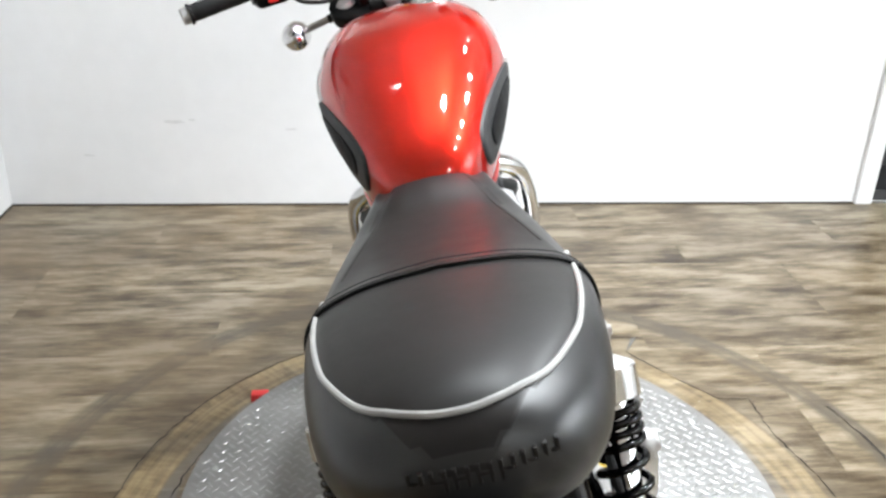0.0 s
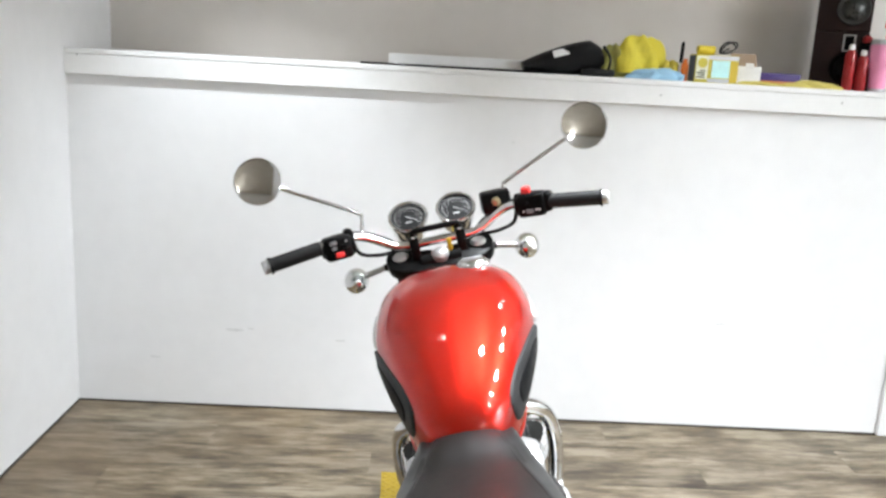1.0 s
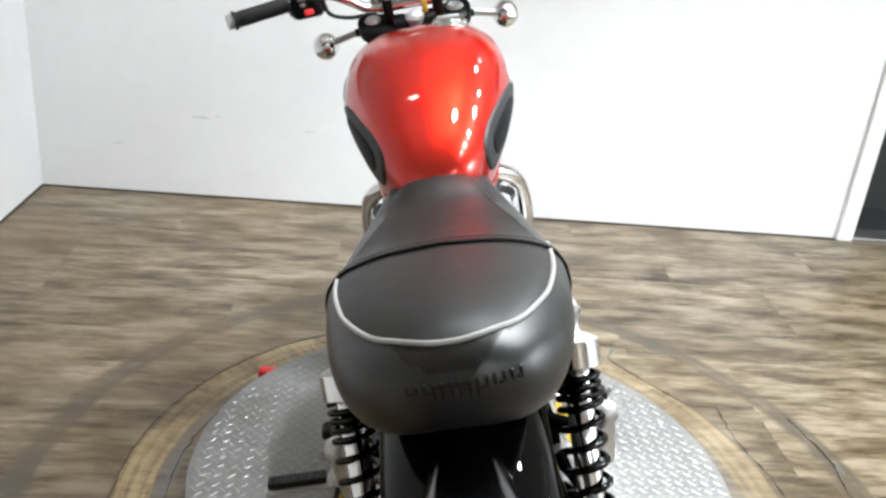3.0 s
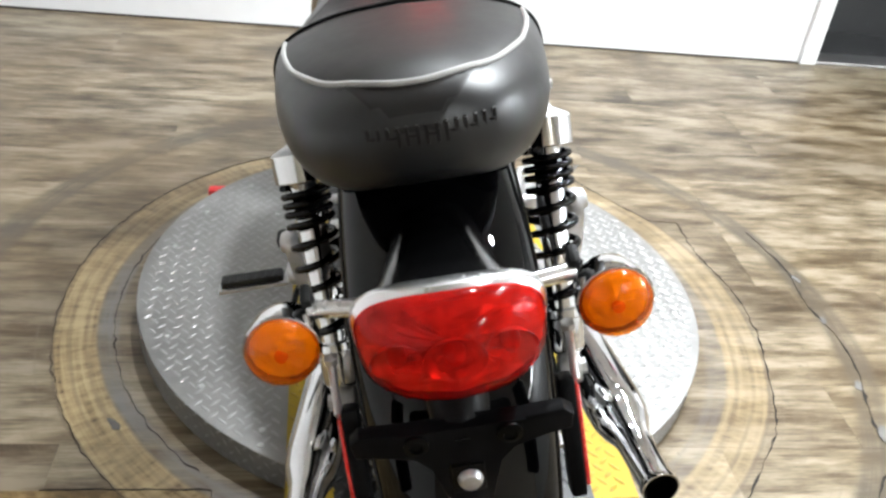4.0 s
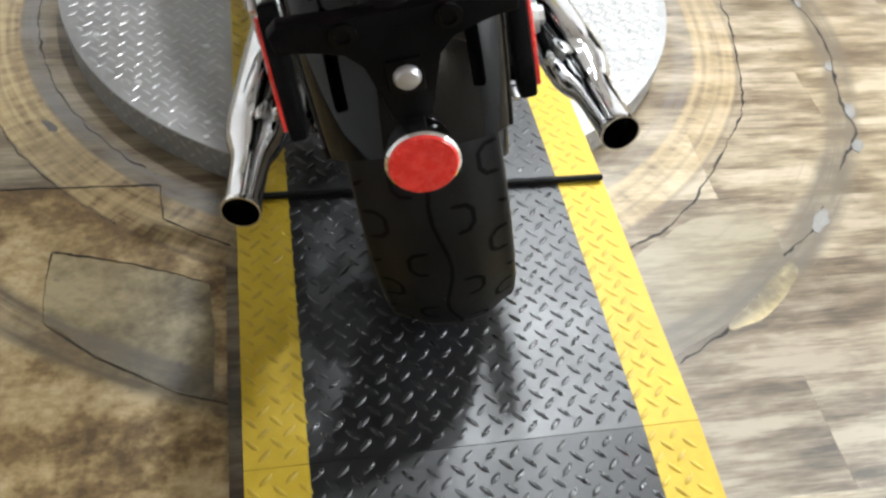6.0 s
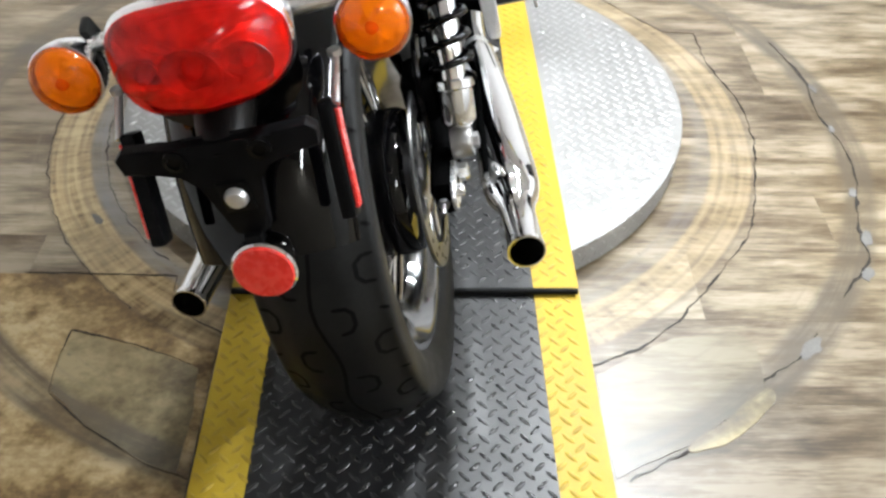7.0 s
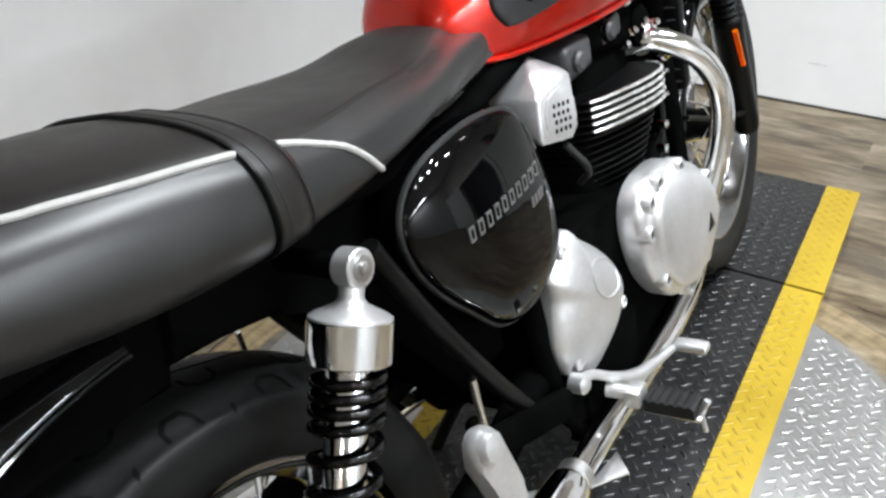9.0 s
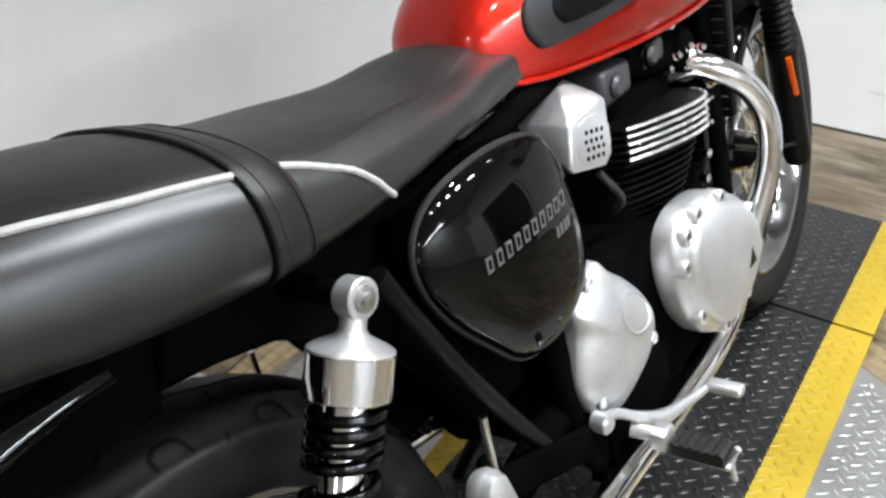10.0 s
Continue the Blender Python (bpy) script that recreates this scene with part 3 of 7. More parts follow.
def lozenge(rows, faces, x, y, z, turn, length=0.0125, width=0.0034, high=0.0016):
    """One raised tread: a long low ridge, pointed at both ends."""
    c, s, base = math.cos(turn), math.sin(turn), len(rows)
    shape = [(-length, 0, 0), (-length * 0.45, -width, 0), (length * 0.45, -width, 0), (length, 0, 0), (length * 0.45, width, 0), (-length * 0.45, width, 0)]
    top = [(-length * 0.78, 0, 0.75), (-length * 0.4, -width * 0.5, 1), (length * 0.4, -width * 0.5, 1), (length * 0.78, 0, 0.75), (length * 0.4, width * 0.5, 1), (-length * 0.4, width * 0.5, 1)]
    for px, py, pz in shape + top:
        rows.append((x + px * c - py * s, y + px * s + py * c, z + high * pz))
    for i in range(6):
        j = (i + 1) % 6
        faces.append((base + i, base + j, base + 6 + j, base + 6 + i))
    faces.append(tuple(base + 6 + i for i in range(6)))


def treads(name, parent, inside, surface, bounds, mats, pick, label, pitch=0.0218, high=0.0016):
    rows, faces, kinds = [], [], []
    step = pitch * math.sqrt(2)
    for i in range(int(bounds[0] / step) - 1, int(bounds[1] / step) + 2):
        for j in range(int(bounds[2] * 2 / step) - 1, int(bounds[3] * 2 / step) + 2):
            x, y = (i + (0.5 if j % 2 else 0.0)) * step, j * step / 2
            if inside(x, y):
                before = len(faces)
                lozenge(rows, faces, x, y, surface(y), radians(45 if j % 2 else -45), high=high)
                kinds += [pick(x, y)] * (len(faces) - before)
    me = bpy.data.meshes.new(name)
    me.from_pydata(rows, [], faces)
    for one in mats:
        me.materials.append(one)
    me.polygons.foreach_set("material_index", kinds)
    me.shade_smooth()
    me.set_sharp_from_angle(angle=radians(50))
    ob = new(name, me)
    ob.parent = parent
    return tagged(ob, label, kind="stuff")


turntable = thing("turntable", pose(0, 0, 0), "round low turntable of bright diamond plate steel on the floor", "turntable")
bm = empty_bm()
spin(bm, [(DISC_R - 0.003, DISC_Z - 0.004), (DISC_R, DISC_Z - 0.001), (DISC_R - 0.001, DISC_Z), (0.03, DISC_Z)], (0, 0, 0), (0, 0, 1), 96)
part("top_plate", bm, M["plate_steel"], turntable, "bright diamond plate disc", 30)
bm = empty_bm()
spin(bm, [(DISC_R - 0.004, 0.002), (DISC_R - 0.002, 0.004), (DISC_R - 0.002, DISC_Z - 0.0045)], (0, 0, 0), (0, 0, 1), 96, caps=(False, False))
part("rim_band", bm, M["plate_steel"], turntable, "bent diamond plate band round the edge", 30)
treads("tread_pattern", turntable, lambda x, y: x * x + y * y < (DISC_R - 0.012) ** 2 and (x > RAMP_W + 0.008 or x < -RAMP_L - 0.008), lambda y: DISC_Z, (-0.61, 0.61, -0.61, 0.61), [M["tread_steel"]], lambda x, y: 0, "raised steel treads", 0.0218, 0.001)
rows, faces = [], []
for k in range(124):
    for z, lift in ((0.012, 0), (0.0275, 0.5), (0.043, 0), (0.057, 0.5)):
        a = 2 * math.pi * (k + lift) / 124
        base = len(rows)
        c, s, t = math.cos(a), math.sin(a), (45 if lift else -45)
        for lx, lz, out in ((-0.0105, 0, 0), (0, -0.0034, 0), (0.0105, 0, 0), (0, 0.0034, 0), (0, 0, 0.0016)):
            u = lx * math.cos(radians(t)) - lz * math.sin(radians(t))
            w = lx * math.sin(radians(t)) + lz * math.cos(radians(t))
            r = DISC_R - 0.002 + out
            rows.append((r * c - u * s, r * s + u * c, z + w))
        faces += [(base + i, base + (i + 1) % 4, base + 4) for i in range(4)]
me = bpy.data.meshes.new("rim_treads")
me.from_pydata(rows, [], faces)
me.materials.append(M["tread_steel"])
rim_treads = new("rim_treads", me)
rim_treads.parent = turntable
tagged(rim_treads, "raised treads on the edge band", kind="stuff")
for k in range(22):
    a = 2 * math.pi * (k + 0.3) / 22
    x, y = (DISC_R - 0.045) * math.cos(a), (DISC_R - 0.045) * math.sin(a)
    if abs(x) > RAMP_W + 0.02:
        bm = empty_bm()
        spin(bm, [(0.0065, 0), (0.0065, 0.001), (0.004, 0.0026), (0.0012, 0.0022)], (x, y, DISC_Z), (0, 0, 1), 10)
        part("screw", bm, M["steel"], turntable, "dark countersunk screw")
for y in (-0.49, -0.247, 0.008, 0.26, 0.48):
    for x in (0.332, -0.332):
        bm = empty_bm()
        spin(bm, [(0.0065, 0), (0.0065, 0.001), (0.004, 0.0026), (0.0012, 0.0022)], (x, y, DISC_Z), (0, 0, 1), 10)
        part("screw", bm, M["steel"], turntable, "dark countersunk screw")


def ramp_section(y0, y1, z0, z1, label):
    """A plate of the ramp: black in the middle, a yellow tape along each edge."""
    ob = thing("ramp_section", pose(0, 0, 0), label, "ramp", "ramp plates under the motorcycle")
    thick = 0.02

    def strip(name, xa, xb, mat, label):
        bm = empty_bm()
        count = 8
        loops = []
        for i in range(count + 1):
            k = i / count
            y, z = y0 + (y1 - y0) * k, z0 + (z1 - z0) * k
            loops.append([(xa, y, z - thick), (xb, y, z - thick), (xb, y, z), (xa, y, z)])
        rings(bm, loops)
        part(name, bm, mat, ob, label, 0)

    strip("deck", -RAMP_L + TAPE, RAMP_W - TAPE, M["plate_black"], "black painted diamond plate")
    strip("edge_tape", -RAMP_L, -RAMP_L + TAPE, M["plate_yellow"], "yellow safety tape")
    strip("edge_tape", RAMP_W - TAPE, RAMP_W, M["plate_yellow"], "yellow safety tape")
    slope = (z1 - z0) / (y1 - y0)
    treads("tread_pattern", ob, lambda x, y: 0.01 - RAMP_L < x < RAMP_W - 0.01 and y0 + 0.012 < y < y1 - 0.012, lambda y: z0 + (y - y0) * slope,
           (-0.31, 0.31, y0, y1), [M["tread_black"], M["tape_tread"]], lambda x, y: 1 if x > RAMP_W - TAPE or x < TAPE - RAMP_L else 0, "raised treads")
    return ob


ramp_section(-0.622, 0.628, RAMP_Z + 0.004, RAMP_Z + 0.004, "flat black diamond plate with yellow edge tapes across the turntable")
ramp_section(0.640, 1.122, RAMP_Z + 0.002, RAMP_Z - 0.002, "black diamond plate with yellow edge tapes under the front wheel")
ramp_section(-1.08, -0.628, RAMP_Z - 0.002, RAMP_Z + 0.002, "black diamond plate with yellow edge tapes under the rear wheel")
ramp_section(-1.75, -1.081, 0.004, RAMP_Z - 0.002, "sloping black diamond plate ramp with yellow edge tapes")
hinge = thing("hinge_rod", pose(0, 0, 0), "dark threaded steel rod lying across the ramp joint", "rod")
bm = empty_bm()
rod(bm, (-0.285, -0.636, RAMP_Z + 0.010), (0.298, -0.636, RAMP_Z + 0.010), 0.0055, 12)
for k in range(100):
    x = -0.284 + k * 0.00582
    spin(bm, [(0.0056, -0.0012), (0.0064, 0), (0.0056, 0.0012)], (x, -0.636, RAMP_Z + 0.010), (1, 0, 0), 10, caps=(False, False))
part("threaded_bar", bm, M["satin_black"], hinge)
# supports under the ramp plates outside the disc
for y0, y1 in ((0.66, 1.10), (-1.05, -0.66)):
    for x in (-0.24, 0.2):
        bm = empty_bm()
        box(bm, (x, y0, 0.0), (x + 0.04, y1, RAMP_Z - 0.0225), 0.003)
        ob = mesh_object("ramp_support", bm, M["satin_black"], 40)
        tagged(ob, "black painted steel channel under the ramp plate", "support", "ramp supports")

# cuts and bare places in the floor
def floor_line(points, width, label, mat="crack", high=0.0009, smooth=True):
    bm = empty_bm()
    if smooth:
        line = curve_points([(*p, 0.0) for p in points], 14)
    else:
        ends = [Vector((*p, 0.0)) for p in points]
        line = [a.lerp(b, k / 14) for a, b in zip(ends, ends[1:]) for k in range(14)] + [ends[-1]]
    line = [p + Vector((noise.noise(p * 38), noise.noise(p * 38 + Vector((9, 4, 2))), 0)) * (0.0055 if smooth else 0.003) for p in line]
    rng = random.Random(len(points) * 7 + int(width * 1e5))
    lo, hi = [], []
    for i, p in enumerate(line):
        way = (line[min(i + 1, len(line) - 1)] - line[max(i - 1, 0)]).normalized()
        side = Vector((-way.y, way.x, 0)) * width * max(0.3, 0.75 + 1.4 * noise.noise(p * 17 + Vector((1, 2, 3)))) * rng.uniform(0.5, 1.2)
        lo.append(p - side), hi.append(p + side)
    loops = [[(*a.xy, 0.0002), (*a.xy, high), (*b.xy, high), (*b.xy, 0.0002)] for a, b in zip(lo, hi)]
    rings(bm, loops)
    ob = mesh_object("floor_crack", bm, M[mat], 0)
    return tagged(ob, label, "floor crack")

# ---- the motorcycle, leaning on its stand; y runs forward from the rear axle, z up from the tyre's foot ----
BIKE = pose(0.0185, -0.722, 0.062, 0, 0, -2.0) @ pose(0, 0, 0, 0, -13.0, 0)
bike = thing("motorcycle", BIKE, "candy red and black motorcycle with chrome exhausts, leaning on its stand", "motorcycle")
AXLE_Z, RADIUS = 0.312, 0.316
FRONT_Y, FRONT_Z, FRONT_R = 1.412, 0.318, 0.322


def surface_of(bm):
    from mathutils.bvhtree import BVHTree
    return BVHTree.FromBMesh(bm)


def pressed(tree, outline, side, lift, rim=0.004, steps=(1.0, 0.985, 0.93, 0.8, 0.6, 0.4, 0.2), sunk=0.0, start=0.4):
    """A pad that follows a surface: its outline in y and z is laid on from the side."""
    bm = empty_bm()
    cy, cz = np.mean([p[0] for p in outline]), np.mean([p[1] for p in outline])
    loops = []
    for k, s in enumerate((1.0,) + tuple(steps)):
        loop = []
        for y, z in outline:
            py, pz = cy + (y - cy) * s, cz + (z - cz) * s
            hit = tree.ray_cast(Vector((side * start, py, pz)), Vector((-side, 0, 0)))[0]
            x = abs(hit.x) if hit is not None else 0.1
            up = -0.004 if k == 0 else (lift * 0.55 if k == 1 else lift)
            if sunk and s < 0.75:
                up = lift - sunk
            loop.append((side * (x + up), py, pz))
        loops.append(loop)
    rings(bm, loops)
    return bm


# seat ------------------------------------------------------------
SEAT = [  # y, edge half-width, edge z, bulge half-width, bulge z, base half-width, base z, crown z
    (-0.188, 0.012, 0.820, 0.030, 0.808, 0.015, 0.790, 0.821),
    (-0.181, 0.030, 0.836, 0.062, 0.806, 0.040, 0.774, 0.838),
    (-0.166, 0.046, 0.848, 0.086, 0.804, 0.066, 0.763, 0.852),
    (-0.142, 0.058, 0.851, 0.104, 0.800, 0.085, 0.756, 0.860),
    (-0.115, 0.076, 0.846, 0.117, 0.796, 0.097, 0.751, 0.862),
    (-0.050, 0.107, 0.835, 0.134, 0.785, 0.115, 0.741, 0.857),
    (0.040, 0.127, 0.820, 0.147, 0.768, 0.128, 0.729, 0.846),
    (0.117, 0.134, 0.806, 0.153, 0.758, 0.130, 0.722, 0.834),
    (0.200, 0.126, 0.790, 0.149, 0.748, 0.126, 0.722, 0.810),
    (0.300, 0.104, 0.784, 0.136, 0.746, 0.12, 0.728, 0.791),
    (0.400, 0.082, 0.776, 0.116, 0.752, 0.11, 0.735, 0.786),
    (0.470, 0.068, 0.780, 0.098, 0.758, 0.10, 0.738, 0.795),
    (0.530, 0.056, 0.776, 0.086, 0.762, 0.09, 0.742, 0.793),
]
SEAT_Y = [r[0] for r in SEAT]


def seat_section(y, grow=0.0):
    we, ze, wb, zb, wl, zl, zt = (smooth_value(SEAT_Y, [r[k] for r in SEAT], y) for k in range(1, 8))
    half = [(0, zl), (wl * 0.7, zl), (wl, zl + 0.002), (wl + (wb - wl) * 0.8, zl + (zb - zl) * 0.45), (wb, zb), (wb - (wb - we) * 0.25, zb + (ze - zb) * 0.6), (we, ze),
            (we * 0.82, ze + (zt - ze) * 0.45), (we * 0.5, ze + (zt - ze) * 0.82), (0, zt)]
    line = curve_points([(x, 0, z) for x, z in half], 4)
    mid = Vector((0, 0, (zl + zt) / 2))
    out = []
    for p in line:
        q = p + (p - mid).normalized() * grow
        out.append((q.x, y, q.z))
    return out + [(-x, yy, z) for x, yy, z in out[-2:0:-1]]


def seat_skin(ys, grow=0.0):
    bm = empty_bm()
    rings(bm, [seat_section(y, grow) for y in ys])
    return bm


ys = [-0.188, -0.1865, -0.181, -0.174, -0.166, -0.155, -0.142, -0.128] + np.linspace(-0.115, 0.53, 40).tolist()
bm = seat_skin(ys)
for _ in range(5):
    bmesh.ops.smooth_vert(bm, verts=[v for v in bm.verts if v.co.y < -0.02], factor=0.4, use_axis_x=True, use_axis_y=True, use_axis_z=True)
seat_tree = surface_of(bm)
for face in bm.faces:
    at = face.calc_center_median()
    face.material_index = 1 if at.z < smooth_value(SEAT_Y, [r[2] for r in SEAT], at.y) - 0.001 else 0
seat = part("seat", bm, [M["vinyl"], M["vinyl_side"]], bike, "black vinyl dual seat with smooth sides", 60)


def on_seat(points, lift=0.0):
    out = []
    for p in points:
        hit, normal = seat_tree.find_nearest(Vector(p))[:2]
        out.append(hit + (hit - Vector((0, hit.y, 0.8))).normalized() * lift)
    return out


edge = [(0.134, 0.117, 0.807), (0.127, 0.041, 0.820), (0.118, -0.01, 0.829), (0.107, -0.05, 0.835), (0.075, -0.115, 0.847), (0.038, -0.147, 0.852), (0, -0.157, 0.854)]
loop = edge + [(-x, y, z) for x, y, z in edge[-2::-1]]
bm = empty_bm()
tube(bm, on_seat([tuple(p) for p in curve_points(loop, 6)], 0.001), 0.0030, 8, smooth=False)
part("piping", bm, M["piping"], seat, "pale grey piping round the pillion seat", 0)
for side in (1, -1):
    front = [(side * x, y, z) for x, y, z in ((0.134, 0.155, 0.80), (0.138, 0.175, 0.795), (0.147, 0.205, 0.782), (0.150, 0.232, 0.757), (0.146, 0.254, 0.727))]
    bm = empty_bm()
    tube(bm, on_seat([tuple(p) for p in curve_points(front, 6)], 0.001), 0.0030, 8, smooth=False)
    part("piping", bm, M["piping"], seat, "pale grey curved piping", 0)
    fold = [(side * x, y, z) for x, y, z in ((0.118, 0.22, 0.795), (0.094, 0.33, 0.79), (0.076, 0.42, 0.788), (0.05, 0.50, 0.79))]
    bm = empty_bm()
    tube(bm, on_seat([tuple(p) for p in curve_points(fold, 6)], -0.0006), 0.0009, 6, smooth=False)
    part("seam", bm, M["vinyl"], seat)
# strap over the seat: a broad band with a rolled rear edge and two rows of stitching
bm = empty_bm()
loops = []
for y, g in ((0.1175, 0.0005), (0.118, 0.0032), (0.121, 0.0036), (0.138, 0.0032), (0.155, 0.003), (0.1565, 0.001)):
    sec = seat_section(y, g)
    loops.append([p for p in sec])
rings(bm, loops, True, (False, False))
strap = part("strap", bm, M["vinyl"], seat, "black seat strap with a rolled edge", 60)
for y in (0.127, 0.151):
    bm = empty_bm()
    tube(bm, [Vector(p) for p in seat_section(y, 0.0036)[4:-3]], 0.0006, 5, smooth=False)
    part("stitching", bm, M["stitch"], strap)
bm = empty_bm()
tube(bm, [Vector(p) for p in seat_section(0.116, 0.0018)[6:-5]], 0.0026, 6, smooth=False)
part("rolled_edge", bm, M["satin_black"], strap, "black rolled edge")
# embossed maker's word on the back of the seat, as plain bars
for k in range(7):
    x = 0.012 + (k - 3) * 0.0165
    bm = empty_bm()
    for dx, w, z0, z1 in ((-0.0045, 0.0017, 0.811, 0.829), (0.0045, 0.0017, 0.811, 0.829), (0.0, 0.0045, 0.8185, 0.8215)):
        hit = seat_tree.ray_cast(Vector((x + dx, -0.6, (z0 + z1) / 2)), Vector((0, 1, 0)))[0]
        if hit is not None:
            box(bm, (x + dx - w, hit.y - 0.0003, z0), (x + dx + w, hit.y + 0.01, z1), 0.0004, 1)
    part("embossed_bar", bm, M["vinyl"], seat)
bm = empty_bm()
box(bm, (-0.085, -0.1, 0.722), (0.085, 0.5, 0.75), 0.01)
part("seat_base", bm, M["shaded_black"], bike)

# fuel tank -------------------------------------------------------
TANK = [  # y, half-width, z of the widest line, crown z, base z, base half-width
    (0.488, 0.031, 0.774, 0.794, 0.754, 0.028),
    (0.496, 0.053, 0.778, 0.810, 0.746, 0.049),
    (0.516, 0.071, 0.782, 0.832, 0.739, 0.069),
    (0.570, 0.096, 0.794, 0.862, 0.731, 0.090),
    (0.680, 0.133, 0.816, 0.908, 0.724, 0.109),
    (0.820, 0.164, 0.836, 0.948, 0.721, 0.122),
    (0.940, 0.170, 0.846, 0.958, 0.726, 0.122),
    (1.030, 0.161, 0.852, 0.952, 0.742, 0.112),
    (1.090, 0.138, 0.856, 0.934, 0.766, 0.098),
    (1.125, 0.105, 0.856, 0.909, 0.794, 0.069),
    (1.138, 0.050, 0.854, 0.882, 0.822, 0.040),
]
TANK_Y = [r[0] for r in TANK]


def tank_section(y):
    w, zm, zt, zl, wl = (smooth_value(TANK_Y, [r[k] for r in TANK], y) for k in range(1, 6))
    half = [(0, zl), (wl * 0.8, zl), (wl, zl + 0.004), (wl + (w - wl) * 0.62, zl + (zm - zl) * 0.4), (w, zm), (w * 0.955, zm + (zt - zm) * 0.38), (w * 0.80, zm + (zt - zm) * 0.70), (w * 0.5, zm + (zt - zm) * 0.92), (0, zt)]
    line = [(p.x, y, p.z) for p in curve_points([(x, 0, z) for x, z in half], 4)]
    return line + [(-x, yy, z) for x, yy, z in line[-2:0:-1]]


bm = empty_bm()
rings(bm, [tank_section(y) for y in [0.488, 0.4905, 0.496, 0.505] + np.linspace(0.516, 1.09, 34).tolist() + [1.105, 1.118, 1.128, 1.138]])
tank_tree = surface_of(bm)
tank = part("fuel_tank", bm, M["red_paint"], bike, "candy red teardrop fuel tank", 60)
for side in (1, -1):
    lip = []
    for y in np.linspace(0.505, 1.08, 20):
        wl, zl = smooth_value(TANK_Y, [r[5] for r in TANK], y), smooth_value(TANK_Y, [r[4] for r in TANK], y)
        lip.append((side * (wl + 0.003), y, zl + 0.001))
    bm = empty_bm()
    tube(bm, lip, 0.0035, 8, smooth=False)
    part("tank_seam", bm, M["red_paint"], tank)
    pad = rounded([(y + 0.02, z - 0.008) for y, z in ((0.528, 0.800), (0.538, 0.780), (0.56, 0.771), (0.66, 0.783), (0.75, 0.800), (0.80, 0.822), (0.812, 0.845), (0.79, 0.862), (0.72, 0.866), (0.62, 0.856), (0.56, 0.838), (0.534, 0.822))], 4)
    knee = part("knee_pad", pressed(tank_tree, pad, side, 0.0045), M["pad"], tank, "black rubber knee pad", 60)
    cy, cz = np.mean([p[0] for p in pad]), np.mean([p[1] for p in pad])
    inner = [(cy + (y - cy) * 0.74, cz + (z - cz) * 0.62) for y, z in pad]
    part("pad_panel", pressed(tank_tree, inner, side, 0.0062, steps=(1.0, 0.97, 0.9, 0.7, 0.4, 0.2)), M["plastic"], knee, "raised inner panel", 60)
    badge = [(0.868, 0.842), (0.9, 0.836), (0.98, 0.846), (1.02, 0.86), (0.985, 0.876), (0.92, 0.872), (0.88, 0.862)]
    part("tank_badge", pressed(tank_tree, rounded(badge, 3), side, 0.004), M["alloy"], tank, "plain metal badge", 60)
cap_at = tank_tree.ray_cast(Vector((0.062, 1.0, 1.2)), Vector((0, 0, -1)))
bm = empty_bm()
spin(bm, [(0.038, -0.006), (0.039, 0.003), (0.035, 0.006), (0.033, 0.0065), (0.032, 0.010), (0.028, 0.013), (0.01, 0.0145), (0.002, 0.0145)], cap_at[0], cap_at[1] + Vector((0, 0, 0.8)), 40)
filler = part("filler_cap", bm, M["chrome"], tank, "chrome filler cap")
bm = empty_bm()
box(bm, (-0.024, -0.006, 0.011), (0.024, 0.006, 0.018), 0.003, 2, Matrix.Translation(cap_at[0]))
part("cap_flap", bm, M["alloy"], filler)


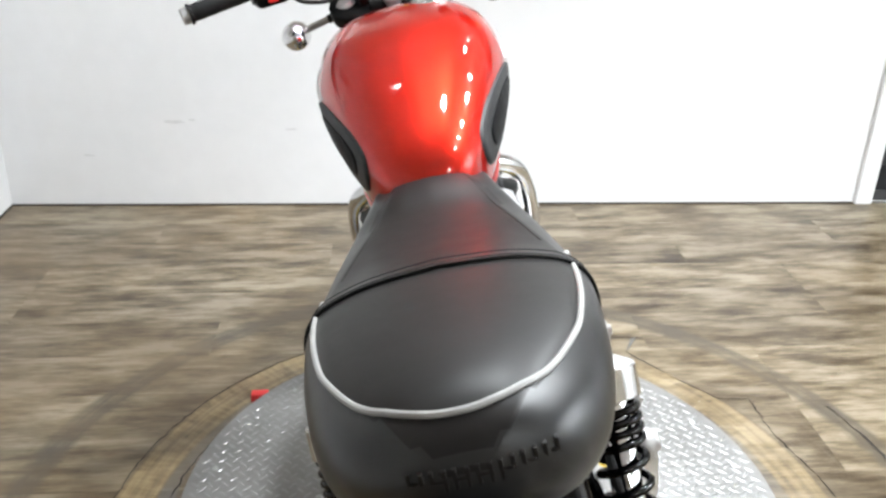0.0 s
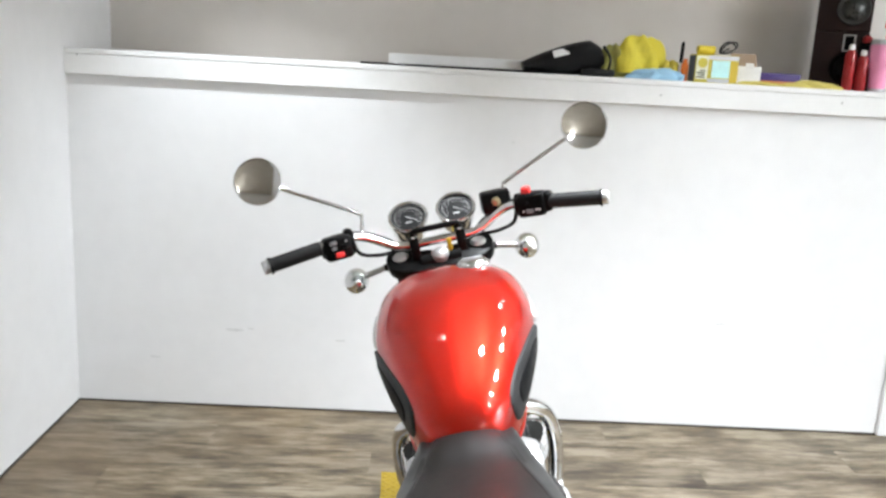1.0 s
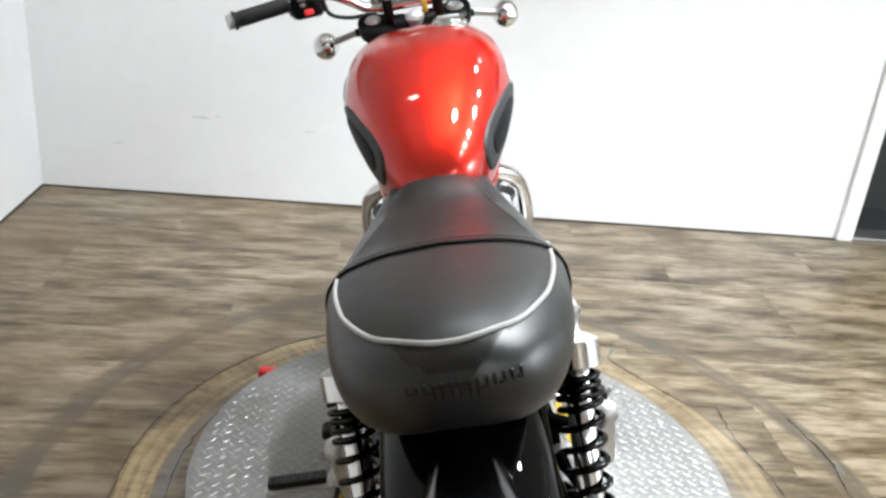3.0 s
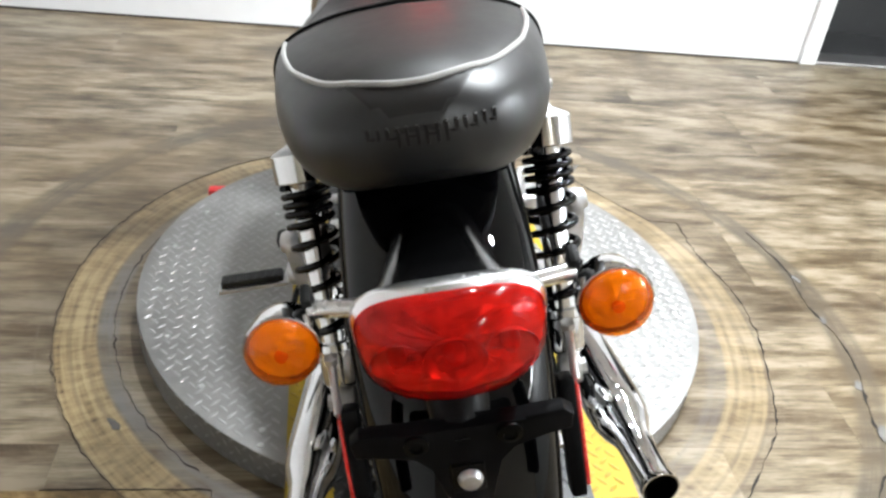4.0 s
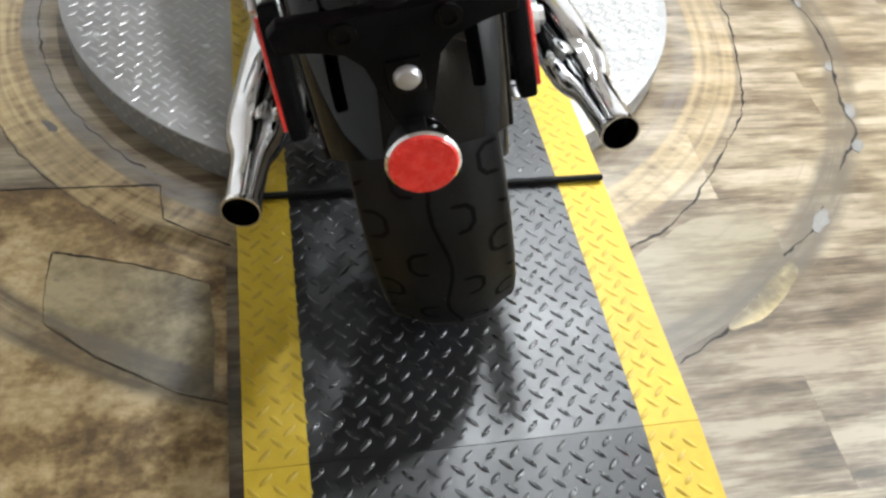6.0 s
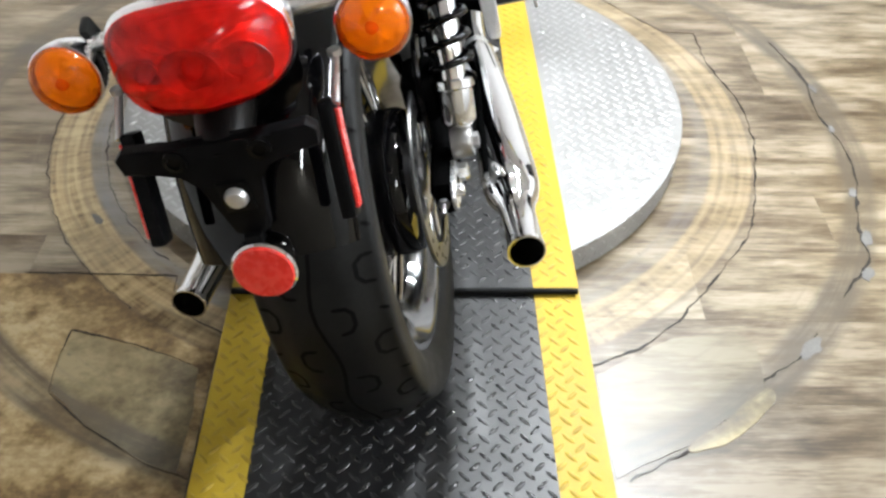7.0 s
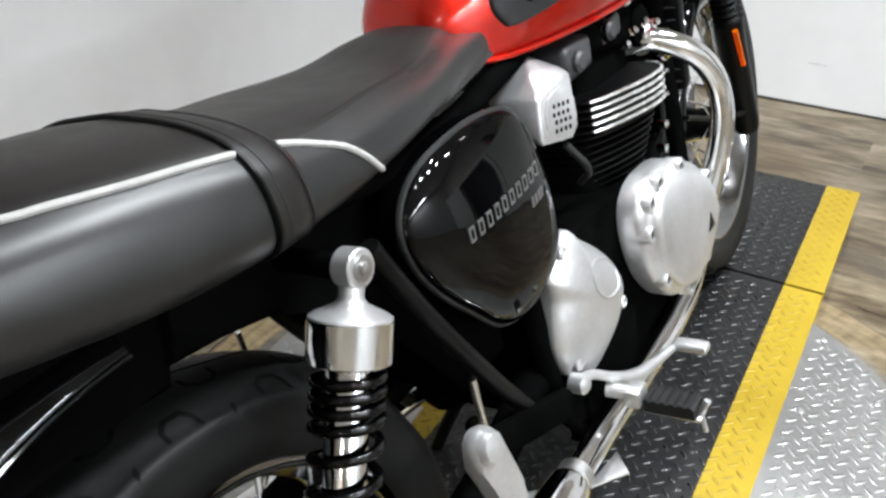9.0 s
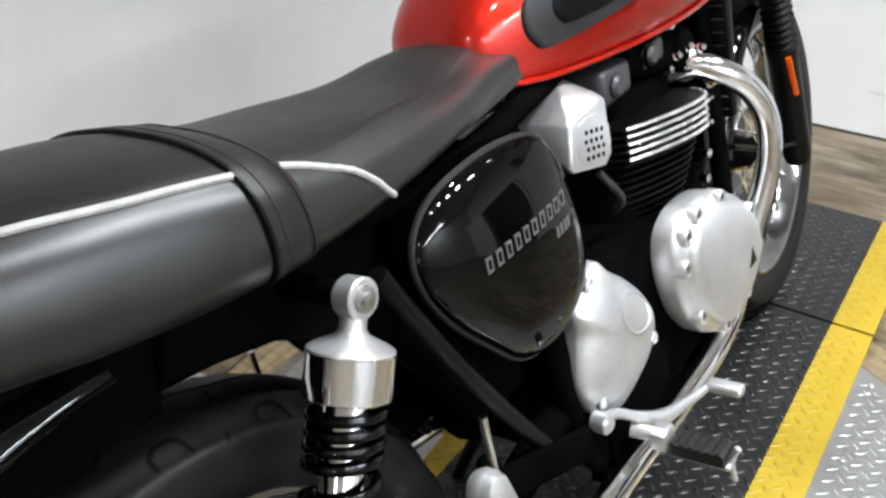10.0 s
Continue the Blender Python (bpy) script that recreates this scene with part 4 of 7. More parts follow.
# wheels ----------------------------------------------------------
def wheel(name, y, z, r, width, rim_r, rim_w, parent, turn=Matrix.Identity(4), hub_w=0.05, blocks=True):
    """A spoked wheel: tyre with drawn-on grooves, chrome rim, hub, laced spokes."""
    o = Vector((0, y, z))
    hub = empty_bm()
    spin(hub, [(0.022, -hub_w - 0.022), (0.03, -hub_w - 0.02), (0.034, -hub_w), (0.058, -hub_w + 0.002), (0.058, -hub_w + 0.008), (0.036, -hub_w + 0.014), (0.03, 0), (0.036, hub_w - 0.014), (0.058, hub_w - 0.008), (0.058, hub_w - 0.002), (0.034, hub_w), (0.022, hub_w + 0.02)], o, (1, 0, 0), 32)
    bmesh.ops.transform(hub, matrix=turn, verts=hub.verts)
    ob = part(name, hub, M["satin_black"], parent, "wire-spoked wheel with a black hub")
    h = width / 2
    side = [(h * 0.70, rim_r + 0.004), (h * 0.80, rim_r + 0.010), (h * 0.95, rim_r + (r - rim_r) * 0.3), (h, rim_r + (r - rim_r) * 0.55), (h * 0.97, rim_r + (r - rim_r) * 0.74), (h * 0.80, r - 0.018), (h * 0.5, r - 0.0055), (h * 0.22, r - 0.001), (0, r)]
    fine = [(p.x, p.y) for p in curve_points([(a, b, 0) for a, b in side], 3)]
    prof = fine + [(-a, b) for a, b in fine[-2::-1]]
    bm = empty_bm()
    spin(bm, [(b, a) for a, b in prof], o, (1, 0, 0), 96, caps=(False, False))
    bmesh.ops.transform(bm, matrix=turn, verts=bm.verts)
    tyre = part("tyre", bm, M["rubber"], ob, "black road tyre with hooked grooves", 80)
    # grooves: hooked black strips laid on the tread in a repeating row, shade as colour
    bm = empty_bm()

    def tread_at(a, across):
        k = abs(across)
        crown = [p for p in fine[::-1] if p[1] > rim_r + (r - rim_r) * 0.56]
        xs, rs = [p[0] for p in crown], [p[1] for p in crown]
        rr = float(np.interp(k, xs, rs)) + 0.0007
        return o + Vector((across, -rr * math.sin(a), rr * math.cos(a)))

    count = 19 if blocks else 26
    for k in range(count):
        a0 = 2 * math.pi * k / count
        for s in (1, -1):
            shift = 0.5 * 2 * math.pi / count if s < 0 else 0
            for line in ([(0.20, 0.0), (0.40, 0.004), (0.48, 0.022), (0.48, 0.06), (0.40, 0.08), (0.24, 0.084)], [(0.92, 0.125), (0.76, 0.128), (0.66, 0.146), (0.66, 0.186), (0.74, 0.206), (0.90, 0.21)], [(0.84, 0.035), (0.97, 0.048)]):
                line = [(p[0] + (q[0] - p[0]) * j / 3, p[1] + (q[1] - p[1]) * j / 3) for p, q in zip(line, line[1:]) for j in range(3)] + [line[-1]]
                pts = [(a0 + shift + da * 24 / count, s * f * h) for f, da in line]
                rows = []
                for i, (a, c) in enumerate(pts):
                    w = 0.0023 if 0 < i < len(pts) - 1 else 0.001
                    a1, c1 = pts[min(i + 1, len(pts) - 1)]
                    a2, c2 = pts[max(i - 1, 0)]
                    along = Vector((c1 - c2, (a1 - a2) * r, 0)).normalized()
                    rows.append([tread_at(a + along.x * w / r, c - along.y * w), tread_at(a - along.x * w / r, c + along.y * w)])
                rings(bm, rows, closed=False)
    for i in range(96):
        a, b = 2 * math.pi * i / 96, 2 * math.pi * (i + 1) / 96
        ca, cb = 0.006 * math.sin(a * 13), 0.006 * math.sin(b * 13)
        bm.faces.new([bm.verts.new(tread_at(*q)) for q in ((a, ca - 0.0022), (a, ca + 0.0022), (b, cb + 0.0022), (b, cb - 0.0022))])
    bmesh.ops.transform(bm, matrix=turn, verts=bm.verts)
    tagged(part("tread_groove", bm, M["hollow_shade"], tyre, "black strips drawn as the shaded tread grooves", 0), "black strips drawn as the shaded tread grooves", kind="stuff")
    bm = empty_bm()
    w = rim_w / 2
    out = [(rim_r + 0.010, -w), (rim_r + 0.012, -w - 0.003), (rim_r + 0.006, -w - 0.005), (rim_r - 0.004, -w), (rim_r - 0.010, -w * 0.6), (rim_r - 0.022, -w * 0.3), (rim_r - 0.026, 0)]
    prof = out + [(a, -b) for a, b in out[-2::-1]]
    spin(bm, prof, o, (1, 0, 0), 96, caps=(False, False))
    bmesh.ops.transform(bm, matrix=turn, verts=bm.verts)
    part("rim", bm, M["rim_chrome"], ob, "chrome wheel rim", 60)
    for k in range(32):
        s = 1 if k % 2 else -1
        a = 2 * math.pi * k / 32
        b = a + (0.42 if (k // 2) % 2 else -0.42)
        bm = empty_bm()
        p = o + Vector((s * (hub_w - 0.005), 0.052 * math.cos(b), 0.052 * math.sin(b)))
        q = o + Vector((s * 0.012, (rim_r - 0.022) * math.cos(a), (rim_r - 0.022) * math.sin(a)))
        rod(bm, p, q, 0.0019, 6)
        rod(bm, q + (p - q).normalized() * 0.016, q, 0.0032, 6)
        bmesh.ops.transform(bm, matrix=turn, verts=bm.verts)
        part("spoke", bm, M["chrome"], ob)
    return ob


rear = wheel("rear_wheel", 0, AXLE_Z, RADIUS, 0.150, 0.222, 0.112, bike)
# rear brake disc and caliper on the right, sprocket on the left
bm = empty_bm()
spin(bm, [(0.092, 0.094), (0.1235, 0.094), (0.1245, 0.0965), (0.1235, 0.099), (0.092, 0.099)], (0, 0, AXLE_Z), (1, 0, 0), 72, caps=(False, False))
disc = part("brake_disc", bm, M["disc_steel"], rear, "drilled steel brake disc")
for k in range(30):
    a, r = 2 * math.pi * k / 30, 0.1 + 0.008 * (k % 3)
    bm = empty_bm()
    spin(bm, [(0.0035, 0.0991), (0.0035, 0.0996), (0.0005, 0.0996)], (0, r * math.cos(a), AXLE_Z + r * math.sin(a)), (1, 0, 0), 8)
    part("drill_hole", bm, M["hollow_shade"], disc)
bm = empty_bm()
spin(bm, [(0.04, -0.085), (0.1, -0.085), (0.106, -0.088), (0.1, -0.091), (0.04, -0.091)], (0, 0, AXLE_Z), (1, 0, 0), 48)
for k in range(42):
    a = 2 * math.pi * k / 42
    box(bm, (-0.091, -0.003, -0.004), (-0.085, 0.003, 0.004), 0, 1, Matrix.Translation((0, 0.107 * math.cos(a), AXLE_Z + 0.107 * math.sin(a))))
part("sprocket", bm, M["steel"], rear, "toothed steel sprocket")
bm = empty_bm()
spin(bm, [(0.024, 0.066), (0.05, 0.080), (0.052, 0.088), (0.03, 0.094)], (0, 0, AXLE_Z), (1, 0, 0), 40)
part("disc_carrier", bm, M["steel"], rear, "pale steel disc carrier")
for k in range(6):
    bm = empty_bm()
    box(bm, (0.089, 0.040, -0.009), (0.0945, 0.099, 0.009), 0.002, 1, Matrix.Translation((0, 0, AXLE_Z)) @ Matrix.Rotation(2 * math.pi * k / 6 + 0.28, 4, "X"))
    part("carrier_arm", bm, M["steel"], disc)
bm = empty_bm()
spin(bm, [(0.035, -0.055), (0.064, -0.05), (0.070, -0.04), (0.072, 0.015), (0.096, 0.024), (0.101, 0.032), (0.101, 0.066), (0.096, 0.076), (0.05, 0.080)], (0, 0, AXLE_Z), (1, 0, 0), 48)
part("hub_shell", bm, M["gloss_black"], rear, "glossy black hub shell")
bm = empty_bm()
box(bm, (0.082, 0.03, 0.375), (0.128, 0.10, 0.445), 0.012, 2)
spin(bm, [(0.014, 0), (0.014, 0.006), (0.004, 0.007)], (0.128, 0.065, 0.41), (1, 0, 0), 16)
part("caliper", bm, M["shaded_black"], bike, "black rear brake caliper")
bm = empty_bm()
slab(bm, rounded([(0.10, 0.475), (0.118, 0.43), (0.09, 0.37), (0.05, 0.335), (0.015, 0.35), (0.02, 0.42), (0.05, 0.47)], 4), 0.1045, 0.1125, "x", 0.003)
part("caliper_bracket", bm, M["gloss_black"], bike, "curved black caliper bracket")
bm = empty_bm()
slab(bm, [(-0.14, 0.64), (-0.06, 0.646), (0.0, 0.646), (0.045, 0.640), (0.055, 0.67), (0.06, 0.722), (-0.06, 0.722), (-0.13, 0.69)], -0.06, 0.06, "x", 0.006)
part("inner_guard", bm, M["shaded_black"], bike, "black inner mudguard under the seat")
bm = empty_bm()
slab(bm, [(0.045, 0.662), (0.15, 0.650), (0.222, 0.602), (0.27, 0.56), (0.33, 0.47), (0.36, 0.40), (0.46, 0.40), (0.46, 0.70), (0.3, 0.718), (0.063, 0.718)], -0.072, 0.072, "x", 0.006)
part("battery_box", bm, M["shaded_black"], bike, "black battery box ahead of the wheel")

# swinging arm, axle ends, frame ----------------------------------
for s in (1, -1):
    bm = empty_bm()
    tube(bm, [(s * 0.118, -0.035, AXLE_Z), (s * 0.118, 0.12, AXLE_Z + 0.002), (s * 0.11, 0.3, AXLE_Z + 0.012), (s * 0.09, 0.48, AXLE_Z + 0.03)], [0.02, 0.024, 0.022, 0.024], 14)
    box(bm, (s * 0.118 - 0.012, -0.055, AXLE_Z - 0.026), (s * 0.118 + 0.012, 0.03, AXLE_Z + 0.026), 0.006)
    part("swinging_arm", bm, M["shaded_black"], bike, "black swinging arm")
    bm = empty_bm()
    spin(bm, [(0.017, 0.0), (0.017, 0.008), (0.0125, 0.009), (0.0125, 0.018), (0.01, 0.021), (0.003, 0.021)], (s * 0.13, 0, AXLE_Z), (s, 0, 0), 6)
    spin(bm, [(0.02, -0.002), (0.02, 0.002)], (s * 0.131, 0, AXLE_Z), (s, 0, 0), 24)
    part("axle_nut", bm, M["fin_alloy"], bike, "bright axle nut")
    bm = empty_bm()
    slab(bm, rounded([(0.012, AXLE_Z - 0.016), (0.012, AXLE_Z + 0.018), (-0.030, AXLE_Z + 0.024), (-0.068, AXLE_Z + 0.018), (-0.068, AXLE_Z - 0.008), (-0.03, AXLE_Z - 0.018)], 3), s * 0.1305, s * 0.1365, "x", 0.002)
    spin(bm, [(0.009, 0.0), (0.009, 0.007), (0.006, 0.010), (0.001, 0.010)], (s * 0.1365, -0.048, AXLE_Z + 0.008), (s, 0, 0), 8)
    part("adjuster_plate", bm, M["fin_alloy"], bike, "bright chain adjuster plate")
    bm = empty_bm()
    rod(bm, (s * 0.118, -0.05, AXLE_Z), (s * 0.118, -0.085, AXLE_Z), 0.004, 8)
    spin(bm, [(0.008, 0), (0.008, 0.006)], (s * 0.118, -0.06, AXLE_Z), (0, -1, 0), 6)
    part("chain_adjuster", bm, M["steel"], bike)
    # seat rail, down tube and cradle
    for name, line, r in (("frame_rail", [(s * 0.05, -0.06, 0.745), (s * 0.07, 0.1, 0.735), (s * 0.09, 0.22, 0.715), (s * 0.085, 0.45, 0.705), (s * 0.05, 1.0, 0.78)], 0.0135),
                          ("frame_strut", [(s * 0.125, 0.225, 0.672), (s * 0.125, 0.257, 0.606), (s * 0.125, 0.302, 0.523), (s * 0.125, 0.374, 0.406), (s * 0.123, 0.469, 0.268)], 0.0105),
                          ("frame_tube", [(s * 0.09, 0.47, 0.69), (s * 0.10, 0.48, 0.5), (s * 0.11, 0.50, 0.27), (s * 0.11, 0.6, 0.2), (s * 0.11, 0.85, 0.19), (s * 0.1, 1.0, 0.25), (s * 0.07, 1.06, 0.5), (s * 0.03, 1.1, 0.82)], 0.0155)):
        bm = empty_bm()
        tube(bm, line, r, 12)
        part(name, bm, M["satin_black" if name == "frame_strut" else "shaded_black"], bike, "black frame tube")
bm = empty_bm()
rod(bm, (-0.15, 0.174, 0.684), (0.15, 0.174, 0.684), 0.011, 12)
part("cross_tube", bm, M["shaded_black"], bike)


# shock absorbers -------------------------------------------------
def shock(s):
    top, low = Vector((s * 0.157, 0.170, 0.687)), Vector((s * 0.150, 0.012, 0.352))
    way = (low - top).normalized()
    long = (low - top).length
    bm = empty_bm()
    spin(bm, [(0.0105, 0.014), (0.0105, 0.024), (0.0135, 0.0285), (0.021, 0.032), (0.030, 0.036), (0.0342, 0.0388), (0.0345, 0.041)], top, way, 36)
    ob = part("shock_absorber", bm, M["alloy"], bike, "chrome-capped twin shock with a black coil spring")
    bm = empty_bm()
    spin(bm, [(0.009, -0.010), (0.0150, -0.010), (0.0165, -0.0085), (0.0165, 0.0085), (0.0150, 0.010), (0.009, 0.010)], top, (s, 0, 0), 36)
    box(bm, (-0.0085, -0.0085, 0.010), (0.0085, 0.0085, 0.03), 0.004, 2, Matrix.Translation(top) @ way.to_track_quat("Z", "X").to_matrix().to_4x4())
    part("top_eye", bm, M["alloy"], ob, "satin alloy top eye")
    bm = empty_bm()
    spin(bm, [(0.0088, 0.0), (0.0088, 0.0095), (0.0108, 0.010), (0.0108, 0.0122), (0.006, 0.0126), (0.006, 0.0158), (0.002, 0.0165)], top, (s, 0, 0), 24)
    part("top_bolt", bm, M["steel"], ob, "steel bolt head")
    bm = empty_bm()
    spin(bm, [(0.0345, 0.0405), (0.0352, 0.0412), (0.0352, 0.0418), (0.0352, 0.0742), (0.0352, 0.0748), (0.0347, 0.0755), (0.02, 0.0755)], top, way, 48)
    part("cap_sleeve", bm, M["chrome"], ob, "chrome sleeve", 25)
    bm = empty_bm()
    spin(bm, [(0.017, 0.0765), (0.0182, 0.078), (0.0182, 0.285)], top, way, 28)
    part("damper", bm, M["chrome"], ob, "chrome damper body")
    bm = empty_bm()
    u, v, w = basis(way)
    start, end, tight, loose = 0.081, 0.288, 3.5, 6.0
    turns = tight + loose
    knots = [0.0, tight / turns, (tight + 0.6) / turns, 1.0]
    depths = [0.0, 0.2, 0.255, 1.0]
    line = []
    for i in range(int(turns * 18) + 1):
        k = i / (turns * 18)
        a = 2 * math.pi * turns * k
        line.append(top + w * (start + (end - start) * float(np.interp(k, knots, depths))) + (u * math.cos(a) + v * math.sin(a)) * 0.0278)
    tube(bm, line, 0.0048, 8, smooth=False)
    part("coil_spring", bm, M["gloss_black"], ob, "glossy black coil spring", 60)
    bm = empty_bm()
    spin(bm, [(0.018, 0.285), (0.0275, 0.287), (0.0275, 0.297), (0.0235, 0.3), (0.0235, 0.34), (0.018, 0.348), (0.01, 0.352)], top, way, 32)
    part("lower_body", bm, M["chrome"], ob, "chrome lower body")
    bm = empty_bm()
    spin(bm, [(0.012, -0.014), (0.02, -0.014), (0.0215, -0.01), (0.0215, 0.01), (0.02, 0.014), (0.012, 0.014)], low, (s, 0, 0), 28)
    spin(bm, [(0.011, 0.0), (0.011, 0.022), (0.003, 0.023)], low, (s, 0, 0), 6)
    part("lower_eye", bm, M["steel"], ob)
    return ob


shock(1)
shock(-1)

# rear mudguard ---------------------------------------------------
bm = empty_bm()
loops = []
for a in np.linspace(radians(-1), radians(60), 36):
    r = 0.418 - 0.016 * max(0.0, (a - radians(44)) / radians(16))
    cy, cz = -r * math.sin(a), AXLE_Z + r * math.cos(a)
    flare = 1.0 - 0.16 * max(0.0, (a - radians(30)) / radians(33))
    half = [(0.016, 0.0115), (0.035, 0.0090), (0.052, 0.0045), (0.066, -0.001), (0.077, -0.008), (0.085, -0.016), (0.0895, -0.023), (0.0905, -0.028)]
    sec = [(-x, d) for x, d in half[::-1]] + [(0, 0.012)] + half
    outer = [(x * flare, cy - d * math.sin(a), cz + d * math.cos(a)) for x, d in sec]
    inner = [(x * flare * 0.97, cy - (d - 0.003) * math.sin(a), cz + (d - 0.003) * math.cos(a)) for x, d in sec[::-1]]
    loops.append(outer + inner)
rings(bm, loops)
guard = part("rear_mudguard", bm, M["guard_black"], bike, "glossy black rear mudguard", 50)
for s in (1, -1):
    bm = empty_bm()
    line = []
    for a in np.linspace(radians(-1), radians(60), 36):
        r = 0.390 - 0.016 * max(0.0, (a - radians(44)) / radians(16))
        line.append((s * 0.0905 * (1.0 - 0.16 * max(0.0, (a - radians(30)) / radians(33))), -r * math.sin(a), AXLE_Z + r * math.cos(a)))
    tube(bm, line, 0.0028, 8, smooth=False)
    part("rolled_edge", bm, M["gloss_black"], guard, "rolled black edge")


def comb(x0, x1, low, valley, crest, ribs):
    """Outline of a moulded rubber with ribs across its top."""
    out, step = [(x1, low), (x0, low)], (x1 - x0) / ribs
    for k in range(ribs):
        a = x0 + k * step
        out += [(a, valley), (a + step * 0.12, crest), (a + step * 0.62, crest), (a + step * 0.74, valley)]
    return out + [(x1, valley)]


# tail lamp bracket: a black hump between mudguard and lamp
bm = empty_bm()
loops = []
for k in np.linspace(0, 1, 10):
    y = -0.10 - 0.192 * k
    zc = 0.675 + 0.012 * k
    w, h = 0.039 + 0.006 * (1 - k) ** 2 + 0.036 * k**2.0, 0.713 + 0.036 * k**0.8 - zc
    loops.append([(w * math.copysign(abs(math.cos(t)) ** 0.8, math.cos(t)), y, zc + h * math.copysign(abs(math.sin(t)) ** 0.8, math.sin(t))) for t in (2 * math.pi * i / 24 for i in range(24))])
rings(bm, loops)
part("lamp_bracket", bm, M["hump_black"], bike, "satin black tail lamp bracket", 60)


# tail lamp -------------------------------------------------------
LAMP = Vector((0, -0.322, 0.715))
tilt = Matrix.Translation(LAMP) @ Matrix.Rotation(radians(-14), 4, "X")


def lamp_ring(w, h, y, top=1.0):
    out = []
    for i in range(48):
        t = 2 * math.pi * i / 48
        c, s_ = math.cos(t), math.sin(t)
        x = w * math.copysign(abs(c) ** 0.46, c)
        z = h * math.copysign(abs(s_) ** 0.66, s_) * (1.0 if s_ < 0 else top)
        end = (x / w) ** 2
        z = z * (1 - 0.14 * end) - (0.08 * h * end if s_ > 0 else 0.0)
        out.append(tilt @ Vector((x * (1.0 + 0.04 * z / h) + 0.003, y + 4.6 * x * x, z)))
    return out


def faceted(rows, rng, depth):
    """A bowl of small facets: every second ring of points is pushed in or out."""
    bm = empty_bm()
    out = []
    for k, row in enumerate(rows):
        out.append([p + Vector((0, rng.uniform(-depth, depth) if k else 0.0, 0)) for p in row[::2]])
    rings(bm, out, caps=(False, True))
    return bm


bm = empty_bm()
rings(bm, [lamp_ring(0.052, 0.026, 0.040), lamp_ring(0.070, 0.040, 0.016), lamp_ring(0.0765, 0.0455, 0.002), lamp_ring(0.0765, 0.0455, -0.006), lamp_ring(0.0745, 0.0435, -0.006)], caps=(True, False))
tail = part("tail_lamp", bm, M["satin_black"], bike, "red tail lamp with a chrome trim over it", 50)
bm = empty_bm()
loops = []
for i in range(-2, 27):
    k, full = i % 48, max(0.15, min(1.0, (i + 2) / 6, (26 - i) / 6))
    base = lamp_ring(0.0757, 0.0446, -0.004)[k]
    loops.append([base.lerp(lamp_ring(w, h, y)[k], full) for w, h, y in ((0.0745, 0.0432, -0.014), (0.0785, 0.0478, -0.012), (0.0800, 0.0492, -0.006), (0.0797, 0.0489, 0.003), (0.0775, 0.0468, 0.009), (0.074, 0.043, 0.005))])
rings(bm, loops)
part("chrome_trim", bm, M["bright_trim"], tail, "chrome trim over the lens", 50)
bm = empty_bm()
rings(bm, [lamp_ring(0.0750, 0.0440, -0.004), lamp_ring(0.0755, 0.0445, -0.012), lamp_ring(0.0735, 0.0425, -0.022), lamp_ring(0.066, 0.036, -0.030), lamp_ring(0.048, 0.025, -0.036), lamp_ring(0.025, 0.012, -0.039), lamp_ring(0.008, 0.004, -0.0395)])
part("lens", bm, M["red_lens"], tail, "glossy red lens", 60)
bowl = faceted([lamp_ring(0.0735, 0.0425, -0.010), lamp_ring(0.070, 0.039, -0.011), lamp_ring(0.061, 0.033, -0.010), lamp_ring(0.050, 0.026, -0.009), lamp_ring(0.036, 0.018, -0.009), lamp_ring(0.02, 0.01, -0.009), lamp_ring(0.006, 0.003, -0.009)], random.Random(3), 0.0024)
part("reflector_bowl", bowl, M["lamp_bowl"], tail, "bright faceted reflector behind the lens", 0)
for x, w in ((-0.044, 0.010), (0.0, 0.012), (0.044, 0.010)):
    bm = empty_bm()
    spin(bm, [(w * 2.1, 0.016), (w * 1.9, 0.011), (w * 1.4, 0.006), (w * 0.7, 0.004)], tilt @ Vector((x + 0.003, -0.006 + 4.6 * x * x, -0.004)), (0, -1, -0.2), 28, caps=(False, False))
    part("reflector_dish", bm, M["lamp_bowl"], tail, "round bright reflector dish", 60)
    bm = empty_bm()
    spin(bm, [(w * 0.75, 0.002), (w * 0.8, 0.010), (w * 0.6, 0.016), (w * 0.3, 0.019), (0.001, 0.019)], tilt @ Vector((x + 0.003, -0.006 + 4.6 * x * x, -0.004)), (0, -1, -0.2), 18)
    part("bulb_holder", bm, M["red_deep"], tail, "dark bulb holder")


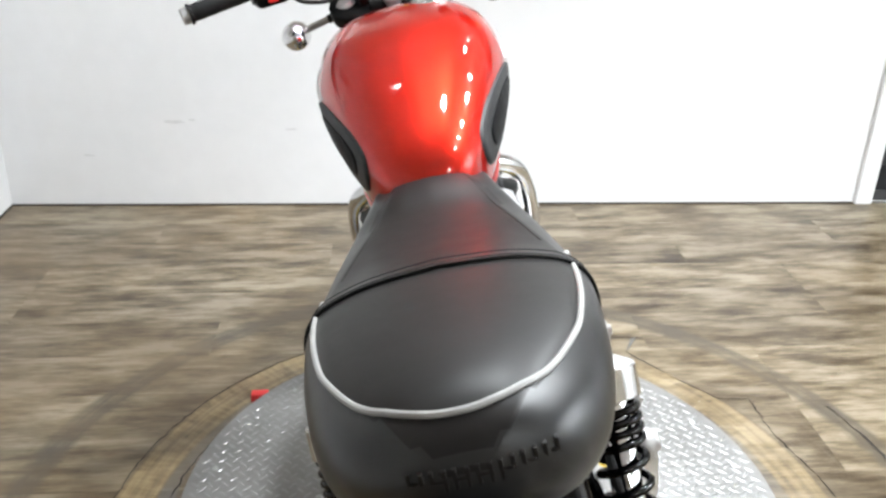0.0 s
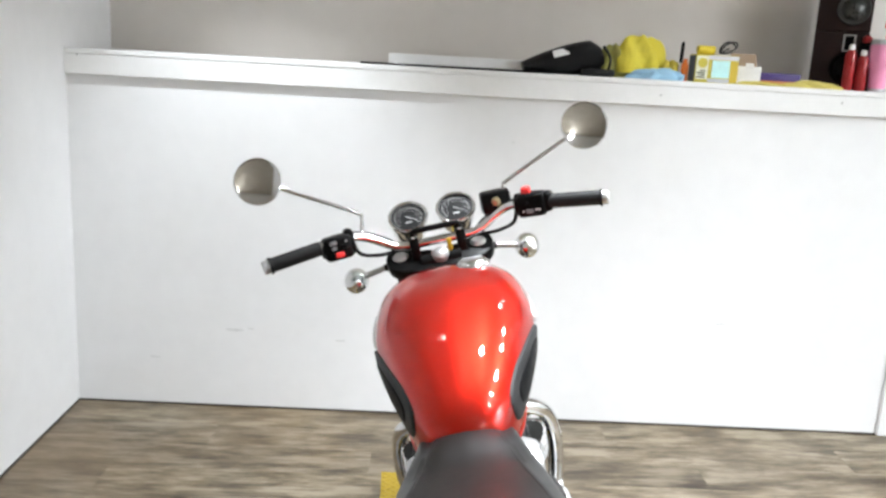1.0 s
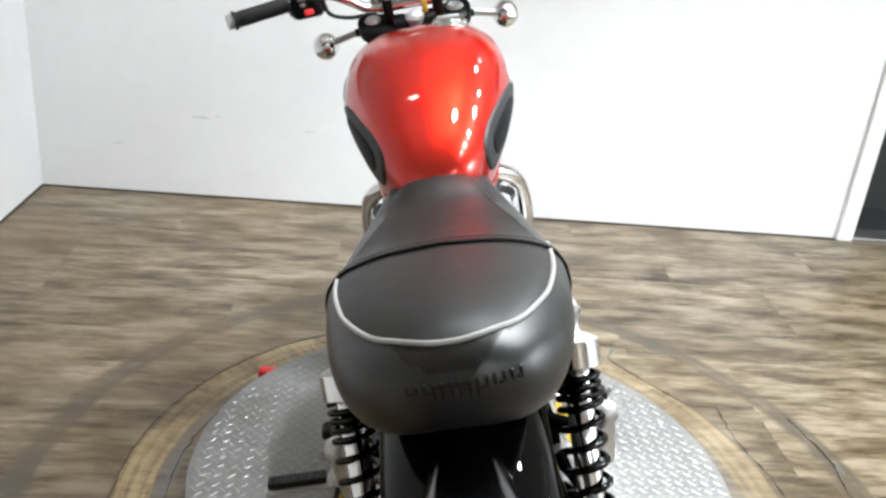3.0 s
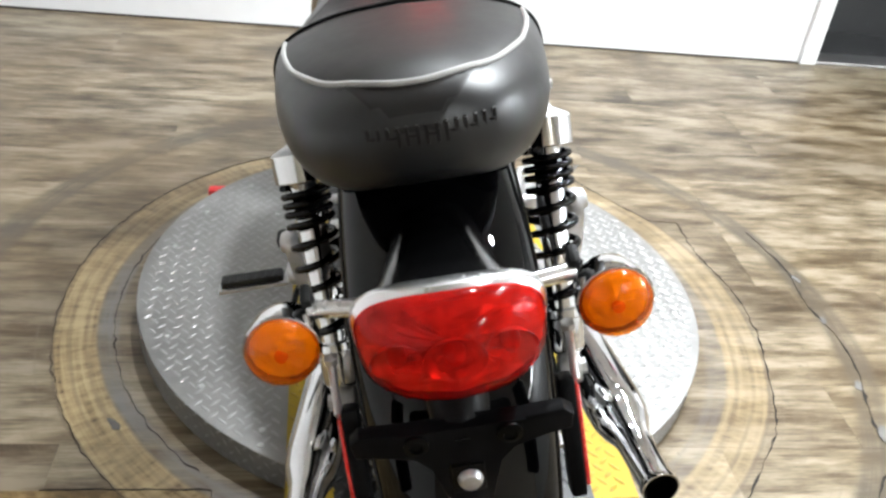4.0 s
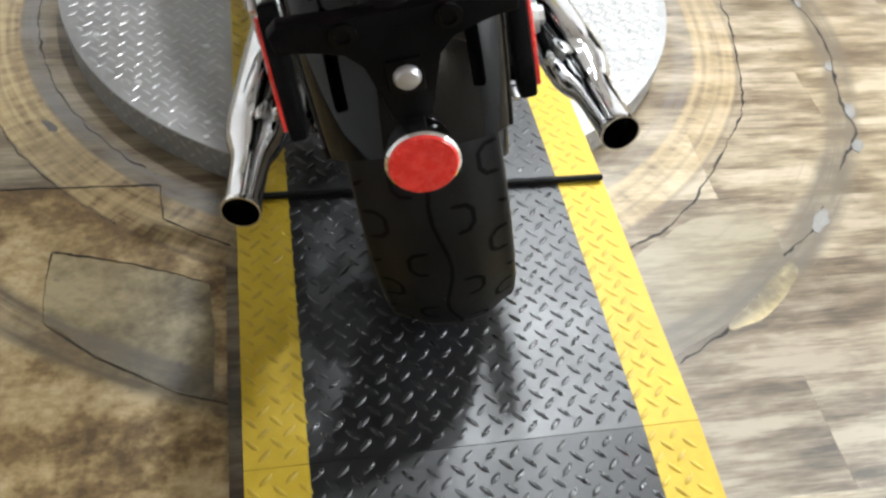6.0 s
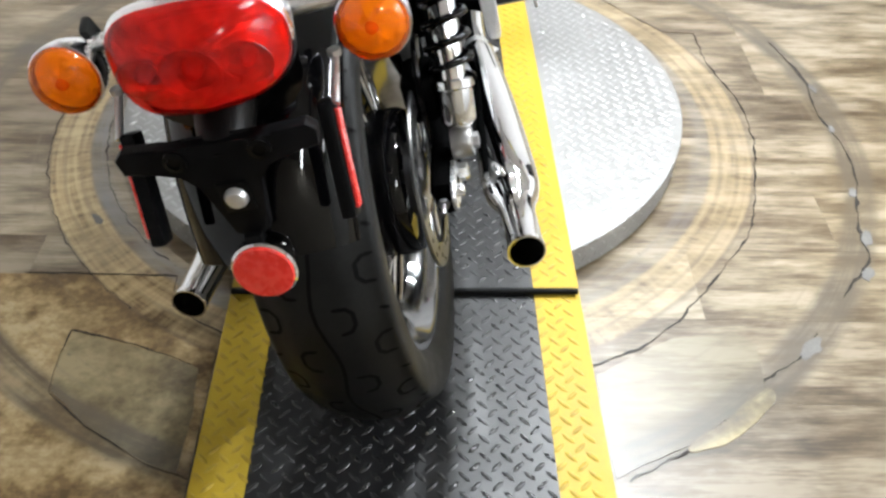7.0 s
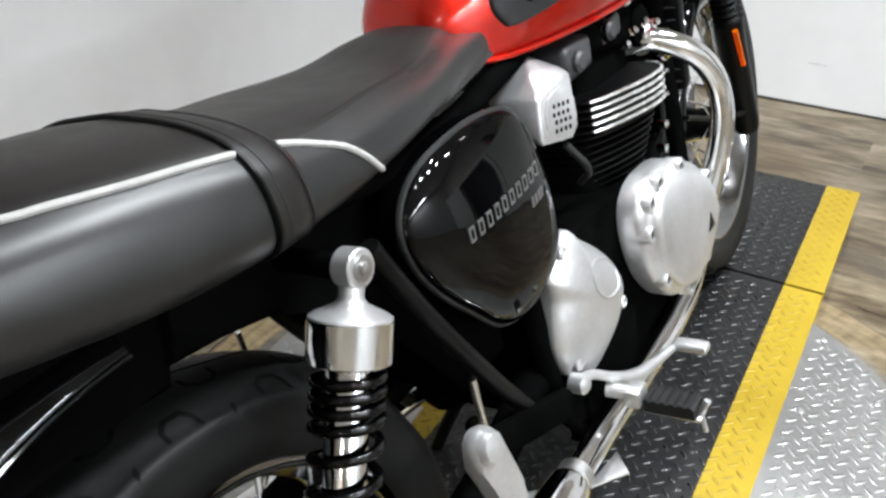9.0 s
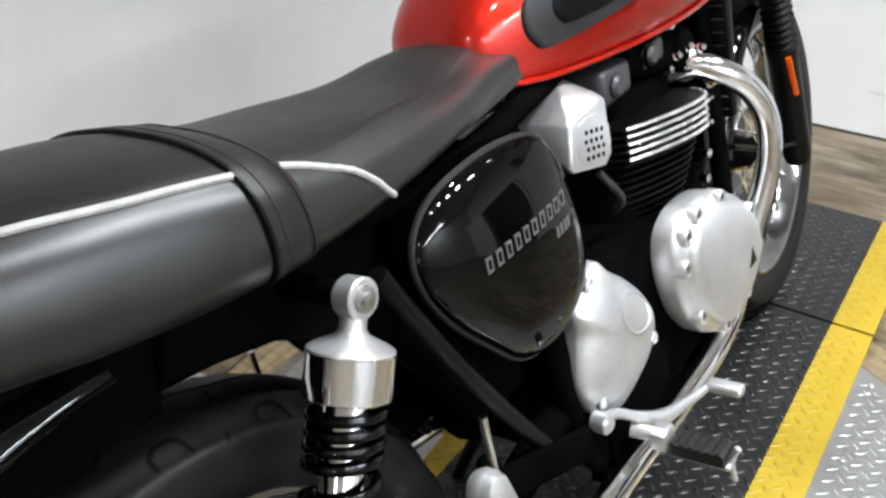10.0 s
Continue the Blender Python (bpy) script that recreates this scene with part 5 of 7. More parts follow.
def indicator(at, way, s, parent, name="indicator_lamp"):
    """A chrome bullet with a round amber lens on a stalk."""
    at, way = Vector(at), Vector(way).normalized()
    bm = empty_bm()
    spin(bm, [(0.006, -0.048), (0.016, -0.044), (0.026, -0.030), (0.031, -0.012), (0.0325, 0.0), (0.0325, 0.004), (0.0307, 0.0045)], at, way, 32, caps=(True, False))
    ob = part(name, bm, M["chrome"], parent, "round amber indicator with a chrome shell")
    bm = empty_bm()
    spin(bm, [(0.0305, 0.002), (0.0308, 0.008), (0.028, 0.0145), (0.020, 0.0195), (0.010, 0.0225), (0.002, 0.023)], at, way, 32)
    part("lens", bm, M["amber"], ob, "amber lens", 60)
    bm = empty_bm()
    rng, u, v = random.Random(8), *basis(way)[:2]
    rows = [(0.0275, 0.003), (0.0235, 0.0075), (0.018, 0.010), (0.012, 0.0115), (0.006, 0.012), (0.001, 0.012)]
    rings(bm, [[at + way * (a + (rng.uniform(-0.0022, 0.0022) if k else 0)) + (u * math.cos(t) + v * math.sin(t)) * r for t in (2 * math.pi * i / 14 for i in range(14))] for k, (r, a) in enumerate(rows)], caps=(False, True))
    part("reflector_bowl", bm, M["amber_bowl"], ob, "", 0)
    bm = empty_bm()
    spin(bm, [(0.004, 0.008), (0.006, 0.012), (0.005, 0.016), (0.001, 0.0175)], at, way, 14)
    part("bulb", bm, M["amber_deep"], ob)
    return ob


for s in (1, -1):
    ob = indicator((s * 0.138 + 0.002, -0.277, 0.692), (0.0, -1, 0.10), s, bike)
    bm = empty_bm()
    rod(bm, (s * 0.06, -0.262, 0.709), (s * 0.112, -0.254, 0.709), 0.0078, 16)
    part("stalk", bm, M["bright_trim"], ob, "satin alloy stalk")
    bm = empty_bm()
    box(bm, (-0.005, -0.010, -0.014), (0.005, 0.010, 0.014), 0.004, 2, Matrix.Translation((s * 0.112, -0.248, 0.714)) @ Matrix.Rotation(radians(20), 4, "X"))
    part("rubber_block", bm, M["grip"], ob, "black rubber block")
    bm = empty_bm()
    rod(bm, (s * 0.100, -0.278, 0.668), (s * 0.098, -0.316, 0.645), 0.0036, 12)
    spin(bm, [(0.0062, 0), (0.0062, 0.006), (0.003, 0.007)], (s * 0.100, -0.277, 0.668), (0, 0, 1), 6)
    part("clamp", bm, M["alloy"], ob, "thin bright steel rod")

# number plate bracket (no plate on it) and reflectors --------------
outline = [(-0.088, 0.650), (-0.080, 0.657), (-0.050, 0.655), (-0.030, 0.650), (0.030, 0.650), (0.050, 0.655), (0.080, 0.657), (0.088, 0.650), (0.086, 0.634), (0.060, 0.631), (0.038, 0.627), (0.025, 0.612), (0.021, 0.585), (0.016, 0.556), (0.010, 0.552), (-0.010, 0.552), (-0.016, 0.556), (-0.021, 0.585), (-0.025, 0.612), (-0.038, 0.627), (-0.060, 0.631), (-0.086, 0.634)]
bracket = part("plate_bracket", slab(empty_bm(), outline, -0.358, -0.343, "y", 0.003), M["plastic"], bike, "black plastic number plate bracket without a plate")
bm = empty_bm()
tube(bm, [(0, -0.30, 0.655), (0, -0.325, 0.64), (0, -0.348, 0.625)], [0.028, 0.025, 0.02], 12)
part("stay", bm, M["satin_black"], bracket)
for x, z in ((0.037, 0.642), (-0.037, 0.642)):
    bm = empty_bm()
    spin(bm, [(0.010, 0), (0.010, 0.003), (0.006, 0.004), (0.0055, 0.002), (0.001, 0.002)], (x, -0.358, z), (0, -1, 0), 20)
    part("bolt", bm, M["satin_black"], bracket)
bm = empty_bm()
box(bm, (-0.0135, -0.3605, 0.582), (0.0135, -0.357, 0.613), 0.001)
part("recess", bm, M["satin_black"], bracket)
bm = empty_bm()
spin(bm, [(0.0105, 0), (0.0105, 0.002), (0.008, 0.006), (0.002, 0.0075)], (0.001, -0.3605, 0.598), (0, -1, 0), 20)
part("screw", bm, M["alloy"], bracket, "bright dome screw")
bm = empty_bm()
box(bm, (-0.008, -0.366, 0.520), (0.008, -0.352, 0.556), 0.002)
part("reflector_stay", bm, M["plastic"], bracket)
bm = empty_bm()
spin(bm, [(0.026, -0.012), (0.0295, -0.008), (0.0305, 0.004), (0.0285, 0.006)], (0, -0.368, 0.520), (0, -1, 0.1), 36)
part("reflector_cup", bm, M["chrome"], bracket, "chrome reflector cup")
bm = empty_bm()
spin(bm, [(0.0285, 0.004), (0.0283, 0.007), (0.0268, 0.0085), (0.001, 0.009)], (0, -0.368, 0.520), (0, -1, 0.1), 36)
part("round_reflector", bm, M["red_reflector"], bracket, "round red reflector")
for s in (1, -1):
    bm = empty_bm()
    slope = Matrix.Translation((s * 0.089, -0.332, 0.600)) @ Matrix.Rotation(radians(-24), 4, "X")
    box(bm, (-0.007, -0.010, -0.052), (0.007, 0.012, 0.052), 0.003, 2, slope)
    arm = part("side_arm", bm, M["plastic"], bracket)
    bm = empty_bm()
    box(bm, (s * 0.0088 - 0.002, -0.006, -0.044), (s * 0.0088 + 0.002, 0.005, 0.044), 0.001, 1, slope)
    part("side_reflector", bm, M["red_reflector"], arm, "narrow red side reflector")
# engine ----------------------------------------------------------
bm = empty_bm()
slab(bm, rounded([(0.50, 0.30), (0.52, 0.24), (0.62, 0.215), (0.85, 0.215), (0.95, 0.26), (0.97, 0.36), (0.93, 0.44), (0.80, 0.475), (0.62, 0.50), (0.52, 0.47)], 4), -0.125, 0.125, "x", 0.012)
engine = part("engine", bm, M["shaded_black"], bike, "black air-cooled twin engine with bright fin edges", 40)
tip = Matrix.Translation((0, 0.80, 0.49)) @ Matrix.Rotation(radians(-9), 4, "X") @ Matrix.Translation((0, -0.79, -0.5))
bm = empty_bm()
box(bm, (-0.092, 0.69, 0.44), (0.092, 0.858, 0.71), 0.03, 3, tip)
part("cylinder_block", bm, M["shaded_black"], engine)
bm = empty_bm()
box(bm, (-0.105, 0.70, 0.665), (0.105, 0.885, 0.725), 0.018, 3, tip)
for s in (1, -1):
    spin(bm, [(0.012, -0.01), (0.012, 0.003), (0.005, 0.004)], tip @ Vector((s * 0.105, 0.74, 0.695)), (s, 0, 0), 8)
    spin(bm, [(0.03, -0.01), (0.03, 0.004), (0.024, 0.008), (0.005, 0.009)], tip @ Vector((s * 0.105, 0.85, 0.69)), (s, 0, 0), 20)
part("cylinder_head", bm, M["shaded_black"], engine)


FIN = [(0.0, 0.684), (0.07, 0.686), (0.100, 0.692), (0.114, 0.704), (0.130, 0.738), (0.144, 0.782), (0.151, 0.822), (0.148, 0.852), (0.132, 0.872), (0.10, 0.880), (0.0, 0.882)]


def fin(z, grow, bright):
    """One cooling fin, widening towards the front; its edge is polished on the upper ones."""
    line = [(p.x, p.y) for p in curve_points([(x * grow, 0.78 + (y - 0.78) * grow, 0) for x, y in FIN], 3)]
    out = line + [(-x, y) for x, y in line[-2:0:-1]]
    drop = Matrix.Translation((0, 0.69, z)) @ Matrix.Rotation(radians(-2.2), 4, "X") @ Matrix.Translation((0, -0.69, -z))
    bm = empty_bm()
    slab(bm, out, z - 0.0014, z + 0.0014, "z")
    bmesh.ops.transform(bm, matrix=drop, verts=bm.verts)
    f = part("fin", bm, M["satin_black"], engine)
    if bright:
        for side in (1, -1):
            bm = empty_bm()
            tube(bm, [drop @ Vector((side * x * 1.003, y, z)) for x, y in line if x > 0.108], 0.0026, 8, smooth=False)
            part("fin_edge", bm, M["fin_alloy"], f, "polished fin edge")


for k in range(5):
    fin(0.625 - k * 0.0100, 1.0, True)
for k in range(9):
    fin(0.573 - k * 0.0112, 0.92 - 0.022 * k, False)
for s in (1, -1):
    # throttle body cover: a vented outer face, a ridge and a nose that runs in under the tank
    bm = empty_bm()
    points = [(0.127, 0.536, 0.632), (0.127, 0.612, 0.612), (0.127, 0.630, 0.622), (0.125, 0.632, 0.690), (0.124, 0.552, 0.684), (0.085, 0.600, 0.719), (0.069, 0.630, 0.713), (0.055, 0.551, 0.690), (0.061, 0.545, 0.682), (0.07, 0.552, 0.650), (0.05, 0.640, 0.63), (0.05, 0.640, 0.70)]
    bmesh.ops.convex_hull(bm, input=[bm.verts.new((s * x, y, z)) for x, y, z in points])
    bmesh.ops.bevel(bm, geom=[e for e in bm.edges if len(e.link_faces) == 2 and e.calc_face_angle() > 0.25], offset=0.004, segments=2, profile=0.5, affect="EDGES")
    tb = part("throttle_cover", bm, M["alloy"], engine, "satin alloy throttle body cover", 45)
    bm = empty_bm()
    slab(bm, rounded([(0.566, 0.678), (0.622, 0.672), (0.622, 0.622), (0.560, 0.634)], 3), s * 0.1235, s * 0.1275, "x", 0.0012)
    grid = part("vent_plate", bm, M["alloy"], tb, "vented plate")
    for i in range(4):
        for j in range(4):
            bm = empty_bm()
            at = (s * 0.1277, 0.5735 + i * 0.0112 + 0.003 * (j % 2), 0.6365 + j * 0.0098 - i * 0.0022)
            spin(bm, [(0.0030, -0.002), (0.0030, 0.0006), (0.0005, 0.0006)], at, (s, 0, 0), 8)
            part("vent_hole", bm, M["hollow_shade"], grid)
    bm = empty_bm()
    tube(bm, [(s * 0.07, 0.69, 0.675), (s * 0.07, 0.72, 0.672)], 0.026, 16)
    part("intake_rubber", bm, M["grip"], engine, "black intake rubber")
    for y0, y1, z0, z1 in ((0.664, 0.738, 0.662, 0.706), (0.764, 0.836, 0.672, 0.708)):
        bm = empty_bm()
        box(bm, (s * 0.080 - 0.026, y0, z0), (s * 0.080 + 0.026, y1, z1), 0.010, 3)
        spin(bm, [(0.014, -0.004), (0.014, 0.004), (0.010, 0.008), (0.003, 0.008)], (s * 0.106, (y0 + y1) / 2 - 0.01, z0 + 0.02), (s, 0, 0), 16)
        part("coil_cap", bm, M["cap_plastic"], engine, "dark grey plastic ignition cap")
    bm = empty_bm()
    spin(bm, [(0.0075, -0.012), (0.0075, 0.004), (0.005, 0.007), (0.001, 0.007)], (s * 0.105, 0.852, 0.712), (s, 0, 0.3), 10)
    part("bolt", bm, M["chrome"], engine)
    # clutch and alternator covers
    cover = rounded([(0.690, 0.462), (0.693, 0.415), (0.717, 0.356), (0.768, 0.300), (0.830, 0.274), (0.894, 0.284), (0.940, 0.310), (0.967, 0.345), (0.960, 0.394), (0.912, 0.446), (0.826, 0.492), (0.752, 0.503), (0.708, 0.491)], 4)
    mid_y, mid_z = np.mean([p[0] for p in cover]), np.mean([p[1] for p in cover])
    bm = empty_bm()
    loops = []
    for size, x in ((1.0, 0.128), (1.0, 0.152), (0.985, 0.158), (0.93, 0.164), (0.86, 0.168), (0.845, 0.172), (0.82, 0.177), (0.76, 0.181), (0.6, 0.184), (0.35, 0.1855), (0.1, 0.186)):
        loops.append([(s * x, mid_y + (y - mid_y) * size, mid_z + (z - mid_z) * size) for y, z in cover])
    rings(bm, loops)
    cc = part("clutch_cover" if s > 0 else "alternator_cover", bm, M["alloy"], engine, "brushed alloy engine side cover", 50)
    for k in (2, 9, 15, 21, 28, 34, 40, 45, 49):
        y, z = mid_y + (cover[k % len(cover)][0] - mid_y) * 0.9, mid_z + (cover[k % len(cover)][1] - mid_z) * 0.9
        bm = empty_bm()
        spin(bm, [(0.0125, 0.150), (0.0125, 0.1700), (0.0110, 0.1722), (0.0078, 0.1722), (0.0076, 0.1690), (0.001, 0.1690)], (0, y, z), (s, 0, 0), 16)
        lug = part("bolt_lug", bm, M["alloy"], cc, "round boss with a sunk bolt")
        bm = empty_bm()
        spin(bm, [(0.0070, 0.1692), (0.0070, 0.1702), (0.0040, 0.1704), (0.0036, 0.1694), (0.0005, 0.1694)], (0, y, z), (s, 0, 0), 12)
        part("bolt", bm, M["disc_steel"], lug)
    bm = empty_bm()
    slab(bm, [(0.872, 0.352), (0.900, 0.352), (0.886, 0.380)], s * 0.172, s * 0.1858, "x", 0.0006)
    part("embossed_mark", bm, M["plastic"], cc, "small dark triangular mark")
    gear = rounded([(0.540, 0.508), (0.561, 0.514), (0.582, 0.492), (0.622, 0.458), (0.660, 0.416), (0.681, 0.372), (0.660, 0.332), (0.604, 0.308), (0.550, 0.303), (0.503, 0.335), (0.484, 0.384), (0.491, 0.424), (0.500, 0.450), (0.498, 0.476), (0.516, 0.490)], 4)
    bm = empty_bm()
    dome(bm, gear, 0.122, 0.030, s, 0.018, 2.2)
    gear_tree = surface_of(bm)
    gc = part("gearbox_cover", bm, M["alloy"], engine, "satin alloy sprocket cover", 50)
    rim = rounded([(0.568, 0.460), (0.604, 0.452), (0.640, 0.424), (0.634, 0.396), (0.592, 0.402), (0.564, 0.430)], 3)
    marks = [gear_tree.ray_cast(Vector((s * 0.4, y, z)), Vector((-s, 0, 0)))[0] for y, z in rim]
    bm = empty_bm()
    tube(bm, [p for p in marks if p is not None], 0.0022, 6, smooth=False, closed=True)
    part("raised_outline", bm, M["alloy"], gc)
    for y, z in ((0.532, 0.498), (0.512, 0.350), (0.648, 0.360)):
        hit = gear_tree.ray_cast(Vector((s * 0.4, y, z)), Vector((-s, 0, 0)))[0]
        bm = empty_bm()
        spin(bm, [(0.009, -0.006), (0.009, 0.002), (0.006, 0.004), (0.0055, 0.002), (0.0005, 0.002)], hit, (s, 0, 0), 14)
        part("cover_bolt", bm, M["alloy"], gc, "small recessed bolt")
    bm = empty_bm()
    box(bm, (s * 0.126 - 0.006, 0.53, 0.215), (s * 0.126 + 0.006, 0.7, 0.33), 0.004)
    part("lower_case", bm, M["shaded_black"], engine)
    # small cables and bolts between the covers
    bm = empty_bm()
    tube(bm, [(s * 0.10, 0.66, 0.53), (s * 0.125, 0.64, 0.56), (s * 0.11, 0.62, 0.6)], 0.005, 8)
    part("cable", bm, M["grip"], engine)
    bm = empty_bm()
    tube(bm, [(s * 0.09, 0.93, 0.42), (s * 0.11, 0.93, 0.52), (s * 0.10, 0.92, 0.6)], 0.004, 8)
    part("cable", bm, M["grip"], engine)
    for y, z in ((0.925, 0.505), (0.915, 0.47)):
        bm = empty_bm()
        spin(bm, [(0.007, -0.01), (0.007, 0.004), (0.004, 0.006), (0.001, 0.006)], (s * 0.112, y, z), (s, 0, 0), 10)
        part("bolt", bm, M["chrome"], engine)

# oil cooler between the front frame tubes
bm = empty_bm()
box(bm, (-0.092, 1.085, 0.50), (0.092, 1.112, 0.70), 0.008)
cooler = part("oil_cooler", bm, M["satin_black"], bike, "black oil cooler in front of the engine")
for k in range(9):
    bm = empty_bm()
    box(bm, (-0.085, 1.082, 0.515 + k * 0.0205), (0.085, 1.116, 0.5185 + k * 0.0205), 0.001, 1)
    part("cooler_rib", bm, M["satin_black"], cooler)

# side covers -----------------------------------------------------
for s in (1, -1):
    bm = empty_bm()
    shape = rounded([(0.274, 0.668), (0.305, 0.70), (0.37, 0.712), (0.44, 0.710), (0.493, 0.69), (0.52, 0.635), (0.535, 0.57), (0.529, 0.517), (0.497, 0.486), (0.445, 0.473), (0.392, 0.486), (0.347, 0.530), (0.306, 0.576), (0.278, 0.624)], 4)
    dome(bm, shape, 0.126, 0.030, s, 0.03, 2.6)
    cover_tree = surface_of(bm)
    sc = part("side_cover", bm, M["gloss_black"], bike, "glossy black side cover", 60)
    for k in range(10):
        y, z = 0.338 + k * 0.0150, 0.6275 + k * 0.0008
        hit = cover_tree.ray_cast(Vector((s * 0.4, y, z)), Vector((-s, 0, 0)))[0]
        if hit is not None:
            bm = empty_bm()
            for dy, w, z0, z1 in ((-0.0036, 0.0012, -0.0080, 0.0080), (0.0036, 0.0012, -0.0080, 0.0080), (0, 0.0028, 0.0052, 0.0080), (0, 0.0028, -0.0080, -0.0052)):
                box(bm, (hit.x - 0.0016, y + dy - w, z + z0), (hit.x + 0.0010, y + dy + w, z + z1), 0)
            part("name_bar", bm, M["grey_mark"], sc, "grey bar where the model name stands", 0)
    for k in range(4):
        y, z = 0.452 + k * 0.0085, 0.607
        hit = cover_tree.ray_cast(Vector((s * 0.4, y, z)), Vector((-s, 0, 0)))[0]
        if hit is not None:
            bm = empty_bm()
            box(bm, (hit.x - 0.0014, y - 0.0028, z - 0.006), (hit.x + 0.0010, y + 0.0022, z + 0.006), 0)
            part("name_bar", bm, M["grey_mark"], sc, "grey bar where the model name stands", 0)
    bm = empty_bm()
    tube(bm, [(s * 0.122, y, z) for y, z in shape], 0.004, 8, smooth=False, closed=True)
    part("edge_bead", bm, M["grip"], sc)

# exhausts --------------------------------------------------------
for s in (1, -1):
    bm = empty_bm()
    line = [(s * x, y, z) for x, y, z in ((0.072, 0.875, 0.640), (0.11, 0.90, 0.645), (0.146, 0.925, 0.625), (0.166, 0.955, 0.596), (0.177, 0.983, 0.55), (0.180, 0.99, 0.497), (0.172, 0.982, 0.44), (0.159, 0.962, 0.385), (0.150, 0.93, 0.315), (0.147, 0.88, 0.262), (0.147, 0.80, 0.238), (0.147, 0.68, 0.234), (0.149, 0.55, 0.238), (0.156, 0.44, 0.248), (0.16, 0.395, 0.253))]
    tube(bm, line, 0.0178, 20, 6)
    pipe = part("exhaust", bm, M["chrome"], bike, "chrome exhaust header and tapered silencer", 60)
    bm = empty_bm()
    spin(bm, [(0.020, -0.006), (0.028, -0.004), (0.028, 0.006), (0.021, 0.012)], (s * 0.095, 0.906, 0.648), (s * 0.5, 0.85, 0.1), 24)
    part("flange", bm, M["alloy"], pipe, "finned alloy exhaust flange")
    for x, y, z, size in ((0.102, 0.842, 0.655, 0.006), (0.106, 0.862, 0.668, 0.007), (0.110, 0.880, 0.652, 0.0075), (0.112, 0.888, 0.672, 0.008), (0.118, 0.900, 0.648, 0.0065), (0.118, 0.912, 0.664, 0.007), (0.120, 0.915, 0.632, 0.006), (0.122, 0.926, 0.610, 0.0075), (0.118, 0.928, 0.588, 0.006), (0.116, 0.926, 0.552, 0.0055)):
        bm = empty_bm()
        spin(bm, [(size, -0.014), (size, 0.002), (size * 0.7, 0.004), (size * 0.7, 0.009), (0.001, 0.0095)], (s * x, y, z), (s, -0.25, 0.35), 8)
        part("flange_nut", bm, M["chrome"], pipe, "bright chrome nut")
    a, b = Vector((s * 0.160, 0.40, 0.253)), Vector((s * 0.220, -0.168, 0.306 if s > 0 else 0.296))
    way = b - a
    long = way.length
    bm = empty_bm()
    spin(bm, [(0.0205, -0.012), (0.0245, -0.008), (0.0275, 0.0), (0.0285, 0.02), (0.0305, 0.06), (0.0340, 0.12), (0.0368, 0.2), (0.0382, 0.28), (0.0388, 0.36), (0.0388, 0.412), (0.0372, 0.436), (0.0330, 0.455), (0.0270, 0.470), (0.0240, 0.482), (0.0226, 0.5), (0.0222, long - 0.012), (0.0236, long - 0.008), (0.0236, long), (0.0215, long), (0.0208, long - 0.02), (0.020, long - 0.07)], a, way, 40, caps=(False, False))
    part("silencer", bm, M["chrome"], pipe, "chrome tapered silencer", 60)
    bm = empty_bm()
    spin(bm, [(0.0202, long - 0.06), (0.004, long - 0.061)], a, way, 24)
    part("baffle", bm, M["hollow_shade"], pipe, "black disc inside the outlet")
    bm = empty_bm()
    spin(bm, [(0.0205, -0.032), (0.0225, -0.03), (0.0225, -0.014), (0.0205, -0.012)], a, way, 24, caps=(False, False))
    part("clamp", bm, M["steel"], pipe)
    # footrest hanger and pillion bracket
    bm = empty_bm()
    slab(bm, rounded([(0.192, 0.480), (0.204, 0.500), (0.224, 0.498), (0.233, 0.476), (0.255, 0.392), (0.247, 0.375), (0.226, 0.376), (0.205, 0.440)], 3), s * 0.194, s * 0.214, "x", 0.006)
    spin(bm, [(0.017, -0.012), (0.017, 0.004), (0.013, 0.012), (0.003, 0.014)], (s * 0.208, 0.212, 0.484), (s, 0, 0.2), 24)
    hang = part("pillion_hanger", bm, M["alloy"], bike, "cast alloy pillion footrest hanger")
    bm = empty_bm()
    rod(bm, (s * 0.13, 0.30, 0.42), (s * 0.205, 0.228, 0.43), 0.012, 12)
    part("mount", bm, M["shaded_black"], hang)
    bm = empty_bm()
    rod(bm, (s * 0.165, 0.270, 0.508), (s * 0.165, 0.270, 0.420), 0.0042, 10)
    part("hanger_rod", bm, M["chrome"], hang, "thin bright rod")
    bm = empty_bm()
    slab(bm, [(0.30, 0.37), (0.47, 0.30), (0.49, 0.31), (0.49, 0.335), (0.31, 0.405)], s * 0.128, s * 0.142, "x", 0.003)
    part("hanger_plate", bm, M["shaded_black"], hang)
    bm = empty_bm()
    slab(bm, [(0.322, 0.300), (0.405, 0.240), (0.366, 0.184)], s * 0.1285, s * 0.1315, "x", 0.001)
    part("guard_plate", bm, M["alloy"], hang, "thin alloy heel guard plate")
    bm = empty_bm()
    slab(bm, [(s * 0.150, 0.452), (s * 0.190, 0.498), (s * 0.160, 0.530)], 0.199, 0.203, "z", 0.001)
    part("foot_plate", bm, M["alloy"], hang, "small bright alloy plate")
    # rider's footrest
    bm = empty_bm()
    rod(bm, (s * 0.15, 0.547, 0.290), (s * 0.192, 0.557, 0.284), 0.010, 12)
    box(bm, (s * 0.185 - 0.011, 0.542, 0.268), (s * 0.185 + 0.011, 0.574, 0.294), 0.005)
    peg = part("footrest", bm, M["alloy"], bike, "rider footrest with a black rubber")
    bm = empty_bm()
    reach = 0.265 if s > 0 else 0.300
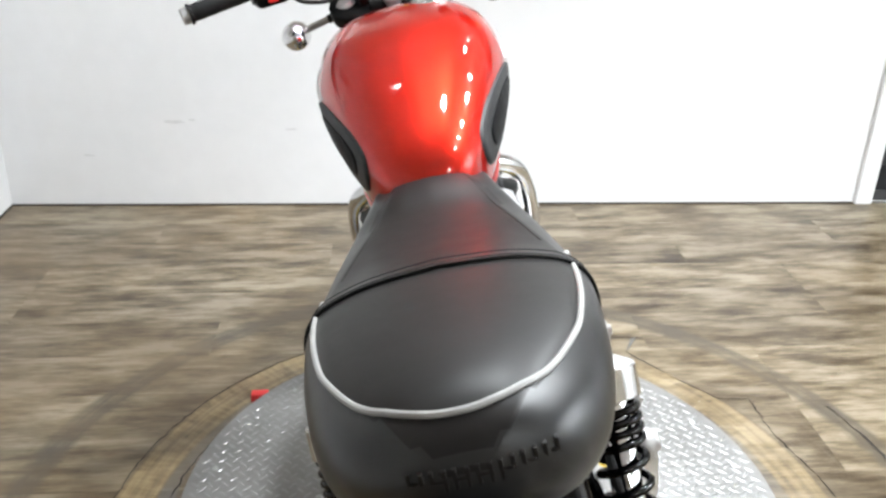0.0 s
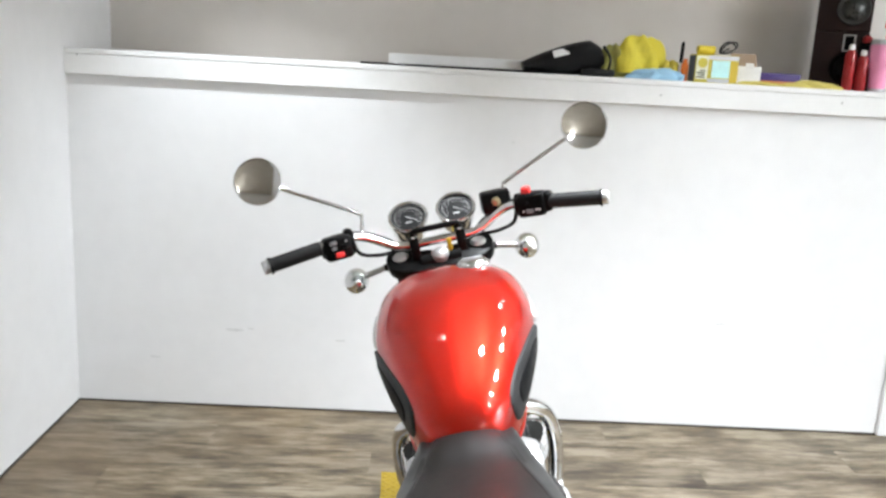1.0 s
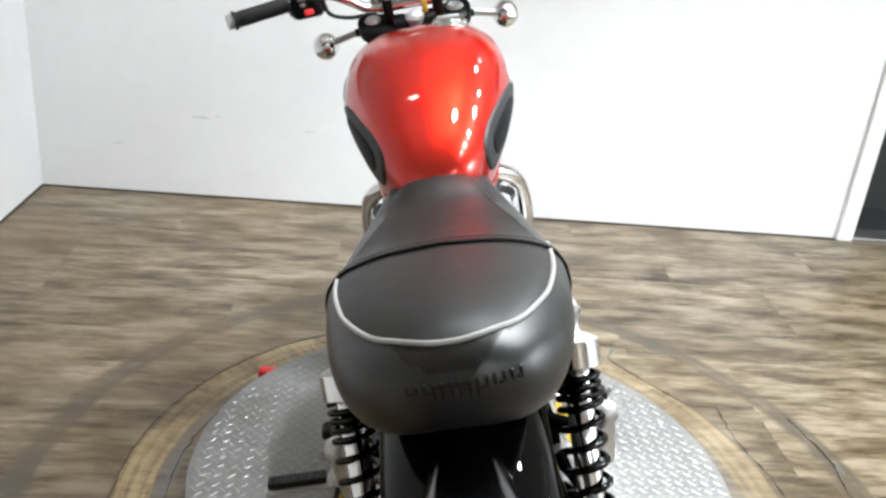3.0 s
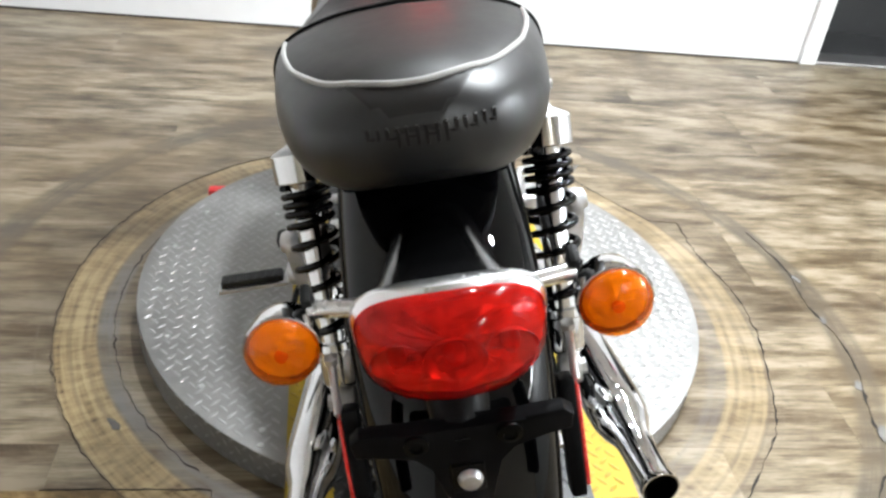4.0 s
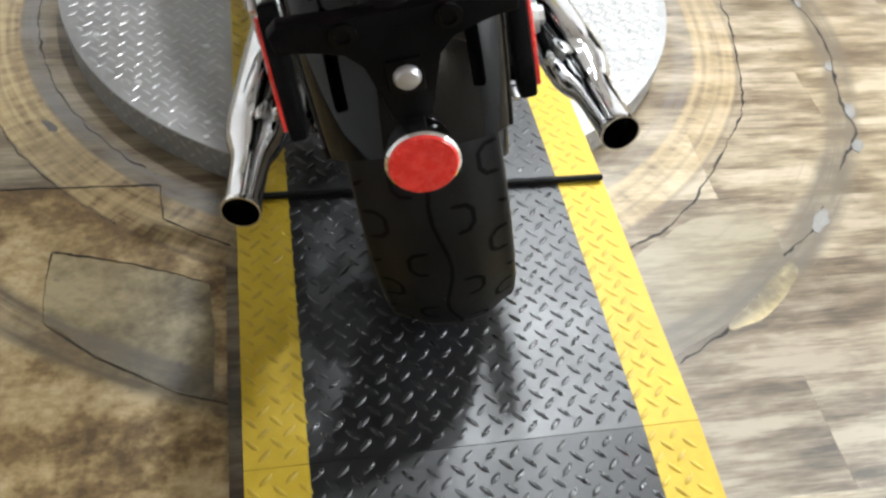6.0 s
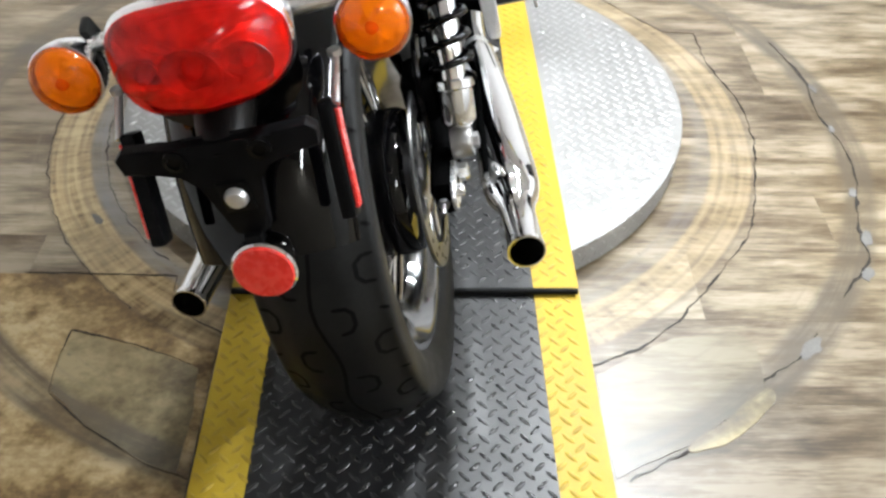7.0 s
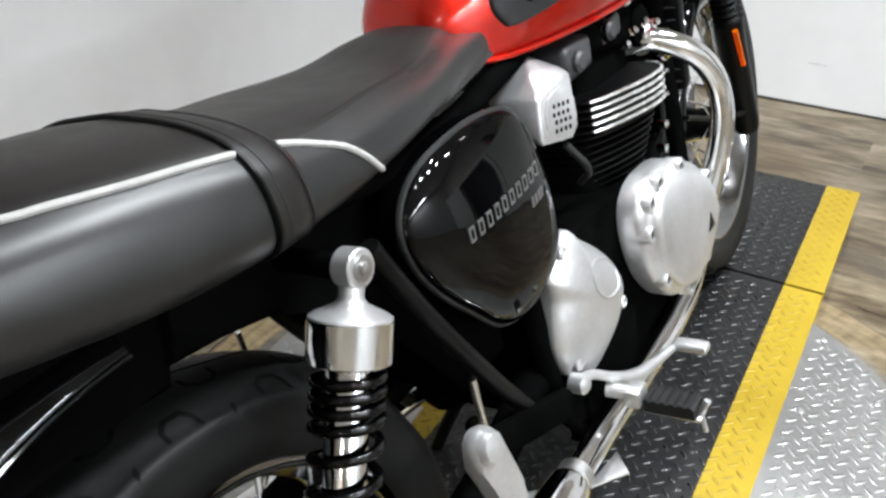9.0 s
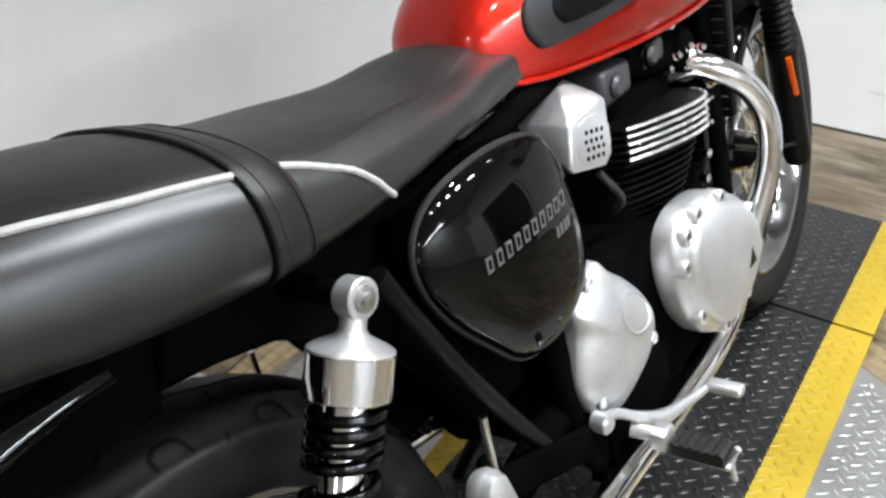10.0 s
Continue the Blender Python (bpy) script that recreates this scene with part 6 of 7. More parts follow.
    slab(bm, comb(s * 0.198, s * reach, 0.264, 0.2805, 0.2838, 6), 0.547, 0.580, "y", 0.001, 1)
    part("peg_rubber", bm, M["grip"], peg, "black ribbed rubber")
    bm = empty_bm()
    box(bm, (min(s * 0.196, s * 0.270), 0.552, 0.258), (max(s * 0.196, s * 0.270), 0.576, 0.2635), 0.002)
    rod(bm, (s * 0.267, 0.564, 0.26), (s * 0.270, 0.566, 0.236), 0.0035, 8)
    rod(bm, (s * 0.264, 0.564, 0.262), (s * 0.276, 0.567, 0.284), 0.0045, 8)
    part("peg_end", bm, M["alloy"], peg, "bright peg end")
bm = empty_bm()
spin(bm, [(0.016, -0.016), (0.021, 0.0), (0.016, 0.016), (0.006, 0.02)], (-0.212, 0.25, 0.405), (-1, 0, 0), 20)
box(bm, (-0.34, 0.243, 0.388), (-0.232, 0.273, 0.394), 0.002)
pillion = part("pillion_footrest", bm, M["alloy"], bike, "folded-out pillion footrest with a black rubber")
bm = empty_bm()
slab(bm, comb(-0.334, -0.24, 0.3945, 0.4045, 0.4065, 7), 0.248, 0.268, "y", 0.001, 1)
part("peg_rubber", bm, M["grip"], pillion, "black ribbed rubber")
bm = empty_bm()
tube(bm, [(-0.25, 0.52, 0.215), (-0.268, 0.46, 0.222), (-0.272, 0.40, 0.226)], 0.006, 8)
rod(bm, (-0.28, 0.395, 0.226), (-0.235, 0.395, 0.226), 0.0105, 10)
part("stand_lever", bm, M["satin_black"], bike, "black foot lever of the side stand")
# brake pedal (right), gear lever (left)
for s, name in ((1, "brake_pedal"), (-1, "gear_lever")):
    bm = empty_bm()
    tube(bm, [(s * 0.145, 0.490, 0.340), (s * 0.147, 0.522, 0.330), (s * 0.156, 0.555, 0.305), (s * 0.166, 0.596, 0.278), (s * 0.175, 0.645, 0.268), (s * 0.185, 0.700, 0.262)], [0.0085, 0.0065, 0.007, 0.0105, 0.0075, 0.006], 10)
    ped = part(name, bm, M["alloy"], bike, "bright alloy foot lever")
    bm = empty_bm()
    box(bm, (min(s * 0.182, s * 0.232), 0.690, 0.257), (max(s * 0.182, s * 0.232), 0.712, 0.271), 0.005, 3)
    part("pedal_tip", bm, M["alloy"], ped)
    bm = empty_bm()
    spin(bm, [(0.013, -0.01), (0.013, 0.008), (0.008, 0.012), (0.001, 0.012)], (s * 0.148, 0.488, 0.341), (s, 0, 0), 16)
    part("pivot_bolt", bm, M["alloy"], ped)
bm = empty_bm()
tube(bm, [(-0.12, 0.62, 0.21), (-0.19, 0.60, 0.10), (-0.235, 0.59, 0.018)], 0.011, 12)
box(bm, (-0.265, 0.565, -0.052), (-0.22, 0.625, 0.012), 0.003, 1)
part("side_stand", bm, M["satin_black"], bike, "black side stand")

# ---- front end: everything that turns with the bars ----
RAKE = radians(25.5)
AXIS = Vector((0, -math.sin(RAKE), math.cos(RAKE)))
PIVOT = Vector((0, 1.195, 0.93))
TURN = Matrix.Translation((-0.011, 0, 0)) @ Matrix.Translation(PIVOT) @ Matrix.Rotation(radians(3.2), 4, AXIS) @ Matrix.Translation(-PIVOT)


LOW = Matrix.Translation((-0.004, -0.012, 0)) @ TURN


def steer(name, bm, mat, parent, label="", smooth=40.0):
    bmesh.ops.transform(bm, matrix=TURN, verts=bm.verts)
    return part(name, bm, mat, parent, label, smooth)


front = wheel("front_wheel", FRONT_Y, FRONT_Z, FRONT_R, 0.102, 0.242, 0.076, bike, LOW, 0.045, False)
fork = steer("fork", rod(empty_bm(), (-0.05, 1.195, 0.93) , (0.05, 1.195, 0.93), 0.02, 12), M["satin_black"], bike, "black telescopic fork with rubber gaiters")
for s in (1, -1):
    low, top = Vector((s * 0.090, FRONT_Y - 0.005, FRONT_Z - 0.01)), Vector((s * 0.098, 1.195 + 0.028, 0.943))
    way = (top - low).normalized()
    bm = empty_bm()
    spin(bm, [(0.012, -0.012), (0.024, -0.008), (0.027, 0.01), (0.0265, 0.22), (0.028, 0.23), (0.028, 0.245), (0.02, 0.25)], low, way, 24)
    leg = steer("fork_slider", bm, M["satin_black"], fork, "black fork slider")
    bm = empty_bm()
    prof = [(0.026, 0.245)]
    for k in range(11):
        prof += [(0.028, 0.25 + k * 0.0135), (0.022, 0.2568 + k * 0.0135)]
    spin(bm, prof, low, way, 24)
    steer("gaiter", bm, M["satin_black"], leg, "ribbed rubber gaiter")
    bm = empty_bm()
    spin(bm, [(0.0205, 0.38), (0.0205, (top - low).length)], low, way, 20)
    steer("stanchion", bm, M["satin_black"], leg)
    bm = empty_bm()
    spin(bm, [(0.021, 0.0), (0.021, 0.008), (0.016, 0.011), (0.0155, 0.013), (0.003, 0.013)], top, way, 24)
    steer("fork_cap", bm, M["alloy"], leg, "pale fork top cap")
    bm = empty_bm()
    tube(bm, [low + way * 0.20 + Vector((s * 0.022, -0.016, -0.045)), low + way * 0.20 + Vector((s * 0.022, -0.05, 0.03))], 0.0055, 10)
    steer("orange_reflector", bm, M["amber"], leg, "slim orange reflector")
    # yoke plates
bm = empty_bm()
for h, y in ((0.918, 1.198),):
    up = Matrix.Translation((0, y, h)) @ Matrix.Rotation(RAKE, 4, "X")
    yoke = empty_bm()
    slab(yoke, rounded([(-0.135, 0.03), (-0.125, 0.062), (-0.085, 0.060), (-0.03, 0.035), (0.03, 0.035), (0.085, 0.060), (0.125, 0.062), (0.135, 0.03), (0.12, -0.01), (0.06, -0.035), (-0.06, -0.035), (-0.12, -0.01)], 3), -0.012, 0.02, "z", 0.006)
    bmesh.ops.transform(yoke, matrix=up, verts=yoke.verts)
    steer("top_yoke", yoke, M["satin_black"], fork, "black top yoke")
    low = empty_bm()
    slab(low, rounded([(-0.135, 0.03), (-0.125, 0.062), (-0.03, 0.04), (0.03, 0.04), (0.125, 0.062), (0.135, 0.03), (0.06, -0.03), (-0.06, -0.03)], 3), -0.20, -0.165, "z", 0.006)
    bmesh.ops.transform(low, matrix=up, verts=low.verts)
    steer("lower_yoke", low, M["satin_black"], fork, "black lower yoke")
bm.free()
bm = empty_bm()
spin(bm, [(0.022, 0), (0.022, 0.014), (0.016, 0.02), (0.012, 0.022), (0.002, 0.022)], PIVOT + AXIS * 0.008, AXIS, 24)
steer("stem_nut", bm, M["alloy"], fork, "bright steering stem nut")
bm = empty_bm()
box(bm, (0.02, 1.16, 0.955), (0.032, 1.175, 0.985), 0.003)
steer("key_tag", bm, M["plate_yellow"], fork, "small yellow tag on the key")

# handlebar
bar = [(0.404, 1.082, 1.020), (0.30, 1.113, 1.030), (0.235, 1.145, 1.034), (0.185, 1.185, 1.028), (0.145, 1.205, 1.006), (0.105, 1.212, 0.982), (0.06, 1.213, 0.976)]
bm = empty_bm()
tube(bm, bar + [(0, 1.213, 0.976)] + [(-x, y, z) for x, y, z in bar[::-1]], 0.0112, 14)
handlebar = steer("handlebar", bm, M["chrome"], bike, "wide chrome handlebar")
for s in (1, -1):
    bm = empty_bm()
    box(bm, (s * 0.058 - 0.012, 1.196, 0.93), (s * 0.058 + 0.012, 1.23, 0.994), 0.005)
    cl = steer("bar_clamp", bm, M["satin_black"], handlebar, "black bar clamp")
    for dy in (-0.011, 0.011):
        bm = empty_bm()
        spin(bm, [(0.0052, 0), (0.0052, 0.005), (0.003, 0.0055), (0.0005, 0.003)], (s * 0.058, 1.213 + dy, 0.993), (0, 0, 1), 12)
        steer("bolt", bm, M["chrome"], cl)
    # grip with flange, end weight
    a, b = Vector((s * 0.272, 1.1225, 1.0315)), Vector((s * 0.392, 1.0855, 1.0215))
    bm = empty_bm()
    L = (b - a).length
    prof = [(0.014, 0), (0.0165, 0.002)]
    for k in range(16):
        prof += [(0.0178, 0.004 + k * 0.0069), (0.0168, 0.0074 + k * 0.0069)]
    prof += [(0.0168, L - 0.006), (0.0205, L - 0.005), (0.0205, L), (0.012, L)]
    spin(bm, prof, a, b - a, 20)
    steer("grip", bm, M["grip"], handlebar, "black ribbed rubber grip")
    bm = empty_bm()
    spin(bm, [(0.012, L), (0.0165, L + 0.001), (0.0165, L + 0.013), (0.0145, L + 0.015), (0.006, L + 0.0155), (0.005, L + 0.011), (0.0005, L + 0.011)], a, b - a, 20)
    steer("bar_end", bm, M["alloy"], handlebar, "bright bar end weight")
    if s > 0:
        bm = empty_bm()
        tube(bm, [(-0.060, 1.206, 0.992), (-0.056, 1.204, 1.006), (-0.045, 1.204, 1.010), (0.045, 1.204, 1.010), (0.056, 1.204, 1.006), (0.060, 1.206, 0.992)], 0.0075, 10, 3)
        steer("clamp_bridge", bm, M["satin_black"], handlebar, "black bridge between the bar clamps")
    # switch block: a barrel round the bar with a swollen face and a collar
    mid = Vector((s * 0.238, 1.143, 1.032 if s > 0 else 1.024))
    mm = Matrix.Translation(mid) @ Matrix.Rotation(s * radians(-18), 4, "Z")
    bm = empty_bm()
    spin(bm, [(0.022, -0.042), (0.027, -0.039), (0.0285, -0.006), (0.027, -0.005), (0.027, -0.003), (0.0285, -0.002), (0.027, 0.028), (0.022, 0.031), (0.021, 0.037), (0.015, 0.038)], (0, 0, 0), (s, 0, 0), 28)
    box(bm, (-0.034, -0.029, -0.030), (0.034, 0.012, 0.027), 0.010, 3)
    if s > 0:
        box(bm, (0.024, -0.024, -0.024), (0.050, 0.016, 0.024), 0.010, 3)
    else:
        box(bm, (0.022, -0.020, -0.024), (0.044, 0.014, 0.036), 0.009, 3)
    bmesh.ops.transform(bm, matrix=mm, verts=bm.verts)
    sw = steer("switch_block", bm, M["satin_black"], handlebar, "black switch block")
    switches = ((-0.012, 0.014, 0.0075, "key_grey"), (-0.013, 0.001, 0.0062, "key_grey"), (0.012, 0.002, 0.0085, "plastic"), (-0.002, -0.016, 0.0105, "red_plastic")) if s < 0 else ((-0.008, 0.006, 0.005, "plastic"), (-0.004, -0.014, 0.0085, "key_grey"), (0.012, -0.012, 0.004, "alloy"))
    for dx, dz, size, mat in switches:
        bm = empty_bm()
        box(bm, (dx - size, -0.0335, dz - size * 0.6), (dx + size, -0.022, dz + size * 0.6), 0.0025, 2, mm)
        steer("switch", bm, M[mat], sw)
    for dx in (-0.019, 0.019):
        bm = empty_bm()
        spin(bm, [(0.0028, 0.0), (0.0028, 0.0012), (0.0012, 0.0014), (0.0004, 0.0006)], mm @ Vector((dx, -0.029, -0.013 * s)), (0, -1, 0), 10)
        steer("screw", bm, M["alloy"], sw)
    if s > 0:
        bm = empty_bm()
        box(bm, (-0.022, -0.018, 0.022), (0.0, 0.008, 0.042), 0.006, 2, mm)
        steer("kill_switch", bm, M["red_plastic"], sw, "red kill switch")
        bm = empty_bm()
        box(bm, (0.122, 1.20, 1.012), (0.196, 1.25, 1.066), 0.008, 2)
        res = steer("fluid_reservoir", bm, M["satin_black"], handlebar, "black brake fluid reservoir")
        bm = empty_bm()
        spin(bm, [(0.011, 0), (0.011, 0.002), (0.009, 0.003), (0.001, 0.003)], (0.158, 1.20, 1.042), (0, -1, 0), 20)
        steer("sight_glass", bm, M["brass"], res, "round sight glass")
    bm = empty_bm()
    tube(bm, [(s * 0.215, 1.185, 1.034), (s * 0.26, 1.22, 1.022), (s * 0.31, 1.205, 1.014), (s * 0.36, 1.18, 1.008)], [0.007, 0.006, 0.005, 0.005], 8)
    steer("hand_lever", bm, M["satin_black"], handlebar, "black hand lever")
    bm = empty_bm()
    tube(bm, [(s * 0.20, 1.165, 1.022), (s * 0.19, 1.19, 0.985), (s * 0.15, 1.225, 0.965), (s * 0.09, 1.26, 0.955), (s * 0.04, 1.29, 0.91)], 0.0048, 8)
    steer("cable", bm, M["grip"], handlebar, "black control cable")
    bm = empty_bm()
    tube(bm, [(s * 0.215, 1.19, 1.04), (s * 0.17, 1.25, 1.02), (s * 0.10, 1.275, 0.97), (s * 0.05, 1.27, 0.88)], 0.004, 8)
    steer("cable", bm, M["grip"], handlebar, "black control cable")
    # mirror
    if s < 0:
        arm = [(-0.178, 1.20, 1.03), (-0.172, 1.215, 1.068), (-0.186, 1.215, 1.085), (-0.345, 1.185, 1.182)]
        at = Vector((-0.386, 1.165, 1.209))
    else:
        arm = [(0.180, 1.225, 1.058), (0.187, 1.230, 1.075), (0.200, 1.228, 1.085), (0.352, 1.205, 1.158)]
        at = Vector((0.392, 1.160, 1.185))
    bm = empty_bm()
    tube(bm, arm, 0.0048, 10, 5)
    face = Vector((-s * 0.10, -1, 0.12)).normalized()
    mirror = steer("mirror", bm, M["chrome"], bike, "round chrome mirror on a thin stem")
    bm = empty_bm()
    spin(bm, [(0.018, -0.022), (0.04, -0.016), (0.052, -0.005), (0.0558, 0.002), (0.0558, 0.006), (0.0540, 0.0095), (0.0492, 0.0078)], at, face, 48)
    steer("shell", bm, M["chrome"], mirror, "chrome mirror shell")
    bm = empty_bm()
    spin(bm, [(0.0507, 0.0035), (0.0507, 0.0066), (0.0005, 0.0068)], at, face, 48)
    steer("mirror_glass", bm, M["mirror"], mirror, "round mirror glass", 0)
    # gauges
    g = Vector((s * 0.061, 1.268, 1.034))
    up = Vector((0, -0.62, 0.78)).normalized()
    bm = empty_bm()
    spin(bm, [(0.03, -0.055), (0.043, -0.045), (0.0485, -0.01), (0.051, 0.0), (0.051, 0.006), (0.0485, 0.0085), (0.0435, 0.006), (0.0425, 0.0)], g, up, 48)
    gauge = steer("gauge", bm, M["chrome"], bike, "chrome-ringed round gauge")
    bm = empty_bm()
    spin(bm, [(0.0428, -0.002), (0.0428, 0.001), (0.0005, 0.001)], g, up, 40)
    dial = steer("dial", bm, M["dial"], gauge, "dark dial face")
    u, v, w = basis(up)
    bm = empty_bm()
    for k in range(41):
        a = radians(-130 + 260 * k / 40)
        way = v * -math.cos(a) + u * math.sin(a)
        r0 = 0.031 if k % 4 else 0.0285
        side = way.cross(w) * (0.0004 if k % 4 else 0.0007)
        p, q = g + w * 0.0015 + way * r0, g + w * 0.0015 + way * 0.0365
        bm.faces.new([bm.verts.new(x) for x in (p - side, q - side, q + side, p + side)])
    steer("dial_marks", bm, M["dial_mark"], dial, "white dial marks", 0)
    bm = empty_bm()
    for k in range(10):
        a = radians(-120 + 240 * k / 9)
        way = v * -math.cos(a) + u * math.sin(a)
        c = g + w * 0.0016 + way * 0.0235
        bm.faces.new([bm.verts.new(c + u * dx + v * dy) for dx, dy in ((-0.0016, -0.0011), (0.0016, -0.0011), (0.0016, 0.0011), (-0.0016, 0.0011))])
    steer("dial_bars", bm, M["dial_mark"], dial, "small bars for the dial figures", 0)
    bm = empty_bm()
    way = (v * -math.cos(radians(-125)) + u * math.sin(radians(-125)))
    tube(bm, [g + w * 0.003 - way * 0.006, g + w * 0.003 + way * 0.03], [0.0016, 0.0006], 6, smooth=False)
    steer("needle", bm, M["dial_mark"], dial)
    bm = empty_bm()
    box(bm, (-0.008, -0.0022, 0.0015), (0.008, 0.0022, 0.0022), 0, 1, Matrix.Translation(g - Vector((0, 0, 0)) ) @ Matrix((u, v, w)).transposed().to_4x4() @ Matrix.Translation((0, 0.016, 0)))
    steer("counter_window", bm, M["dial_mark"], dial)
    # front indicators
    ob = indicator(TURN @ Vector((s * 0.222, 1.275, 0.901)), (0, 1, 0.0), s, bike, "front_indicator")
    bm = empty_bm()
    rod(bm, (s * 0.135, 1.268, 0.922), (s * 0.195, 1.268, 0.910), 0.0075, 12)
    steer("stalk", bm, M["steel"], ob, "steel stalk")
    bm = empty_bm()
    rod(bm, (s * 0.10, 1.268, 0.926), (s * 0.145, 1.268, 0.920), 0.0095, 12)
    steer("rubber_block", bm, M["grip"], ob)

# front mudguard
bm = empty_bm()
loops = []
for a in np.linspace(radians(-30), radians(72), 34):
    r = FRONT_R + 0.014
    sec = [(-0.064, -0.03), (-0.066, -0.018), (-0.058, -0.004), (-0.03, 0.006), (0, 0.008), (0.03, 0.006), (0.058, -0.004), (0.066, -0.018), (0.064, -0.03)]
    outer = [(x, FRONT_Y - (r + d) * math.sin(a), FRONT_Z + (r + d) * math.cos(a)) for x, d in sec]
    inner = [(x * 0.96, FRONT_Y - (r + d - 0.003) * math.sin(a), FRONT_Z + (r + d - 0.003) * math.cos(a)) for x, d in sec[::-1]]
    loops.append(outer + inner)
rings(bm, loops)
fguard = steer("front_mudguard", bm, M["gloss_black"], bike, "glossy black front mudguard", 50)
for s in (1, -1):
    bm = empty_bm()
    tube(bm, [(s * 0.07, FRONT_Y - 0.30, FRONT_Z + 0.12), (s * 0.085, FRONT_Y - 0.15, FRONT_Z + 0.06), (s * 0.10, FRONT_Y - 0.01, FRONT_Z + 0.02)], 0.005, 8)
    tube(bm, [(s * 0.068, FRONT_Y - 0.02, FRONT_Z + 0.33), (s * 0.095, FRONT_Y - 0.05, FRONT_Z + 0.25)], 0.005, 8)
    steer("mudguard_stay", bm, M["satin_black"], fguard)
bm = empty_bm()
spin(bm, [(0.055, 0.058), (0.152, 0.058), (0.155, 0.0605), (0.152, 0.063), (0.055, 0.063)], (0, FRONT_Y, FRONT_Z), (-1, 0, 0), 56, caps=(False, False))
steer("brake_disc", bm, M["steel"], front, "steel front brake disc")

# ---- floor marks ----
floor_line([(0.553, 0.70), (0.52, 0.66), (0.499, 0.622), (0.58, 0.50), (0.67, 0.387), (0.748, 0.378)], 0.0018, "dark crack cut in the vinyl floor beside the turntable", smooth=False)
floor_line([(0.37, 0.719), (0.46, 0.705), (0.553, 0.70)], 0.0017, "thin dark crack in the vinyl floor")
floor_line([(0.748, 0.378), (0.751, 0.217), (0.779, 0.08), (0.777, -0.068), (0.746, -0.207), (0.689, -0.381), (0.631, -0.466), (0.52, -0.6), (0.42, -0.69), (0.31, -0.74)], 0.0024, "long curved crack round the turntable")
floor_line([(0.94, 0.336), (0.971, 0.15), (0.955, 0.029), (0.968, -0.1), (0.955, -0.227), (0.90, -0.39), (0.885, -0.48), (0.80, -0.58)], 0.003, "broken dark crack with torn edges in the floor")
floor_line([(0.723, -0.669), (0.676, -0.719), (0.60, -0.77), (0.591, -0.80), (0.53, -0.82), (0.491, -0.875), (0.342, -0.956)], 0.0024, "broken dark crack with torn edges in the floor")
floor_line([(-0.688, -0.519), (-0.55, -0.522), (-0.412, -0.527), (-0.408, -0.56), (-0.407, -0.603), (-0.35, -0.64), (-0.302, -0.667)], 0.0013, "stepped dark cut in the vinyl floor", high=0.0016, smooth=False)
floor_line([(-0.346, -0.735), (-0.40, -0.71), (-0.469, -0.685), (-0.564, -0.658), (-0.566, -0.72), (-0.561, -0.791), (-0.485, -0.856), (-0.376, -0.925), (-0.31, -0.95)], 0.0013, "dark outline of a patch cut in the vinyl floor", high=0.0024, smooth=False)
arc = [(0.772 * math.cos(radians(a)), 0.772 * math.sin(radians(a))) for a in range(112, 236, 6)]
floor_line(arc, 0.0009, high=0.0016, label="long curved crack round the turntable")
arc = [(0.655 * math.cos(radians(a)), 0.655 * math.sin(radians(a))) for a in range(150, 232, 6)]
floor_line(arc, 0.0012, "dark worn line close round the turntable", high=0.0016)


def floor_patch(points, mat, label, high=0.0016, ragged=0.005, soft=True):
    bm = empty_bm()
    edge = [Vector((*p, 0)) for p in (rounded(points, 8) if soft else [(a[0] + (b[0] - a[0]) * k / 8, a[1] + (b[1] - a[1]) * k / 8) for a, b in zip(points, points[1:] + points[:1]) for k in range(8)])]
    edge = [p + Vector((noise.noise(p * 31), noise.noise(p * 31 + Vector((5, 5, 5))), 0)) * ragged for p in edge]
    slab(bm, [(p.x, p.y) for p in edge], 0.0002, high, "z")
    return tagged(mesh_object("floor_patch", bm, M[mat], 0), label, "floor patch")


bm = empty_bm()
slab(bm, [(-0.310, -0.672), (-0.350, -0.645), (-0.406, -0.606), (-0.409, -0.530), (-0.55, -0.525), (-1.52, -0.50), (-1.52, -1.90), (-0.310, -1.90)], 0.0002, 0.0011, "z")
tagged(mesh_object("floor_patch", bm, M["bare"], 0), "bare brown stained floor where the vinyl is gone", "floor patch", kind="structure")
floor_patch([(-0.335, -0.742), (-0.40, -0.712), (-0.469, -0.688), (-0.560, -0.662), (-0.566, -0.72), (-0.558, -0.788), (-0.485, -0.853), (-0.376, -0.922), (-0.33, -0.94), (-0.325, -0.84)], "old_vinyl", "worn piece of older vinyl let into the floor", 0.0019, 0.002, False)
floor_patch([(0.322, -0.758), (0.395, -0.716), (0.466, -0.678), (0.578, -0.665), (0.609, -0.694), (0.593, -0.786), (0.525, -0.842), (0.45, -0.892), (0.322, -0.952)], "pale_vinyl", "piece of vinyl let into the floor, its glare painted as paler tones", 0.0012, 0.003, False)
floor_patch([(0.588, -0.785), (0.607, -0.806), (0.56, -0.853), (0.508, -0.889), (0.452, -0.908), (0.448, -0.893), (0.52, -0.846)], "old_vinyl", "bare torn place in the vinyl floor", 0.0018, 0.003)
